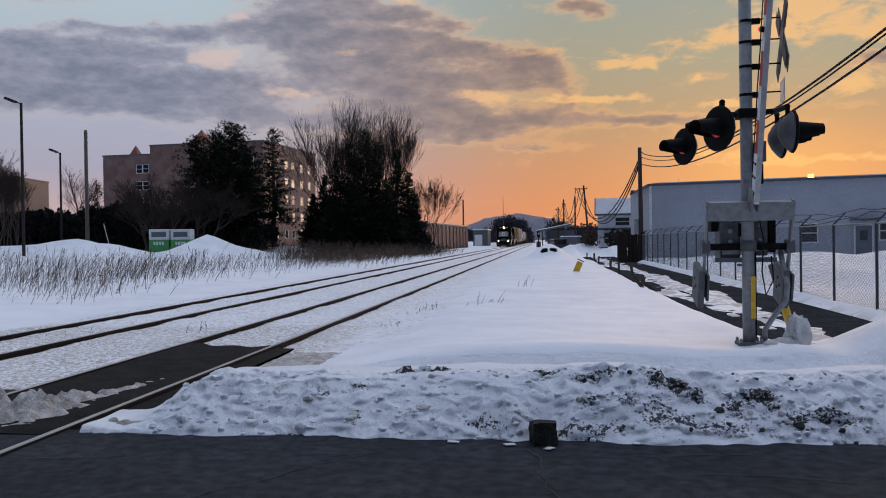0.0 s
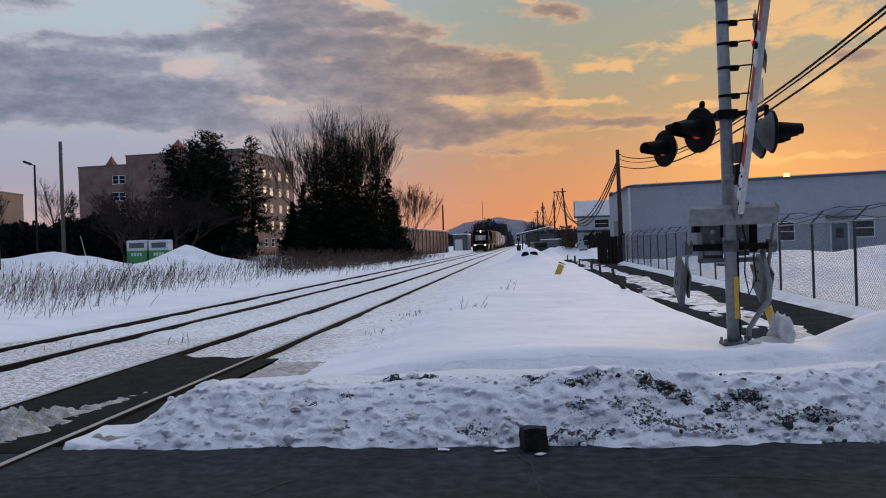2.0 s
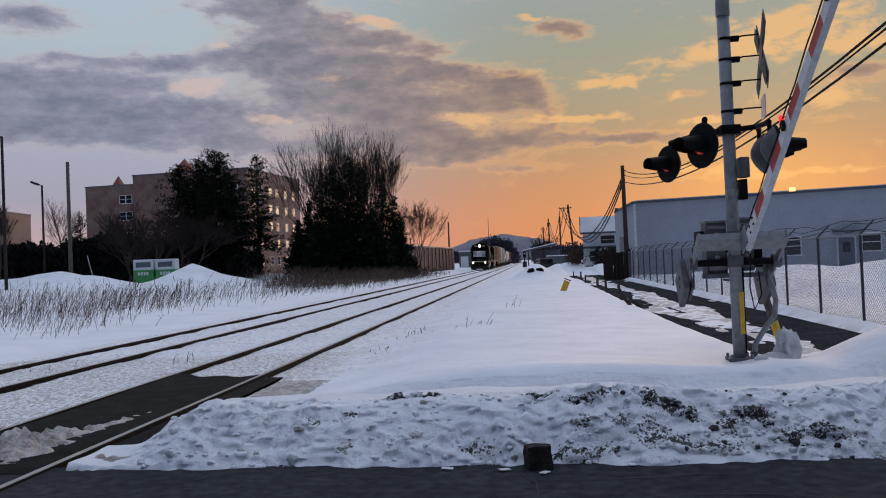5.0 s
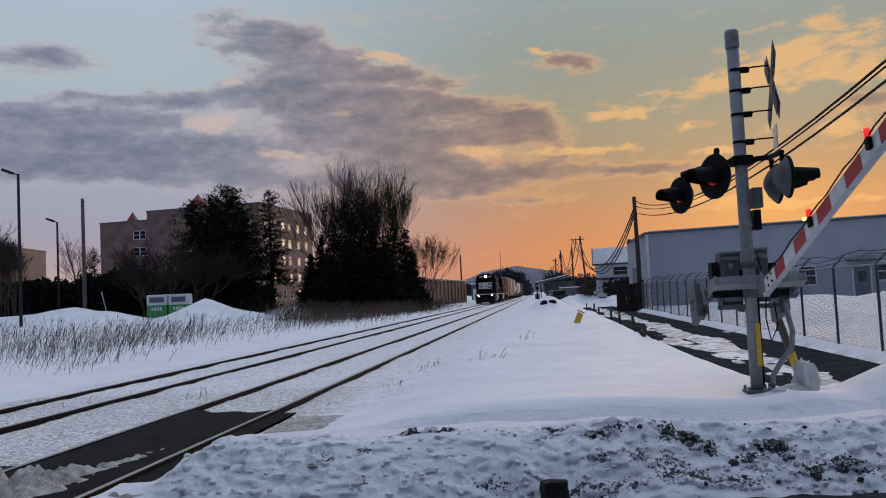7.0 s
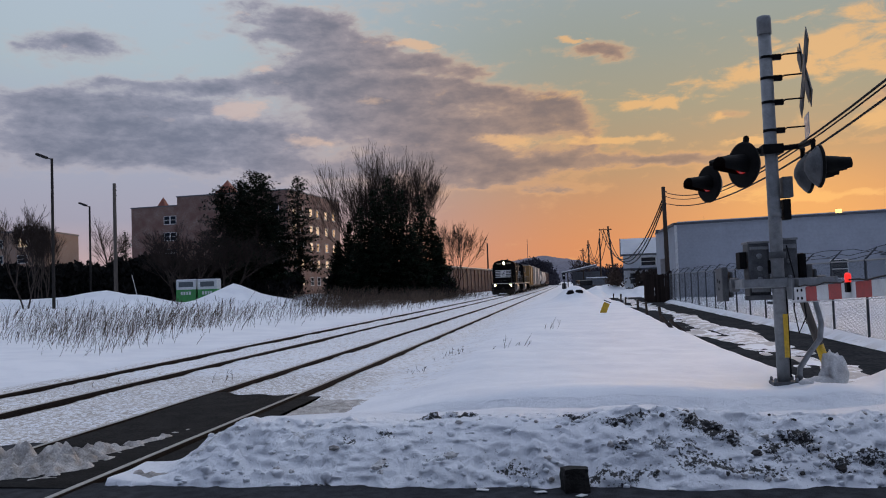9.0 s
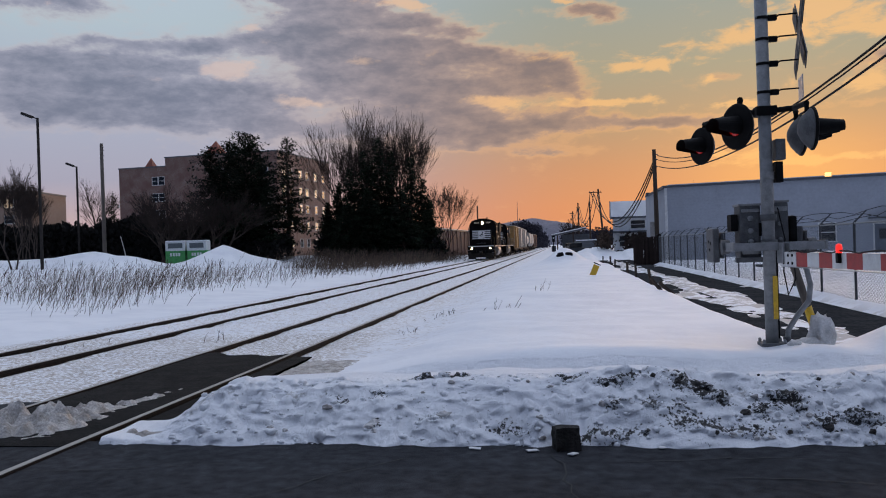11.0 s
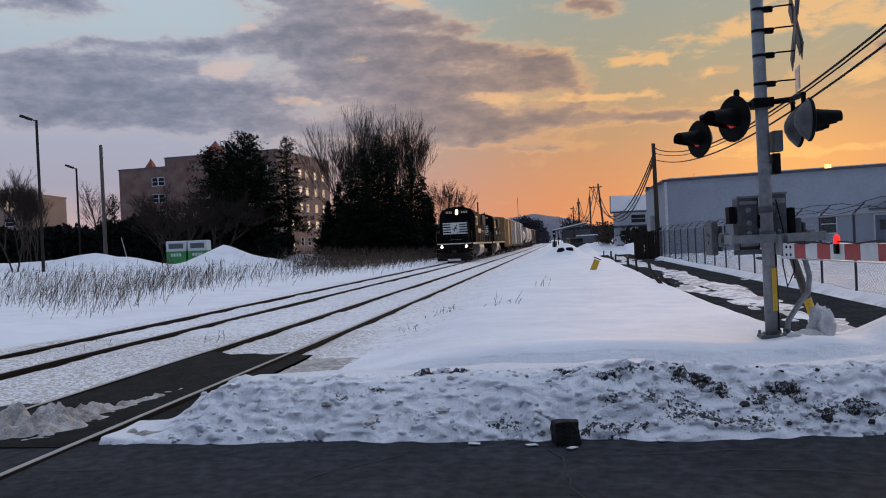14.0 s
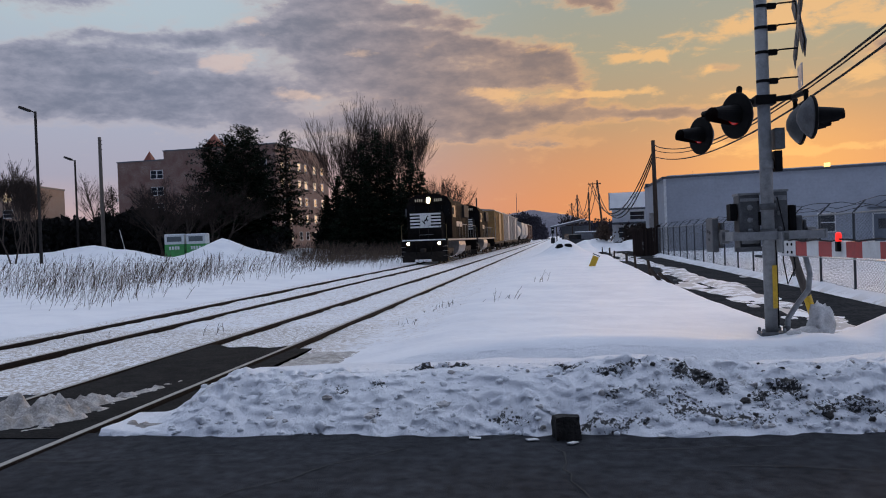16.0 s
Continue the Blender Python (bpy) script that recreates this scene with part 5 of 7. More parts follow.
# ---- poles and overhead cables ----
def wood_pole(name, x, y, top, mat, label, r=0.14, lean=(0, 0), arm=None, group=""):
    z = floor_z(x, y) - 0.1
    t = thing(name, label=label, category="utility pole", group=group)
    part("shaft", tube(bmesh.new(), [(x, y, z), (x + lean[0] / 2, y + lean[1] / 2, (z + top) / 2), (x + lean[0], y + lean[1], top)], [r, r * 0.88, r * 0.75], 12), mat, t, smooth=True)
    if arm:
        part("crossarm", boxes((x + lean[0] - arm, x + lean[0] + arm * 0.4, y - 0.06, y + 0.06, top - 0.55, top - 0.43)), mat, t)
        for k in (-0.9, -0.5, 0.3):
            part("insulator", lathe(bmesh.new(), [(0.03, 0), (0.05, 0.04), (0.03, 0.1), (0.045, 0.14)], 8, Matrix.Translation((x + lean[0] + k * arm, y, top - 0.43))), GREY_PAINT, t)
    else:
        for k in (0.35, 0.7, 1.2):
            part("insulator", tube(bmesh.new(), [(x + lean[0] + 0.1, y, top - k), (x + lean[0] + 0.24, y, top - k)], 0.035, 6), GREY_PAINT, t)
    return t


wood_pole("utility_pole", 6.72, 58.8, 7.85, POLE_WOOD, "dark creosoted utility pole behind the fence", 0.17, (-0.05, 0))
wood_pole("utility_pole", 6.45, 120, 9.2, POLE_WOOD, "dark leaning utility pole with a crossarm", 0.16, (-0.75, 0), 1.3)
wood_pole("utility_pole", 5.2, 140, 8.6, POLE_WOOD, "dark utility pole beside the far lane", 0.16)
wood_pole("utility_pole", 3.86, 160, 9.2, POLE_WOOD, "dark utility pole beside the far tracks", 0.16, (-0.1, 0))
wood_pole("utility_pole", 3.5, 205, 9.4, POLE_WOOD, "dark far utility pole beside the tracks", 0.18, (0, 0), 0.8)
wood_pole("utility_pole", 7.0, -6.0, 9.2, POLE_WOOD, "dark creosoted utility pole beside the road", 0.17)


def cable(a, b, sag, r, label="dark overhead cable between the utility poles"):
    a, b = Vector(a), Vector(b)
    n = 28
    pts = [a.lerp(b, k / n) - Vector((0, 0, sag * 4 * (k / n) * (1 - k / n))) for k in range(n + 1)]
    ob = part("overhead_cable", tube(bmesh.new(), pts, r, 6), CABLE, smooth=True)
    return tagged(ob, label, "cable", "overhead cables")


for z0, z1, sag, r, dx in ((7.42, 8.9, 2.75, 0.030, 0.0), (7.10, 8.75, 2.6, 0.022, 0.05), (6.65, 8.35, 2.45, 0.030, 0.05)):
    cable((6.9 + dx, 58.8, z0), (7.1 + dx, -6.0, z1), sag, r)
for z0, z1, sag, r, dx in ((7.0, 8.7, 4.2, 0.05, -0.9), (6.75, 8.6, 4.3, 0.05, -0.5), (6.5, 8.6, 4.4, 0.05, 0.0)):
    cable((6.6, 58.8, z0), (5.6 + dx, 120, z1), sag, r)
for dx, sag in ((-1.0, 3.6), (-0.5, 3.9), (0.1, 4.3)):
    cable((5.6 + dx, 120, 8.7), (4.0 + dx * 0.5, 160, 8.4), sag, 0.05)
for dx, sag in ((-0.5, 1.6), (0.2, 2.0)):
    cable((3.9 + dx * 0.5, 160, 8.4), (3.6 + dx, 205, 8.8), sag, 0.05)


# ---- warehouse, house and far yard ----
def window(parent, m, w, h, mats=(WHITE_PAINT, GLASS), sash=True, name="window"):
    """A framed window in the plane of m (x across, z up, -y outwards)."""
    win = part(name, (lambda bm: [box(bm, *r, m=m) for r in ((-w / 2 - 0.07, -w / 2, -0.05, 0.03, -0.07, h + 0.07), (w / 2, w / 2 + 0.07, -0.05, 0.03, -0.07, h + 0.07),
              (-w / 2, w / 2, -0.05, 0.03, h, h + 0.07), (-w / 2 - 0.1, w / 2 + 0.1, -0.08, 0.03, -0.09, -0.0))] and bm)(bmesh.new()), mats[0], parent)
    bm = bmesh.new()
    box(bm, -w / 2, w / 2, -0.012, 0.01, 0, h, m=m)
    part("pane", bm, mats[1], win)
    if sash:
        bm = bmesh.new()
        box(bm, -w / 2, w / 2, -0.03, 0.0, h / 2 - 0.03, h / 2 + 0.03, m=m)
        part("sash_bar", bm, mats[0], win)
    return win


def slab(outline, z0, z1):
    """An outline in the plan, drawn up from z0 to z1."""
    bm = bmesh.new()
    a = [bm.verts.new((x, y, z0)) for x, y in outline]
    b = [bm.verts.new((x, y, z1)) for x, y in outline]
    bm.faces.new(a[::-1])
    bm.faces.new(b)
    for i in range(len(a)):
        j = (i + 1) % len(a)
        bm.faces.new((a[i], a[j], b[j], b[i]))
    return bm


def warehouse():
    yaw = -15.6
    m = pose(7.49, 60, 0, 0, 0, yaw)
    t = thing("warehouse", m, "low white metal-sided warehouse with a flat roof", "warehouse")
    L, D, H = 46, 24, 5.22
    part("front_wall", boxes((0, L, 0, 0.3, -0.3, H)), SIDING, t, "white lap siding")
    # the side wall follows the lane and is not square to the front
    sx, sy = -3.3, 11.2
    part("side_wall", slab([(0, 0.3), (0.3, 0.3), (sx + 0.3, sy), (sx, sy)], -0.3, H), SIDING, t)
    part("back_wall", slab([(sx, sy), (L, sy), (L, sy + 0.3), (sx, sy + 0.3)], -0.3, H), SIDING, t)
    part("end_wall", boxes((L - 0.3, L, 0.3, sy, -0.3, H)), SIDING, t)
    part("roof", slab([(-0.12, -0.14), (L + 0.12, -0.14), (L + 0.12, sy + 0.4), (sx - 0.12, sy + 0.4)], H, H + 0.16), TRIM, t, "flat roof with a dark metal edge")
    part("roof_snow", slab([(0.2, 0.2), (L - 0.2, 0.2), (L - 0.2, sy), (sx + 0.3, sy)], H + 0.164, H + 0.24), SNOW, t, "thin snow")
    part("corner_trim", boxes((-0.05, 0.12, -0.05, 0.02, -0.3, H)), WHITE_PAINT, t)
    for x, w, z, h in ((10.3, 0.95, 1.15, 1.15), (15.0, 1.05, 1.25, 1.1), (21.0, 1.0, 1.2, 1.1)):
        window(t, pose(x, 0, z), w, h)
    door = part("door", boxes((13.05, 14.0, -0.06, 0.02, -0.1, 2.15)), DOOR_PAINT, t, "blue-grey metal door")
    part("door_window", boxes((13.3, 13.75, -0.075, -0.05, 1.2, 1.85)), GLASS, door)
    part("door_frame", boxes((12.95, 13.05, -0.07, 0.02, -0.1, 2.25), (14.0, 14.1, -0.07, 0.02, -0.1, 2.25), (12.95, 14.1, -0.07, 0.02, 2.15, 2.25)), WHITE_PAINT, door)
    part("door_canopy", boxes((12.7, 14.4, -0.7, 0.0, 2.5, 2.6)), TRIM, t)
    lamp = part("roof_lamp", boxes((10.25, 10.6, -0.25, -0.05, H + 0.12, H + 0.42), bevel=0.03), TRIM, t, "small floodlight on the roof edge")
    part("lamp_glass", boxes((10.24, 10.62, -0.27, -0.252, H + 0.14, H + 0.40)), LAMP_GLOW, lamp, "glowing orange floodlight")
    part("wall_light", boxes((-2.95, -2.6, 9.2, 9.5, 5.2, 5.5), bevel=0.03), TRIM, t)
    part("meter_box", boxes((-1.95, -1.4, 4.9, 5.6, 1.5, 3.0), bevel=0.02), GREY_BOX, t, "grey meter box")


warehouse()


def house():
    t = thing("house", pose(6.35, 100, 0, 0, 0, -4), "white clapboard house with a snow-covered roof", "house")
    W, D, E, R = 8.0, 7.0, 4.55, 6.5
    part("wall", boxes((0, W, 0, D, -0.5, E)), CLAPBOARD, t, "white clapboard")
    bm = bmesh.new()
    vs = [bm.verts.new(v) for v in ((-0.25, -0.4, E - 0.1), (W + 0.25, -0.4, E - 0.1), (W + 0.25, D / 2, R), (-0.25, D / 2, R), (-0.25, D + 0.4, E - 0.1), (W + 0.25, D + 0.4, E - 0.1))]
    for f in ((0, 1, 2, 3), (3, 2, 5, 4), (0, 3, 4), (1, 5, 2)):
        bm.faces.new([vs[i] for i in f])
    bmesh.ops.solidify(bm, geom=bm.faces[:], thickness=0.15)
    part("roof", bm, SNOW, t, "snow-covered roof")
    part("fascia", boxes((-0.3, W + 0.3, -0.46, -0.4, E - 0.28, E - 0.06)), TRIM, t, "dark eaves board")
    part("gable_edge", tube(bmesh.new(), [(-0.3, -0.4, E - 0.1), (-0.3, D / 2, R), (-0.3, D + 0.4, E - 0.1)], 0.07, 5), TRIM, t)
    part("porch_roof", boxes((0, W, -1.2, 0.0, 2.55, 2.8)), TRIM, t, "dark porch roof")
    for x in (0.1, 2.6, 5.1):
        part("porch_post", boxes((x, x + 0.12, -1.15, -1.03, -0.3, 2.55)), WHITE_PAINT, t)
    window(t, pose(2.9, 0, 3.1), 1.6, 0.9)
    window(t, pose(1.2, 0, 1.0), 0.9, 1.2)
    part("basement_band", boxes((-0.02, W, -0.03, 0.0, -0.3, 0.5)), TRIM, t)


house()


def far_shed():
    """Long dark shelter with snow on its sloping roof, and what stands near it."""
    t = thing("shelter", pose(-0.8, 150, 0, 0, 0, 0), "far dark shelter with a snow-edged sloping roof", "shelter")
    part("roof", (lambda bm: box(bm, 0, 6.4, 0, 6, 2.9, 3.15, m=Matrix.Rotation(radians(-11), 4, "Y")))(bmesh.new()), TRIM, t)
    part("roof_snow", (lambda bm: box(bm, 0.05, 6.35, -0.05, 6, 3.16, 3.30, m=Matrix.Rotation(radians(-11), 4, "Y")))(bmesh.new()), SNOW, t)
    part("back_wall", boxes((1.4, 6.8, 5.7, 6.0, -0.2, 3.2)), TRIM, t)
    for x in (0.4, 3.2, 6.2):
        part("post", boxes((x, x + 0.2, 0, 0.2, -0.2, 3.0 + x * 0.19)), POLE_WOOD, t)
    u = thing("trailer", pose(2.6, 132, 0), "long dark trailer with snow on top beside the lane", "trailer")
    part("bed", boxes((0, 4.6, 0, 2.4, 0.8, 1.9), bevel=0.05), TRIM, u)
    part("snow_cover", boxes((0, 4.6, 0, 2.4, 1.905, 2.05), bevel=0.04), SNOW, u)
    for x in (0.7, 3.6):
        part("wheel", lathe(bmesh.new(), [(0.5, -0.12), (0.5, 0.12)], 14, Matrix.Translation((x, 0.1, 0.45)) @ Matrix.Rotation(radians(90), 4, "X")), BLACK_PAINT, u)


far_shed()


def parked_car():
    t = thing("parked_car", pose(1.6, 96, floor_z(1.6, 96) - 0.1, 0, 0, 12), "dark parked car half hidden by snow", "car")
    part("body", boxes((-0.9, 0.9, -2.1, 2.1, 0.35, 0.95), bevel=0.12), CAR_PAINT, t)
    part("cabin", boxes((-0.75, 0.75, -1.2, 1.3, 0.95, 1.5), bevel=0.18), CAR_PAINT, t)
    part("windscreen", boxes((-0.62, 0.62, -1.22, -1.20, 1.02, 1.38)), GLASS, t)
    for x in (-0.82, 0.82):
        for y in (-1.35, 1.35):
            part("wheel", lathe(bmesh.new(), [(0.33, -0.1), (0.33, 0.1)], 14, Matrix.Translation((x, y, 0.33)) @ Matrix.Rotation(radians(90), 4, "Y")), BLACK_PAINT, t)


parked_car()
blob("snowy_tyre", 0.02, 55.5, floor_z(0.02, 55.5) + 0.02, 0.24, 0.16, 0.22, BLACK_PAINT, "dark tyre sticking out of a snow heap", "tyre", 61)["group"] = "tyres in the snow heap"
blob("snowy_tyre", 0.60, 55.7, floor_z(0.60, 55.7) + 0.0, 0.26, 0.16, 0.18, BLACK_PAINT, "dark tyre sticking out of a snow heap", "tyre", 62)["group"] = "tyres in the snow heap"


def rail_signal():
    t = thing("railway_signal", pose(-1.0, 150, 0), "dark railway signal on a short post beside the tracks", "railway signal")
    part("post", tube(bmesh.new(), [(0, 0, -0.2), (0, 0, 2.6)], 0.09, 8), BLACK_PAINT, t)
    part("head", boxes((-0.26, 0.26, -0.15, 0.15, 1.9, 3.0), bevel=0.08), BLACK_PAINT, t)
    part("lens", lathe(bmesh.new(), [(0.13, 0), (0.1, 0.03)], 10, Matrix.Translation((0, -0.15, 2.6)) @ Matrix.Rotation(radians(90), 4, "X")), BIN_WHITE, t)
    part("case", boxes((-0.4, 0.4, 0.3, 0.9, -0.1, 1.2), bevel=0.05), GREY_PAINT, t)


rail_signal()


def radio_mast():
    t = thing("radio_mast", pose(-14.6, 300, 0), "thin far radio mast behind the train", "mast")
    part("pole", tube(bmesh.new(), [(0, 0, 0), (0, 0, 17.3)], [0.16, 0.08], 6), GREY_PAINT, t)


radio_mast()

# ---- brick apartment block and the other buildings past the field ----
def apartment_block():
    t = thing("apartment_building", pose(-48.0, 138, 0, 0, 0, -6), "brown brick apartment block of five storeys", "apartment building")
    storey, base, top = 3.0, 1.6, 17.9
    part("tall_wall", boxes((-21.8, 0, 0, 24, 0, top + 1.3)), BRICK, t, "brown brick")
    part("low_wall", boxes((-31.6, -21.8, 0.4, 20, 0, top - 0.2)), BRICK, t, "brown brick")
    part("parapet", boxes((-21.9, 0.1, -0.1, 24.1, top + 1.3, top + 1.5)), TRIM, t)
    part("parapet", boxes((-31.7, -21.9, 0.3, 20.1, top - 0.2, top)), TRIM, t)
    part("roof_snow", boxes((-21.5, -0.3, 0.3, 23.6, top + 1.5, top + 1.56)), SNOW, t)
    for x, z, r, h in ((-13.0, top + 1.3, 1.8, 2.9), (-26.3, top - 0.2, 0.95, 2.1)):
        bm = bmesh.new()
        vs = [bm.verts.new((x + sx * r, 2.6 + sy * r, z)) for sx, sy in ((-1, -1), (1, -1), (1, 1), (-1, 1))]
        tip = bm.verts.new((x, 2.6, z + h))
        bm.faces.new(vs[::-1])
        for k in range(4):
            bm.faces.new((vs[k], vs[(k + 1) % 4], tip))
        part("roof_pyramid", bm, COPPER, t, "reddish pyramid roof")
    rs = random.Random(12)
    # side towards the tracks: windows in columns, some lit
    for k, y in enumerate((2.4, 5.4, 9.6, 12.6, 16.8, 20.6)):
        for s in range(5):
            z = base + 0.9 + s * 3.15
            lit = rs.random() < 0.5
            m = pose(0.0, y, z, 0, 0, 90)
            window(t, m, 1.2, 1.4, (WHITE_PAINT, LIT_GLASS if lit else GLASS))
    for x in (-24.2, -22.9):
        for s in range(5):
            window(t, pose(x, 0.4, base + 0.9 + s * 3.0), 1.1, 1.4)
    for x in (-10, -5.5, -2.5):
        for s in range(5):
            if rs.random() < 0.8:
                window(t, pose(x, 0.0, base + 0.9 + s * 3.15), 1.4, 1.5, (WHITE_PAINT, LIT_GLASS if rs.random() < 0.15 else GLASS))


apartment_block()


def far_flats():
    t = thing("apartment_building", pose(-110.8, 140, 0, 0, 0, 9), "tan brick flats behind bare trees", "apartment building")
    part("wall", boxes((-30, 14.0, 0, 14, 0, 14.3)), TAN_BRICK, t, "tan brick")
    part("parapet", boxes((-30.1, 14.1, -0.1, 14.1, 14.3, 14.6)), TRIM, t)
    part("roof_unit", boxes((0, 3, 3, 6, 14.6, 16.0)), GREY_PAINT, t)
    for x in (-10, -6.5, -2, 1.5, 5.0, 9.5):
        for s in range(4):
            window(t, pose(x, 0, 2.6 + s * 3.0), 1.7, 1.4, (WHITE_PAINT, LIT_GLASS if (x, s) in ((9.5, 3), (9.5, 1), (1.5, 2)) else GLASS))
    u = thing("house", pose(-98, 175, 0), "small white far house between the flats", "house")
    part("wall", boxes((0, 10, 0, 8, 0, 13.0)), CLAPBOARD, u)
    part("roof", boxes((-0.4, 10.4, -0.4, 8.4, 13.0, 13.4)), SNOW, u)


far_flats()


def brick_shed():
    t = thing("brick_shed", pose(-18.3, 128, 0, 0, 0, -3.2), "long low brick shed with a snow-edged flat roof", "shed")
    part("wall", boxes((-7, 0, 0, 44, -0.2, 4.25)), BRICK, t, "brown brick")
    part("roof", boxes((-7.3, 0.3, -0.3, 44.3, 4.25, 4.5)), TRIM, t)
    part("roof_snow", boxes((-7.2, 0.2, -0.2, 44.2, 4.505, 4.58)), SNOW, t)
    for k in range(11):
        y = 2 + k * 3.9
        part("pilaster", boxes((-0.02, 0.18, y, y + 0.5, -0.1, 4.2)), BRICK, t)
        part("bay_door", boxes((-0.02, 0.05, y + 0.9, y + 3.3, 0.2, 3.4)), RUST_BOX, t)
    u = thing("far_shed", pose(-17, 215, 0), "far dark shed beside the tracks", "shed")
    part("wall", boxes((-1.4, 2.4, 0, 12, -0.2, 4.2)), BIN_DARK, u)
    part("roof", boxes((-1.6, 2.6, -0.3, 12.3, 4.2, 4.5)), SNOW, u)
    part("dark_door", boxes((-1, 1, -0.05, 0.0, 0.2, 3.0)), WHITE_PAINT, u)


brick_shed()


# ---- hills and far woods ----
def far_hill(name, cx, cy, width, height, seed, label, mat, bumps=0.05, depth=260):
    n, mrows = 90, 8
    verts, faces = [], []
    for j in range(mrows + 1):
        v = j / mrows
        for i in range(n + 1):
            u = i / n
            x = cx + (u - 0.5) * width
            s = math.sin(math.pi * u) ** 1.3
            h = height * s * (1 + bumps * (noise.fractal(Vector((u * 9 + seed, v * 2, 0)), 0.8, 2.0, 5))) * math.sin(math.pi / 2 * v) ** 0.8
            verts.append((x, cy + v * depth, h - 2))
    for j in range(mrows):
        for i in range(n):
            a = j * (n + 1) + i
            faces.append((a, a + 1, a + n + 2, a + n + 1))
    ob = raw(name, verts, faces, mat, smooth=True)
    return tagged(ob, label, "hill", kind="structure")


# no air haze in the scene; the ridges carry it in their colour
far_hill("hill", -55, 1450, 420, 55, 3, "distant wooded hill under the sunset sky", HAZED_HILL, 0.10)
far_hill("hill", 300, 1700, 1500, 34, 8, "low distant wooded ridge", HAZED_HILL, 0.25)
far_hill("hill", -700, 1800, 1600, 40, 11, "low distant wooded ridge", HAZED_HILL, 0.25)


# ---- trees ----
def branches(rs, start, heading, length, radius, depth, out, spread, up, split=(2, 3), segs=3, shrink=(0.62, 0.8)):
    """Grows a bare branch; out takes (points, radii, depth)."""
    p, d = start.copy(), heading.normalized()
    pts, radii = [p.copy()], [radius]
    for k in range(segs):
        d = (d + Vector((rs.uniform(-1, 1), rs.uniform(-1, 1), rs.uniform(-0.6, 1) * 0.6)) * 0.16 + Vector((0, 0, up))).normalized()
        p = p + d * length / segs
        pts.append(p.copy())
        radii.append(radius * (1 - 0.42 * (k + 1) / segs))
    out.append((pts, radii, depth))
    if depth <= 0:
        return
    for k in range(rs.randint(*split)):
        at = rs.uniform(0.45, 1.0)
        i = min(segs - 1, int(at * segs))
        q = pts[i].lerp(pts[i + 1], at * segs - i)
        axis = Vector((rs.uniform(-1, 1), rs.uniform(-1, 1), rs.uniform(-0.2, 0.5))).normalized()
        nd = (d + axis * spread).normalized()
        branches(rs, q, nd, length * rs.uniform(*shrink), radius * 0.55, depth - 1, out, spread, up, split, segs, shrink)
    branches(rs, pts[-1], d, length * rs.uniform(*shrink), radius * 0.58, depth - 1, out, spread, up, split, segs, shrink)


def bare_tree(name, x, y, height, trunks, depth, seed, label, spread=0.62, up=0.07, r=0.2, lean=0.35, trunk_part=0.24, twig=0.011, split=(2, 3)):
    rs = random.Random(seed)
    t = thing(name, pose(x, y, floor_z(x, y) - 0.1), label, "tree")
    out = []
    for k in range(trunks):
        a = 2 * math.pi * k / trunks + rs.uniform(-0.3, 0.3)
        d = Vector((math.cos(a) * lean, math.sin(a) * lean, 1))
        s = Vector((math.cos(a) * 0.15, math.sin(a) * 0.15, 0)) * (trunks > 1)
        branches(rs, s, d, height * trunk_part, r, depth, out, spread, up, split)
    top = max(p.z for pts, _, _ in out for p in pts)
    k = height / top
    trunk, crown = bmesh.new(), bmesh.new()
    for pts, radii, dep in out:
        pts = [p * k for p in pts]
        if dep >= depth - 1:
            tube(trunk, pts, radii, 7, cap=False)
        else:
            tube(crown, pts, [max(v, twig) for v in radii], 3, cap=False)
    part("trunk", trunk, BARK, t, smooth=True)
    part("crown", crown, TWIG, t)
    return t


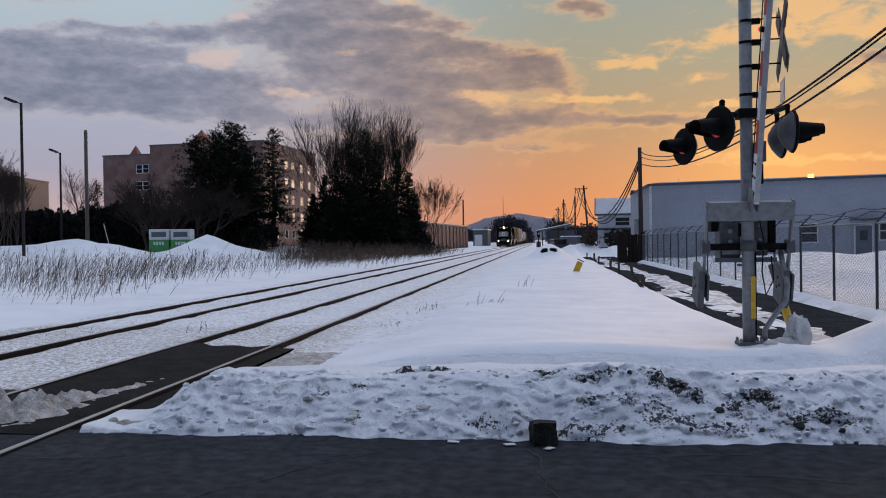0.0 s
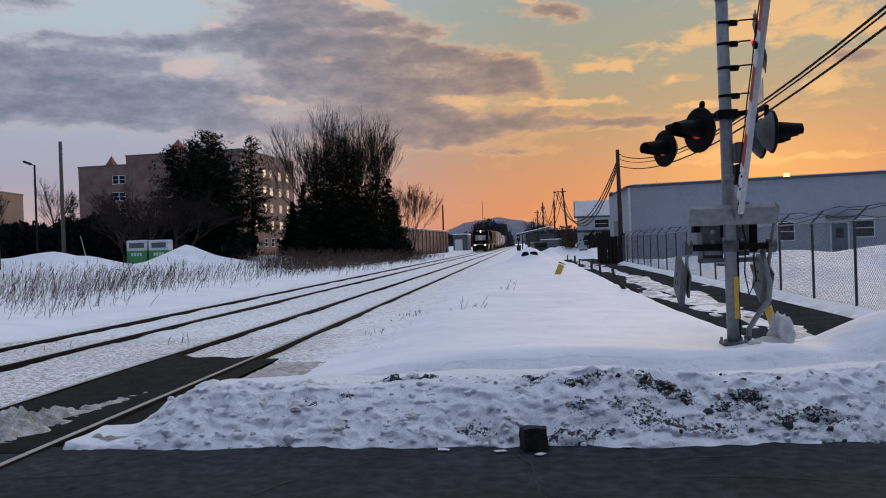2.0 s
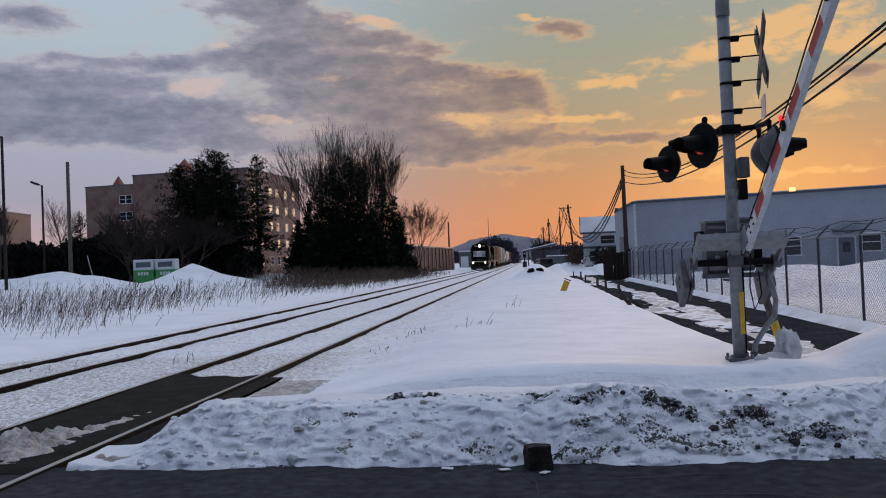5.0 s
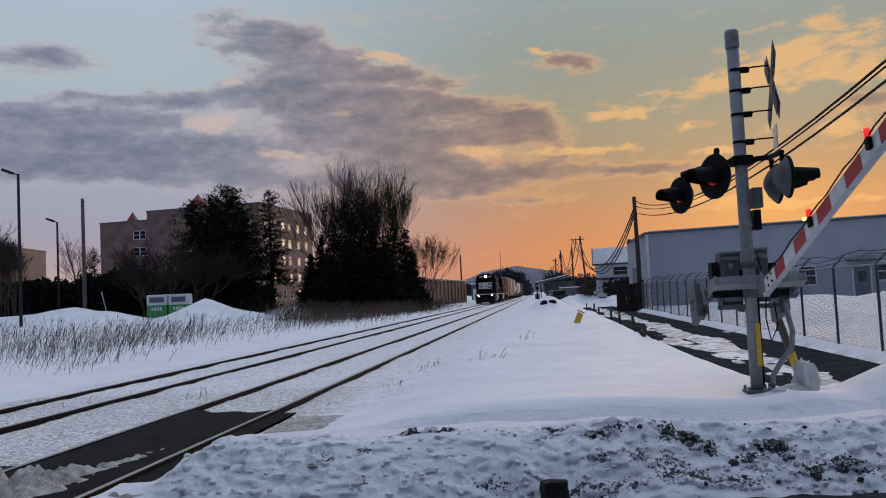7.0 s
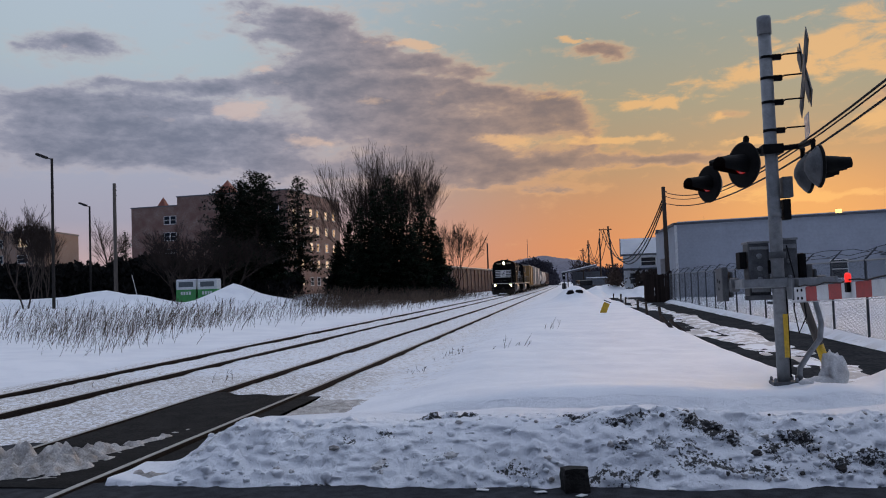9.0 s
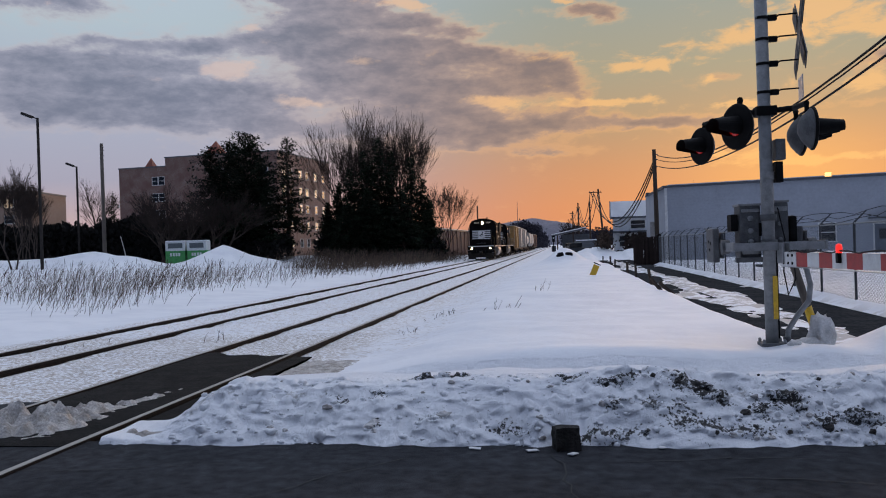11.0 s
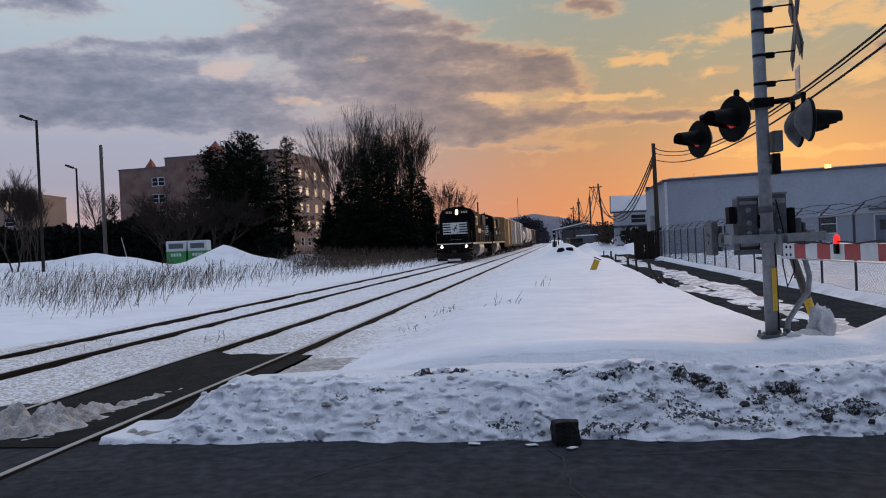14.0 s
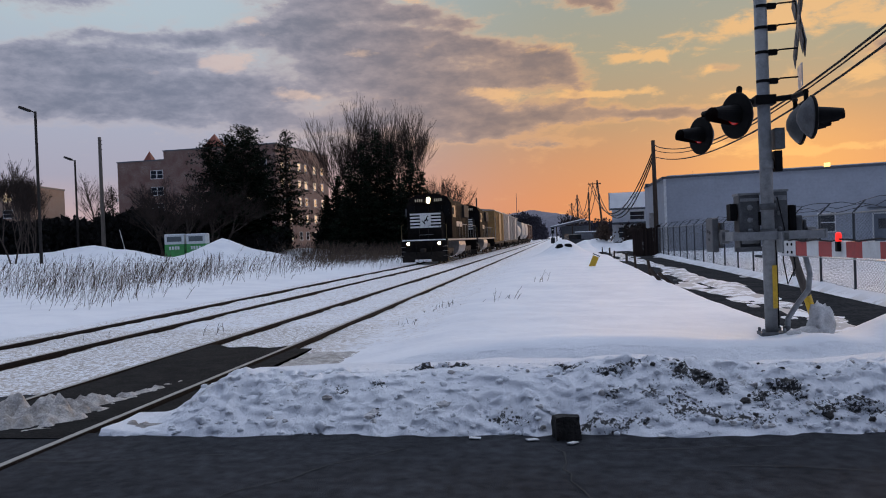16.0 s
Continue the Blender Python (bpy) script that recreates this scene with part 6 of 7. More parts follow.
def conifer(name, x, y, height, width, seed, label, group="", density=1.0, bare=0.08, tiers=None, ragged=0.25, power=0.62):
    """A tapered trunk with drooping boughs, each set with small needle sprays."""
    rs = random.Random(seed)
    t = thing(name, pose(x, y, floor_z(x, y) - 0.1), label, "tree", group)
    part("trunk", tube(bmesh.new(), [(0, 0, 0), (rs.uniform(-0.1, 0.1), 0, height * 0.5), (0, 0, height * 0.98)], [height * 0.022, height * 0.014, 0.02], 8, cap=False), BARK, t)
    verts, faces, bm = [], [], bmesh.new()
    n = int(150 * density)
    for k in range(n):
        f = bare + (1 - bare) * (k + rs.random()) / n
        z = height * f
        profile = (1 - f) ** power * (0.45 + 0.55 * min(1, f * 5))
        reach = width * 0.5 * max(profile, 0.05) * rs.uniform(1 - ragged, 1 + ragged * 0.7)
        a = rs.uniform(0, 2 * math.pi)
        droop = rs.uniform(-0.25, 0.25) + 0.35 * (f - 0.45)
        out = Vector((math.cos(a), math.sin(a), droop))
        tip = Vector((0, 0, z)) + out * reach
        tube(bm, [(0, 0, z), tip], [0.035, 0.01], 3, cap=False)
        sprays = max(4, int(reach * 10))
        for s in range(sprays):
            u = rs.uniform(0.12, 1.05)
            c = Vector((0, 0, z)) + out * reach * u + Vector((rs.gauss(0, 0.16), rs.gauss(0, 0.16), rs.gauss(0, 0.10)))
            for q in range(3):
                size = rs.uniform(0.16, 0.42) * (1.1 - 0.3 * f)
                d = (out * 0.7 + Vector((rs.uniform(-1, 1), rs.uniform(-1, 1), rs.uniform(-0.6, 0.6)))).normalized()
                side = d.cross(Vector((rs.uniform(-0.4, 0.4), rs.uniform(-0.4, 0.4), 1))).normalized() * size * 0.30
                i = len(verts)
                e = c + d * size
                verts += [tuple(c), tuple(c.lerp(e, 0.55) + side), tuple(e), tuple(c.lerp(e, 0.45) - side)]
                faces.append((i, i + 1, i + 2, i + 3))
    part("bough_frame", bm, BARK, t)
    raw("crown", verts, faces, NEEDLE, t)
    return t


# pines before the block
conifer("pine_tree", -34.2, 88, 14.3, 9.0, 1, "broad dark green pine before the apartment block", "pines before the block", 2.2, 0.10, ragged=0.45, power=0.42)
conifer("pine_tree", -36.8, 90, 13.6, 8.0, 2, "dark green pine before the apartment block", "pines before the block", 1.9, 0.10, ragged=0.45, power=0.42)
conifer("pine_tree", -39.5, 91, 13.2, 7.5, 3, "dark green pine before the apartment block", "pines before the block", 1.8, 0.10, ragged=0.45, power=0.42)
conifer("pine_tree", -33.1, 90, 11.6, 6.5, 4, "dark green pine before the apartment block", "pines before the block", 1.4, 0.10, ragged=0.50, power=0.42)
conifer("pine_tree", -30.8, 92, 13.7, 5.6, 5, "slender open pine before the apartment block", "pines before the block", 1.1, 0.20, ragged=0.55, power=0.42)
# clump of firs under the tall bare trees
for k, (x, y, h, w) in enumerate([(-20.4, 93, 14.1, 7.0), (-21.7, 92, 12.5, 6.0), (-23.2, 91, 10.4, 5.2), (-24.8, 92, 8.5, 4.8), (-26.1, 92, 6.1, 4.2), (-19.0, 94, 12.6, 6.0),
                                 (-16.4, 92, 11.8, 5.2), (-15.3, 93, 9.4, 4.6), (-14.8, 95, 6.9, 3.8), (-16.9, 89, 7.7, 6.6), (-20.7, 89, 7.9, 7.5), (-22.8, 88, 6.4, 5.5)]):
    conifer("fir_tree", x, y, h, w, 10 + k, "dense dark fir in a clump beside the tracks", "clump of firs", 1.9, 0.03, ragged=0.4, power=0.85)
conifer("fir_tree", -86.5, 152, 13.6, 6.0, 30, "dark far fir behind the hedge", "", 0.8)
bare_tree("deciduous_tree", -25.0, 101, 19.6, 8, 5, 5, "tall leafless tree with many fine upright branches", 0.40, 0.05, 0.13, 0.28, 0.25, 0.010, (2, 3))
bare_tree("deciduous_tree", -20.4, 103, 19.1, 6, 5, 16, "tall leafless tree with many fine upright branches", 0.38, 0.05, 0.13, 0.22, 0.25, 0.010, (2, 3))
bare_tree("deciduous_tree", -17.7, 130, 12.1, 3, 5, 7, "small leafless tree beside the brick shed", 0.50, 0.04, 0.09, 0.24, 0.22, 0.012, (2, 3))
bare_tree("deciduous_tree", -38.5, 80, 7.6, 4, 5, 8, "low spreading leafless tree behind the green bins", 0.9, -0.01, 0.16, 0.6)
bare_tree("deciduous_tree", -36.0, 84, 8.6, 3, 5, 18, "low spreading leafless tree before the pines", 0.9, 0.0, 0.16, 0.6)
bare_tree("deciduous_tree", -42.0, 84, 9.0, 3, 5, 28, "leafless tree before the apartment block", 0.8, 0.02, 0.16, 0.4)
bare_tree("deciduous_tree", -52.0, 76, 9.0, 3, 5, 9, "leafless tree before the tan flats", 0.5, 0.05, 0.08, 0.16)
bare_tree("deciduous_tree", -47.0, 66, 9.6, 2, 5, 19, "leafless tree beside the lamp post", 0.5, 0.05, 0.08, 0.14)
bare_tree("deciduous_tree", -56.0, 80, 10.0, 3, 5, 29, "leafless tree before the tan flats", 0.5, 0.05, 0.08, 0.16)
bare_tree("deciduous_tree", -88.0, 148, 16.5, 1, 5, 39, "far leafless tree between the buildings", 0.75, 0.05, 0.28, 0.1)
bare_tree("deciduous_tree", 16.6, 102, 8.6, 2, 5, 49, "leafless tree top behind the warehouse", 0.75, 0.05, 0.14, 0.2)
bare_tree("deciduous_tree", 3.0, 190, 7.5, 3, 4, 59, "far leafless tree beside the tracks", 0.75, 0.05, 0.14, 0.3, twig=0.03)


def thicket(name, x0, x1, y0, y1, h0, h1, count, seed, label, mat, leaf=0.32, cluster=26):
    """A hedge or far wood: many stems with small clumps, its top uneven."""
    rs = random.Random(seed)
    verts, faces = [], []
    for k in range(count):
        x, y = rs.uniform(x0, x1), rs.uniform(y0, y1)
        b = floor_z(x, y)
        h = rs.uniform(h0, h1) * (0.8 + 0.25 * float(value_noise(np.array(x), np.array(y), 6, seed)))
        for q in range(cluster):
            f = rs.random() ** 0.8
            r = (h1 * 0.16) * (1 - 0.6 * f)
            c = Vector((x + rs.gauss(0, r), y + rs.gauss(0, r * 0.7), b + h * f))
            d = Vector((rs.uniform(-1, 1), rs.uniform(-1, 1), rs.uniform(0, 1.4))).normalized()
            size = leaf * rs.uniform(0.6, 1.6)
            side = d.cross(Vector((rs.uniform(-1, 1), rs.uniform(-1, 1), 0.3))).normalized() * size * 0.26
            e = c + d * size
            i = len(verts)
            verts += [tuple(c), tuple(c.lerp(e, 0.5) + side), tuple(e), tuple(c.lerp(e, 0.5) - side)]
            faces.append((i, i + 1, i + 2, i + 3))
    ob = raw(name, verts, faces, mat)
    return tagged(ob, label, "shrubs", kind="stuff")


thicket("hedge", -66, -38, 86, 95, 4.6, 5.6, 900, 41, "dark tall hedge behind the snow ridge", HEDGE, 0.55, 46)
thicket("hedge", -78, -56, 84, 92, 4.4, 5.4, 600, 42, "dark tall hedge before the tan flats", HEDGE, 0.55, 40)
thicket("shrubs", -27, -13.5, 90, 99, 1.6, 2.8, 260, 43, "dark undergrowth below the firs", HEDGE, 0.4, 40)
thicket("shrubs", -40, -30, 84, 92, 1.2, 2.6, 160, 44, "dark undergrowth below the pines", HEDGE, 0.4, 40)
# the far woods' grey-purple is painted-in haze
thicket("far_wood", -70, -6, 330, 400, 4.0, 6.5, 320, 45, "far dark leafless woods below the hill", HAZED_WOOD, 0.8, 80)
thicket("far_wood", 1, 60, 300, 380, 4.5, 7.5, 320, 46, "far dark leafless woods beside the tracks", HAZED_WOOD, 0.8, 80)
thicket("far_wood", -25, -10, 420, 470, 11, 14, 150, 47, "far dark clump of trees below the hill", HAZED_WOOD, 0.9, 110)
thicket("shrubs", 4.5, 5.3, 90, 98, 1.2, 2.4, 60, 49, "brown leafless bush beside the far lane", BRUSH, 0.25, 34)
thicket("shrubs", 7.5, 10.2, 90, 97, 1.4, 2.9, 90, 50, "leafless bushes before the white house", TWIG, 0.35, 30)


# ---- dry weeds in the snow ----
def weeds(name, spots, seed, label, heads=0.3):
    rs = random.Random(seed)
    sv, sf, hv, hf = [], [], [], []

    def blade(verts, faces, a, b, w0, w1):
        d = (b - a)
        s1 = d.cross(Vector((0.2, 1, 0.1))).normalized()
        s2 = d.cross(s1).normalized()
        i = len(verts)
        for s, w in ((a, w0), (b, w1)):
            for k in range(3):
                an = 2.094 * k
                verts.append(tuple(s + (s1 * math.cos(an) + s2 * math.sin(an)) * w))
        for k in range(3):
            faces.append((i + k, i + (k + 1) % 3, i + 3 + (k + 1) % 3, i + 3 + k))

    for cx, cy, rx, ry, count, h0, h1 in spots:
        for k in range(count):
            x, y = cx + rs.gauss(0, rx), cy + rs.gauss(0, ry)
            if x > -10.6 and cx < -10:
                continue
            z = floor_z(x, y) - 0.05
            h = h0 * 0.7 + (h1 - h0 * 0.7) * rs.random() ** 1.6
            lean = Vector((rs.gauss(0.26, 0.26), rs.gauss(0, 0.25), 1)).normalized()
            a = Vector((x, y, z))
            m = a + lean * h * 0.6
            b = m + (lean + Vector((rs.gauss(0.1, 0.25), rs.gauss(0, 0.2), -0.1))).normalized() * h * 0.4
            w = rs.uniform(0.003, 0.0065) * (1 + cy / 80)
            blade(sv, sf, a, m, w, w * 0.8)
            blade(sv, sf, m, b, w * 0.8, w * 0.4)
            for q in range(rs.randint(0, 3)):
                p = a.lerp(b, rs.uniform(0.4, 0.9))
                blade(sv, sf, p, p + Vector((rs.uniform(-1, 1), rs.uniform(-0.6, 0.6), rs.uniform(0.3, 1))).normalized() * h * rs.uniform(0.12, 0.3), w * 0.6, w * 0.3)
            if rs.random() < heads:
                blade(hv, hf, b - lean * h * 0.16, b + lean * 0.04, w * 1.4, w * 2.2)
                blade(hv, hf, b + lean * 0.04, b + lean * (0.06 + h * 0.06), w * 2.2, w * 0.4)
    ob = raw(name, sv, sf, STRAW)
    tagged(ob, label, "dry weeds", kind="stuff")
    if hv:
        tagged(raw("seed_heads", hv, hf, SEED), "dark seed heads on the dry weeds", "dry weeds", kind="stuff")


weeds("dry_weeds", [(-13.0, 21.5, 0.5, 0.8, 22, 0.5, 1.1), (-13.6, 24.0, 0.6, 1.0, 26, 0.5, 1.2), (-15.2, 25, 0.9, 1.2, 60, 0.6, 1.5), (-17.4, 28, 1.1, 1.8, 120, 0.6, 1.5), (-20.5, 30, 1.6, 2.2, 150, 0.7, 1.5), (-16.6, 33, 1.1, 2.6, 190, 0.5, 1.3), (-19.5, 36, 1.6, 2.6, 210, 0.6, 1.4),
                    (-25, 37, 2.6, 3, 150, 0.7, 1.4), (-19, 43, 2.2, 3, 220, 0.6, 1.3), (-13.8, 38, 0.9, 6, 40, 0.4, 1.1), (-29, 43, 3, 4, 140, 0.6, 1.3), (-23, 48, 3.0, 3, 180, 0.6, 1.3)], 71, "tall dry brown weeds standing in the snow", 0.12)
weeds("dry_weeds", [(-14.5, 52, 1.6, 5, 260, 0.5, 1.25), (-15.5, 64, 2.0, 6, 700, 0.6, 1.4), (-15.0, 78, 2.0, 8, 900, 0.6, 1.6), (-13.5, 95, 1.4, 10, 800, 0.5, 1.4), (-19.5, 68, 2.0, 4, 800, 0.8, 1.8)], 72,
      "dense dry brown weeds beside the far track", 0.5)
weeds("dry_weeds", [(-2.9, 15.2, 0.12, 0.3, 9, 0.12, 0.3), (-2.7, 18.5, 0.2, 0.7, 18, 0.12, 0.28), (-1.35, 18.6, 0.25, 0.2, 10, 0.2, 0.4), (-0.6, 25, 0.2, 0.6, 5, 0.25, 0.45)], 73,
      "sparse dry grass stalks poking through the snow", 0.0)
weeds("dry_weeds", [(-6.4, 15, 0.1, 0.6, 5, 0.2, 0.3), (-8.7, 14, 0.3, 1.0, 5, 0.15, 0.25)], 74, "few dry stalks between the tracks", 0.0)


# ---- bins, lamps and pole past the field ----
def donation_bin(m):
    t = thing("donation_bin", m, "green and white metal donation bin in the snow", "bin", "donation bins")
    part("lower_body", boxes((-0.92, 0.92, -0.6, 0.6, -0.5, 0.95), bevel=0.03), BIN_GREEN, t, "green painted lower half")
    part("upper_body", boxes((-0.92, 0.92, -0.58, 0.6, 0.955, 1.85), bevel=0.03), BIN_WHITE, t, "white upper half")
    part("chute", boxes((-0.68, 0.68, -0.64, -0.585, 1.2, 1.68), bevel=0.02), BIN_DARK, t, "dark deposit flap")
    part("lid_snow", boxes((-0.9, 0.9, -0.57, 0.58, 1.855, 1.93), bevel=0.03), SNOW, t, "snow cap")
    for k in range(4):
        part("lettering_bar", boxes((-0.5 + k * 0.26, -0.32 + k * 0.26, -0.612, -0.604, 0.45, 0.75)), BIN_WHITE, t)
    return t


bin_a = donation_bin(pose(-36.35, 75, 1.08, 0, 0, 12))
copy_thing(bin_a, pose(-34.2, 75.2, 1.06, 0, 0, 4))


def lamp_post(x, y, top, label, arm):
    t = thing("street_lamp", pose(x, y, floor_z(x, y) - 0.1), label, "street lamp", "car park lamps")
    h = top - floor_z(x, y)
    part("post", tube(bmesh.new(), [(0, 0, 0), (0, 0, h)], [0.13, 0.10], 8), TRUCK_STEEL, t)
    part("bracket", tube(bmesh.new(), [(0, 0, h - 0.1), (-arm * 0.5, -0.1, h + 0.12)], 0.05, 6), TRUCK_STEEL, t)
    bm = bmesh.new()
    box(bm, -0.55, 0.35, -0.2, 0.2, -0.1, 0.1, bevel=0.04, m=Matrix.Translation((-arm * 0.8, -0.1, h + 0.2)) @ Matrix.Rotation(radians(22), 4, "Y"))
    head = part("lamp_head", bm, TRUCK_STEEL, t, "dark shoebox lamp head")
    bm = bmesh.new()
    box(bm, -0.5, 0.3, -0.16, 0.16, -0.125, -0.102, m=Matrix.Translation((-arm * 0.8, -0.1, h + 0.2)) @ Matrix.Rotation(radians(22), 4, "Y"))
    part("lens", bm, BIN_WHITE, head)


lamp_post(-40.3, 60, 12.85, "tall dark lamp post, unlit, in the snow", 0.9)
lamp_post(-52.6, 85, 11.9, "dark lamp post, unlit, before the hedge", 0.8)
wood_pole("utility_pole", -43.75, 75, 12.7, GREY_WOOD, "grey wooden pole with its lower half bleached", 0.2)
tagged(part("guy_stake", tube(bmesh.new(), [(-40.9, 74, 1.2), (-41.5, 74, 3.6)], 0.032, 6), CLEAN_ICE), "leaning pale guy-wire guard beside the pole", "guy guard")
wood_pole("utility_pole", -17.0, 175, 10.2, POLE_WOOD, "far dark pole behind the brick shed", 0.2)

# ---- the freight train; every vehicle is built with its front at y = 0, its length along +y, and the rail top at z = 0 ----
TRACK_X = (RAILS[2] + RAILS[3]) / 2
WHEELS = []


def wheelset(parent, y, r):
    w = part("wheelset", (lambda bm: [lathe(bm, [(r + 0.03, s * 0.68), (r + 0.03, s * 0.71), (r, s * 0.72), (r, s * 0.80), (r * 0.75, s * 0.81), (0.12, s * 0.78)], 18,
             Matrix.Rotation(radians(90), 4, "Y")) for s in (1, -1)] and tube(bm, [(-0.7, 0, 0), (0.7, 0, 0)], 0.09, 8))(bmesh.new()), TRUCK_STEEL, parent)
    w.location = (0, y, r)
    return w


def truck(parent, y, axles, gap, r, keyed):
    span = gap * (axles - 1)
    t = part("truck_frame", (lambda bm: [box(bm, *q, bevel=0.03) for q in ((-1.12, -0.98, y - 0.7, y + span + 0.7, 0.55, 0.95), (0.98, 1.12, y - 0.7, y + span + 0.7, 0.55, 0.95),
             (-1.0, 1.0, y + span / 2 - 0.3, y + span / 2 + 0.3, 0.5, 0.9))] and bm)(bmesh.new()), TRUCK_STEEL, parent)
    for k in range(axles):
        w = wheelset(parent, y + k * gap, r)
        for s in (-1, 1):
            part("axle_box", boxes((s * 1.05 - 0.12, s * 1.05 + 0.12, y + k * gap - 0.17, y + k * gap + 0.17, r - 0.17, r + 0.2), bevel=0.03), TRUCK_STEEL, t)
        if keyed:
            WHEELS.append((w, r))


def locomotive(lead):
    t = thing("locomotive", None, "black freight locomotive with white nose stripes and lit headlights" if lead else "black trailing freight locomotive behind the lead engine", "locomotive", "locomotives")
    L, W = 19.6, 1.53
    part("walkway", boxes((-W, W, 0.35, L - 0.3, 1.42, 1.62), bevel=0.02), LOCO_BLACK, t)
    part("walkway_edge", boxes((-W - 0.012, -W, 0.4, L - 0.3, 1.46, 1.58), (W, W + 0.012, 0.4, L - 0.3, 1.46, 1.58)), FUEL_TANK, t, "pale snow-dusted edge")
    # front platform, pilot and plough
    pilot = part("pilot", boxes((-1.5, 1.5, 0.28, 0.42, 0.75, 1.62), bevel=0.03), LOCO_BLACK, t)
    part("pilot_stripe", boxes((-1.42, 1.42, 0.255, 0.278, 1.50, 1.58)), WHITE_PAINT, pilot, "white edge stripe")
    bm = bmesh.new()
    vs = [bm.verts.new(v) for v in ((-1.4, 0.30, 0.78), (0, 0.02, 0.78), (1.4, 0.30, 0.78), (1.45, 0.25, 0.13), (0, -0.22, 0.13), (-1.45, 0.25, 0.13))]
    bm.faces.new((vs[0], vs[5], vs[4], vs[1])), bm.faces.new((vs[1], vs[4], vs[3], vs[2]))
    bmesh.ops.solidify(bm, geom=bm.faces[:], thickness=0.05)
    part("snow_plough", bm, TRUCK_STEEL, t, "steel plough with caked snow")
    part("caked_snow", boxes((-0.55, 0.5, -0.20, 0.05, 0.14, 0.30), bevel=0.05), SNOW, t)
    part("coupler", boxes((-0.14, 0.14, -0.45, 0.3, 0.78, 1.0), bevel=0.04), TRUCK_STEEL, t)
    for s in (-1, 1):
        part("air_hose", tube(bmesh.new(), [(s * 0.5, 0.25, 1.1), (s * 0.5, 0.08, 0.9), (s * 0.45, 0.05, 0.55)], 0.03, 6), BLACK_PAINT, t)
        part("step_well", boxes((s * 1.36 - 0.13, s * 1.36 + 0.13, 0.30, 0.9, 0.4, 1.42), bevel=0.02), LOCO_BLACK, t)
        for z in (0.5, 0.8, 1.1):
            part("step", boxes((s * 1.36 - 0.15, s * 1.36 + 0.15, 0.25, 0.5, z, z + 0.03)), FUEL_TANK, t)
        part("corner_handrail", tube(bmesh.new(), [(s * 1.47, 0.34, 0.75), (s * 1.47, 0.34, 2.5), (s * 1.30, 0.34, 2.58)], 0.018, 6), HANDRAIL, t, "yellowed grab rail")
        part("front_handrail", tube(bmesh.new(), [(s * 0.3, 0.36, 1.62), (s * 0.3, 0.36, 2.45), (s * 1.0, 0.36, 2.45), (s * 1.25, 0.36, 2.0)], 0.016, 6), TRUCK_STEEL, t)
        # ditch light
        case = part("ditch_light_case", boxes((s * 1.02 - 0.15, s * 1.02 + 0.15, 0.12, 0.34, 1.16, 1.46), bevel=0.03), BLACK_PAINT, t)
        m = Matrix.Translation((s * 1.02, 0.115, 1.31)) @ Matrix.Rotation(radians(90), 4, "X")
        part("ditch_light", lathe(bmesh.new(), [(0.10, 0), (0.095, 0.03), (0.05, 0.05)], 14, m), DITCH if lead else GLASS, case, "glowing ditch light" if lead else "")
    # nose
    bm = bmesh.new()
    prism(bm, [(-1.05, 1.62), (1.05, 1.62), (1.05, 3.22), (0.90, 3.44), (-0.90, 3.44), (-1.05, 3.22)], 1.15, 2.9)
    nose = part("nose", bm, LOCO_BLACK, t, "short black nose")
    for k, z in enumerate((2.40, 2.61, 2.82, 3.03, 3.24)):
        a = 0.36 if 0 < k < 4 else 0.0
        h = 0.055
        for x0, x1 in (((-1.02, -a), (a, 1.02)) if a else ((-1.02, 1.02),)):
            part("nose_stripe", boxes((x0, x1, 1.135, 1.15, z - h, z + h)), WHITE_PAINT, nose, "white stripe")
    plate = part("emblem_plate", boxes((-0.36, 0.36, 1.138, 1.1495, 2.46, 3.18)), WHITE_PAINT, nose, "white square in the stripes")
    bm = bmesh.new()
    for x, z, w, h, a in ((0.02, 2.84, 0.24, 0.10, 30), (0.10, 3.00, 0.07, 0.16, -25), (0.15, 3.09, 0.12, 0.06, 20), (-0.06, 2.66, 0.06, 0.22, 25), (-0.13, 2.70, 0.05, 0.24, 40), (0.14, 2.80, 0.05, 0.16, -40)):
        box(bm, -w / 2, w / 2, -0.004, 0.004, -h / 2, h / 2, m=Matrix.Translation((x, 1.132, z)) @ Matrix.Rotation(radians(-a), 4, "Y"))
    part("emblem", bm, LOCO_BLACK, plate, "dark emblem shape")
    part("nose_grab", tube(bmesh.new(), [(-0.5, 1.10, 1.88), (0.5, 1.10, 1.88)], 0.015, 5), GALV, nose)
    # cab
    bm = bmesh.new()
    prism(bm, [(-1.53, 1.62), (1.53, 1.62), (1.53, 3.95), (1.25, 4.42), (0.75, 4.60), (-0.75, 4.60), (-1.25, 4.42), (-1.53, 3.95)], 2.9, 5.4)
    cab = part("cab", bm, LOCO_BLACK, t, "black cab")
    for x0, x1 in ((-1.36, -0.98), (-0.85, -0.06), (0.06, 0.85), (0.98, 1.36)):
        z0 = 3.50 if abs(x0) < 0.9 else 3.1
        part("windscreen", boxes((x0, x1, 2.885, 2.9, z0, 3.86)), CAB_GLASS, cab)
    hood = part("number_board_housing", boxes((-1.05, 1.05, 2.70, 2.95, 4.0, 4.42), bevel=0.04), LOCO_BLACK, cab)
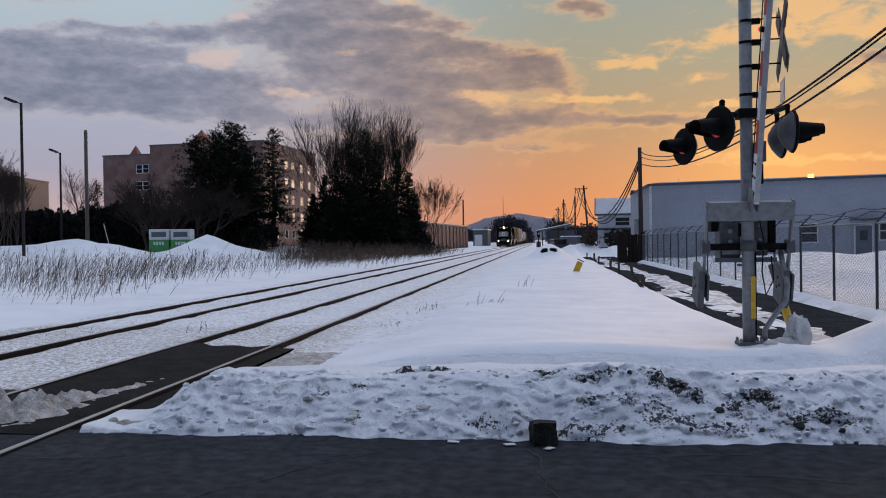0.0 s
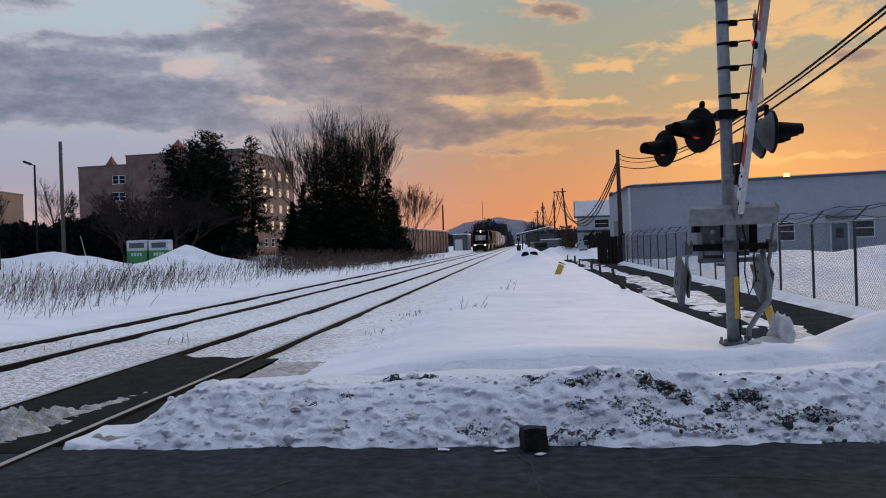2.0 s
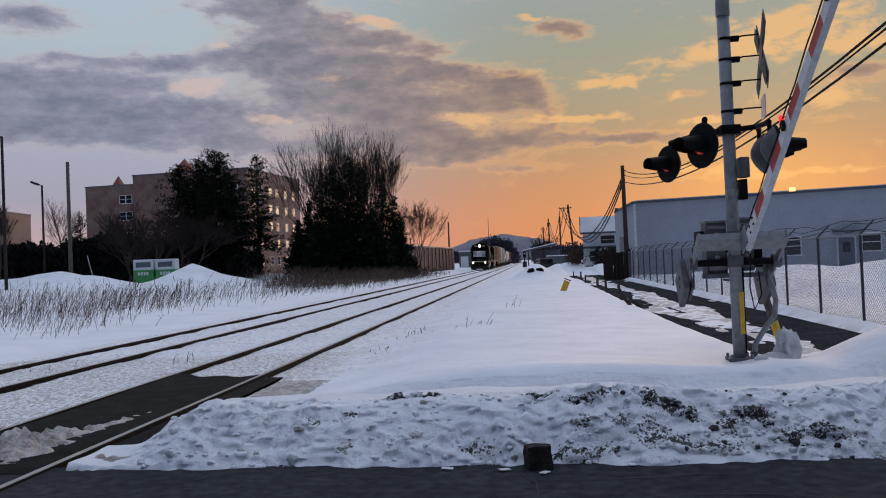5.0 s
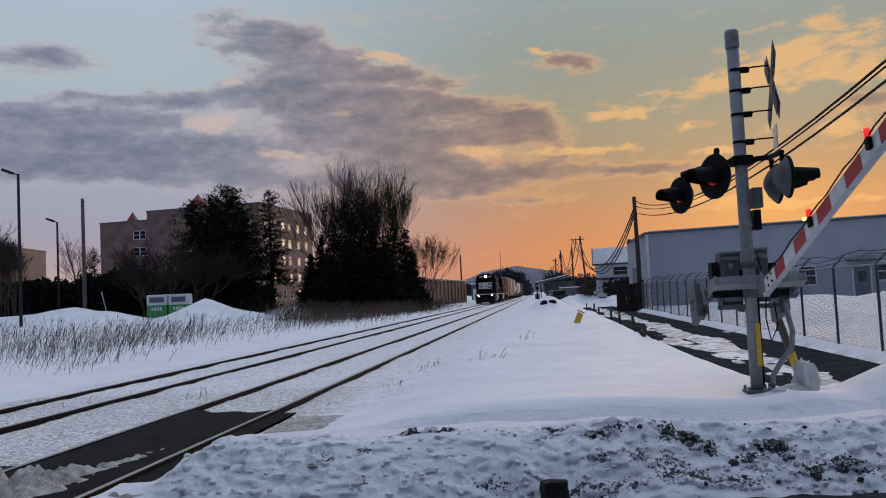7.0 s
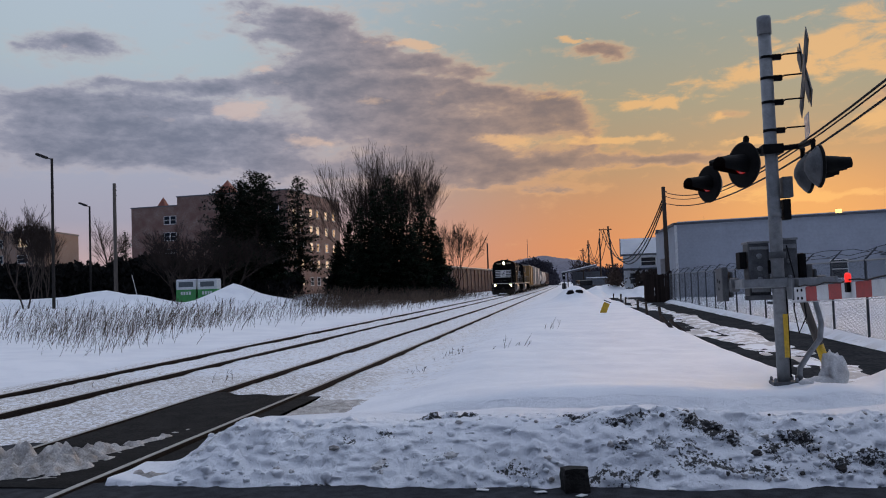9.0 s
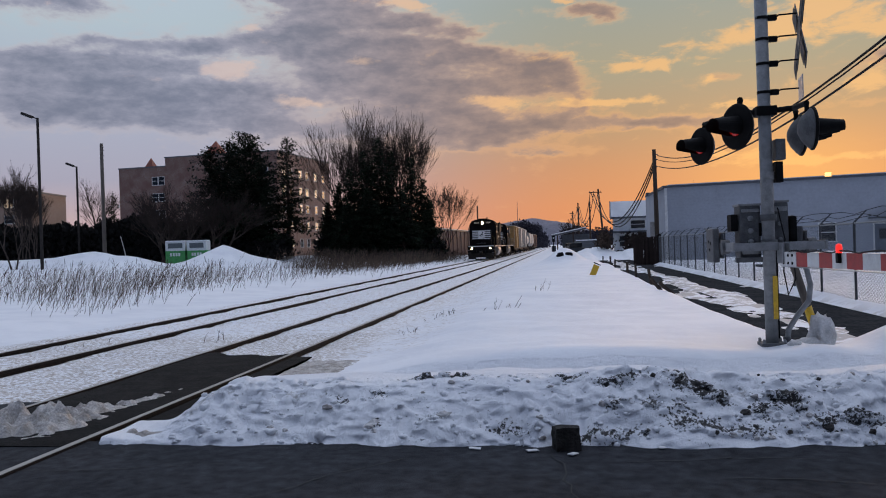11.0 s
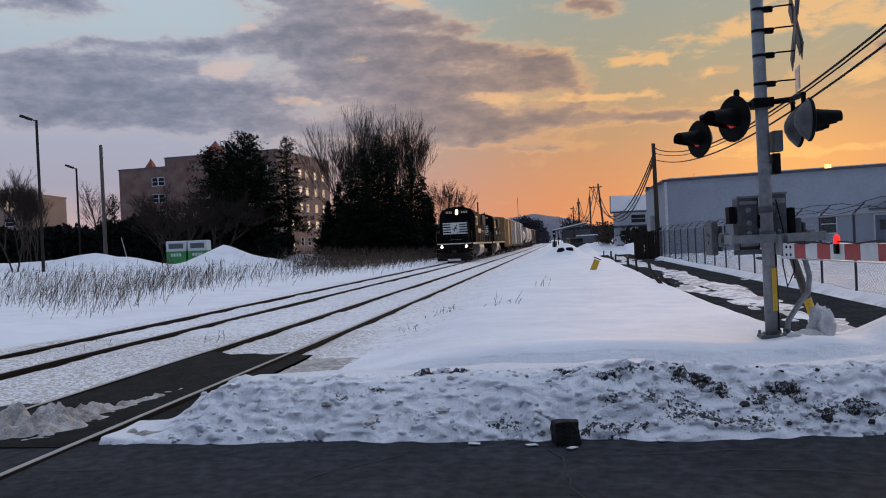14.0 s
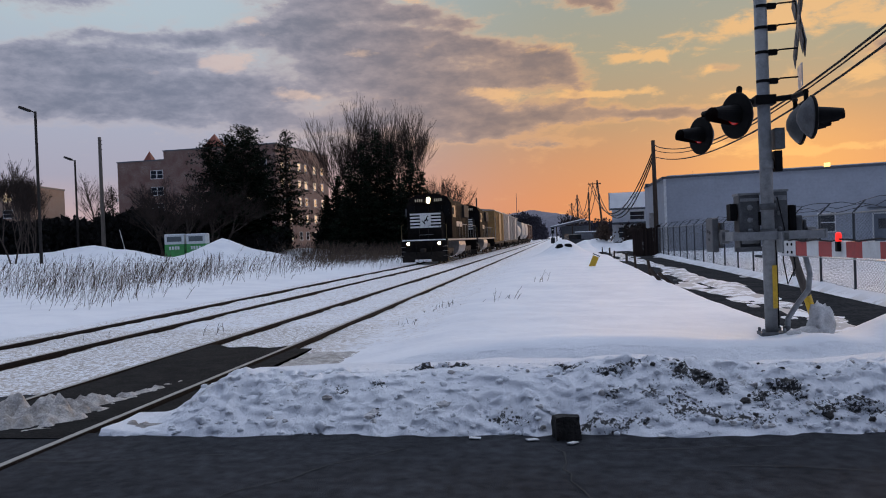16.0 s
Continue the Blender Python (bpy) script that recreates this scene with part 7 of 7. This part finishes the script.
    for s in (-1, 1):
        b = part("number_board", boxes((s * 0.66 - 0.36, s * 0.66 + 0.36, 2.685, 2.70, 4.06, 4.36)), LOCO_BLACK, hood, "dark number board with pale marks")
        for q in range(4):
            part("numeral_bar", boxes((s * 0.66 - 0.26 + q * 0.14, s * 0.66 - 0.18 + q * 0.14, 2.680, 2.686, 4.12, 4.30)), NUMBER_GLASS, b)
        part("side_window", boxes((s * 1.535 - 0.006, s * 1.535 + 0.006, 3.3, 4.9, 3.05, 3.85)), CAB_GLASS, cab)
        part("mirror", boxes((s * 1.62 - 0.05, s * 1.62 + 0.05, 3.05, 3.1, 3.2, 3.7)), GREY_PAINT, cab)
    for z in (4.12, 4.31):
        m = Matrix.Translation((0, 2.69, z)) @ Matrix.Rotation(radians(90), 4, "X")
        part("headlight", lathe(bmesh.new(), [(0.105, 0), (0.10, 0.03), (0.05, 0.05)], 14, m), BEAM if lead else GLASS, hood, "glowing headlight" if lead else "")
    part("roof_antenna", boxes((-0.5, 0.5, 3.6, 4.4, 4.6, 4.72), bevel=0.04), LOCO_BLACK, cab)
    part("horn", tube(bmesh.new(), [(0.4, 4.9, 4.75), (0.4, 4.3, 4.78)], [0.04, 0.09], 8), TRUCK_STEEL, cab)
    # long hood
    bm = bmesh.new()
    prism(bm, [(-0.95, 1.62), (0.95, 1.62), (0.95, 4.1), (0.7, 4.45), (-0.7, 4.45), (-0.95, 4.1)], 5.4, L - 1.2)
    hood2 = part("long_hood", bm, LOCO_BLACK, t, "black engine hood")
    for k in range(12):
        y = 6.0 + k * 1.02
        for s in (-1, 1):
            part("hood_door", boxes((s * 0.96 - 0.008, s * 0.96 + 0.008, y, y + 0.94, 1.75, 3.35)), LOCO_BLACK, hood2)
    for s in (-1, 1):
        part("air_intake", boxes((s * 1.02 - 0.06, s * 1.02 + 0.06, 6.6, 9.2, 3.5, 4.2), bevel=0.02), TRUCK_STEEL, hood2)
        part("radiator_grille", boxes((s * 1.02 - 0.1, s * 1.02 + 0.1, 14.2, 17.4, 3.3, 4.3), bevel=0.03), TRUCK_STEEL, hood2)
        part("side_stripe", boxes((s * 0.972 - 0.004, s * 0.972 + 0.004, 9.6, 13.6, 2.5, 2.9)), FUEL_TANK, hood2, "pale lettering band")
        part("side_handrail", tube(bmesh.new(), [(s * 1.48, 5.6, 2.62), (s * 1.48, L - 0.6, 2.62)], 0.018, 5), GALV, t)
        for k in range(8):
            part("stanchion", tube(bmesh.new(), [(s * 1.48, 5.6 + k * 1.9, 1.6), (s * 1.48, 5.6 + k * 1.9, 2.62)], 0.016, 5), GALV, t)
    for y in (10.2, 11.8, 15.1, 16.4):
        part("roof_fan", lathe(bmesh.new(), [(0.55, 4.45), (0.55, 4.6), (0.45, 4.64)], 16, Matrix.Translation((0, y, 0))), TRUCK_STEEL, hood2)
    part("exhaust_stack", boxes((-0.35, 0.35, 12.8, 13.3, 4.45, 4.72)), TRUCK_STEEL, hood2)
    # fuel tank, end, running gear
    bm = bmesh.new()
    prism(bm, [(-1.3, 0.62), (-1.0, 0.38), (1.0, 0.38), (1.3, 0.62), (1.42, 1.1), (1.35, 1.40), (-1.35, 1.40), (-1.42, 1.1)], 7.6, 11.8)
    part("fuel_tank", bm, FUEL_TANK, t, "dusty grey fuel tank")
    part("air_tank", tube(bmesh.new(), [(1.2, 7.8, 1.25), (1.2, 11.4, 1.25)], 0.18, 10), FUEL_TANK, t)
    part("rear_pilot", boxes((-1.5, 1.5, L - 0.4, L - 0.28, 0.6, 1.62), bevel=0.03), LOCO_BLACK, t)
    part("rear_coupler", boxes((-0.14, 0.14, L - 0.3, L + 0.3, 0.78, 1.0), bevel=0.04), TRUCK_STEEL, t)
    truck(t, 1.9, 3, 2.0, 0.51, True)
    truck(t, L - 6.1, 3, 2.0, 0.51, True)
    return t


def boxcar(mat, label, L=16.2, H=4.65, ribs=True, door=None):
    t = thing("boxcar", None, label, "boxcar", "freight cars")
    body = part("body", boxes((-1.52, 1.52, 0.4, L - 0.4, 1.1, H - 0.12), bevel=0.03), mat, t)
    bm = bmesh.new()
    prism(bm, [(-1.56, H - 0.14), (1.56, H - 0.14), (1.5, H - 0.04), (0, H + 0.1), (-1.5, H - 0.04)], 0.36, L - 0.36)
    part("roof", bm, GREY_BOX, t, "pale snowy roof")
    if ribs:
        for k in range(int((L - 1) / 1.05)):
            y = 0.7 + k * 1.05
            for s in (-1, 1):
                part("rib", boxes((s * 1.54 - 0.03, s * 1.54 + 0.03, y, y + 0.09, 1.12, H - 0.16)), mat, body)
    for z in (1.7, 2.3, 2.9, 3.5, 4.0):
        part("end_corrugation", boxes((-1.45, 1.45, 0.33, 0.41, z - 0.09, z + 0.09), bevel=0.02), mat, body)
    for s in (-1, 1):
        part("door", boxes((s * 1.575 - 0.02, s * 1.575 + 0.02, L / 2 - 1.5, L / 2 + 1.5, 1.2, H - 0.3)), door or mat, t, "sliding door")
        part("sill", boxes((s * 1.45 - 0.06, s * 1.45 + 0.06, 0.4, L - 0.4, 0.85, 1.1)), TRUCK_STEEL, t)
        part("ladder", boxes((s * 1.56 - 0.02, s * 1.56 + 0.02, 0.5, 0.56, 1.2, 3.9), (s * 1.56 - 0.02, s * 1.56 + 0.02, 0.9, 0.96, 1.2, 3.9), *[(s * 1.57 - 0.02, s * 1.57 + 0.02, 0.56, 0.9, z, z + 0.03) for z in np.arange(1.4, 3.9, 0.4)]), GALV, t)
    part("coupler", boxes((-0.13, 0.13, -0.2, 0.5, 0.75, 0.98), (-0.13, 0.13, L - 0.5, L + 0.2, 0.75, 0.98), bevel=0.03), TRUCK_STEEL, t)
    truck(t, 1.7, 2, 1.78, 0.42, False)
    truck(t, L - 3.5, 2, 1.78, 0.42, False)
    return t


def tank_car(label, L=15.0):
    t = thing("tank_car", None, label, "tank car", "freight cars")
    m = Matrix.Translation((0, 0.7, 2.62)) @ Matrix.Rotation(radians(-90), 4, "X")
    part("tank", lathe(bmesh.new(), [(0.1, 0), (0.8, 0.08), (1.25, 0.35), (1.45, 0.7), (1.45, L - 2.1), (1.25, L - 1.75), (0.8, L - 1.48), (0.1, L - 1.4)], 24, m), WHITE_BOX, t, smooth=True)
    part("dome", lathe(bmesh.new(), [(0.5, 4.0), (0.5, 4.35), (0.4, 4.42)], 14, Matrix.Translation((0, L / 2, 0))), GREY_BOX, t)
    part("frame", boxes((-0.4, 0.4, 0.1, L - 0.1, 0.8, 1.2)), TRUCK_STEEL, t)
    for y in (2.0, L - 2.6):
        part("saddle", boxes((-1.3, 1.3, y, y + 0.6, 1.1, 1.75)), TRUCK_STEEL, t)
    truck(t, 1.5, 2, 1.78, 0.42, False)
    truck(t, L - 3.3, 2, 1.78, 0.42, False)
    return t


def hopper(label, L=16.0, H=4.6):
    t = thing("hopper_car", None, label, "hopper car", "freight cars")
    bm = bmesh.new()
    prism(bm, [(-1.55, 1.9), (-0.9, 1.0), (0.9, 1.0), (1.55, 1.9), (1.6, 3.2), (1.45, H - 0.25), (0.8, H), (-0.8, H), (-1.45, H - 0.25), (-1.6, 3.2)], 1.0, L - 1.0)
    part("body", bm, GREY_BOX, t)
    part("roof_walk", boxes((-0.35, 0.35, 1.0, L - 1.0, H + 0.02, H + 0.1)), GALV, t)
    part("frame", boxes((-1.4, 1.4, 0.1, 1.2, 0.85, 1.15), (-1.4, 1.4, L - 1.2, L - 0.1, 0.85, 1.15)), TRUCK_STEEL, t)
    for y in (4.2, 8, 11.8):
        part("chute", boxes((-0.7, 0.7, y - 0.8, y + 0.8, 0.45, 1.1), bevel=0.1), GREY_BOX, t)
    truck(t, 1.5, 2, 1.78, 0.42, False)
    truck(t, L - 3.3, 2, 1.78, 0.42, False)
    return t


TRAIN = []
offset = 0.0
for vehicle, length in ((locomotive(True), 20.2), (locomotive(False), 20.2), (boxcar(YELLOW_BOX, "faded yellow-brown boxcar behind the locomotives", 16.4, 4.75), 16.9),
                        (boxcar(WHITE_BOX, "grimy white boxcar with ribbed sides", 18.2, 4.85), 18.7), (boxcar(WHITE_BOX, "grimy white boxcar with ribbed sides", 18.2, 4.85), 18.7),
                        (tank_car("grimy white tank car in the train"), 15.5), (hopper("grey covered hopper car in the train"), 16.5), (hopper("grey covered hopper car in the train"), 16.5),
                        (boxcar(RUST_BOX, "rust-brown boxcar near the train's end", 16.4, 4.5), 16.9), (boxcar(RUST_BOX, "rust-brown boxcar near the train's end", 16.4, 4.5), 16.9)):
    TRAIN.append((vehicle, offset))
    offset += length


# ---- what moves ----
# distance of the train's front along the track, by time
RUN = [(0.0, 176.0), (2.0, 162.3), (3.5, 151.8), (5.8, 134.0), (7.0, 124.2), (8.7, 110.2), (11.0, 91.2), (12.5, 79.0), (14.5, 63.4), (16.0, 52.4)]


def motions():
    x, y, z = GATE_PIVOT
    rows = GATE_ROWS
    walk(GATE, [(t, pose(x, y, z, -a, 0, 0)) for t, a in rows])
    for vehicle, back in TRAIN:
        walk(vehicle, [(t, pose(TRACK_X, d + back, 0.005)) for t, d in RUN])
    # wheels turn with the way gone
    times = [k * 0.08 for k in range(201)]
    way = np.interp(times, [t for t, _ in RUN], [RUN[0][1] - d for _, d in RUN])
    for wheel, r in WHEELS:
        home = wheel.location.copy()
        walk(wheel, [(t, Matrix.Translation(home) @ Matrix.Rotation(s / r, 4, "X")) for t, s in zip(times, way)])


motions()
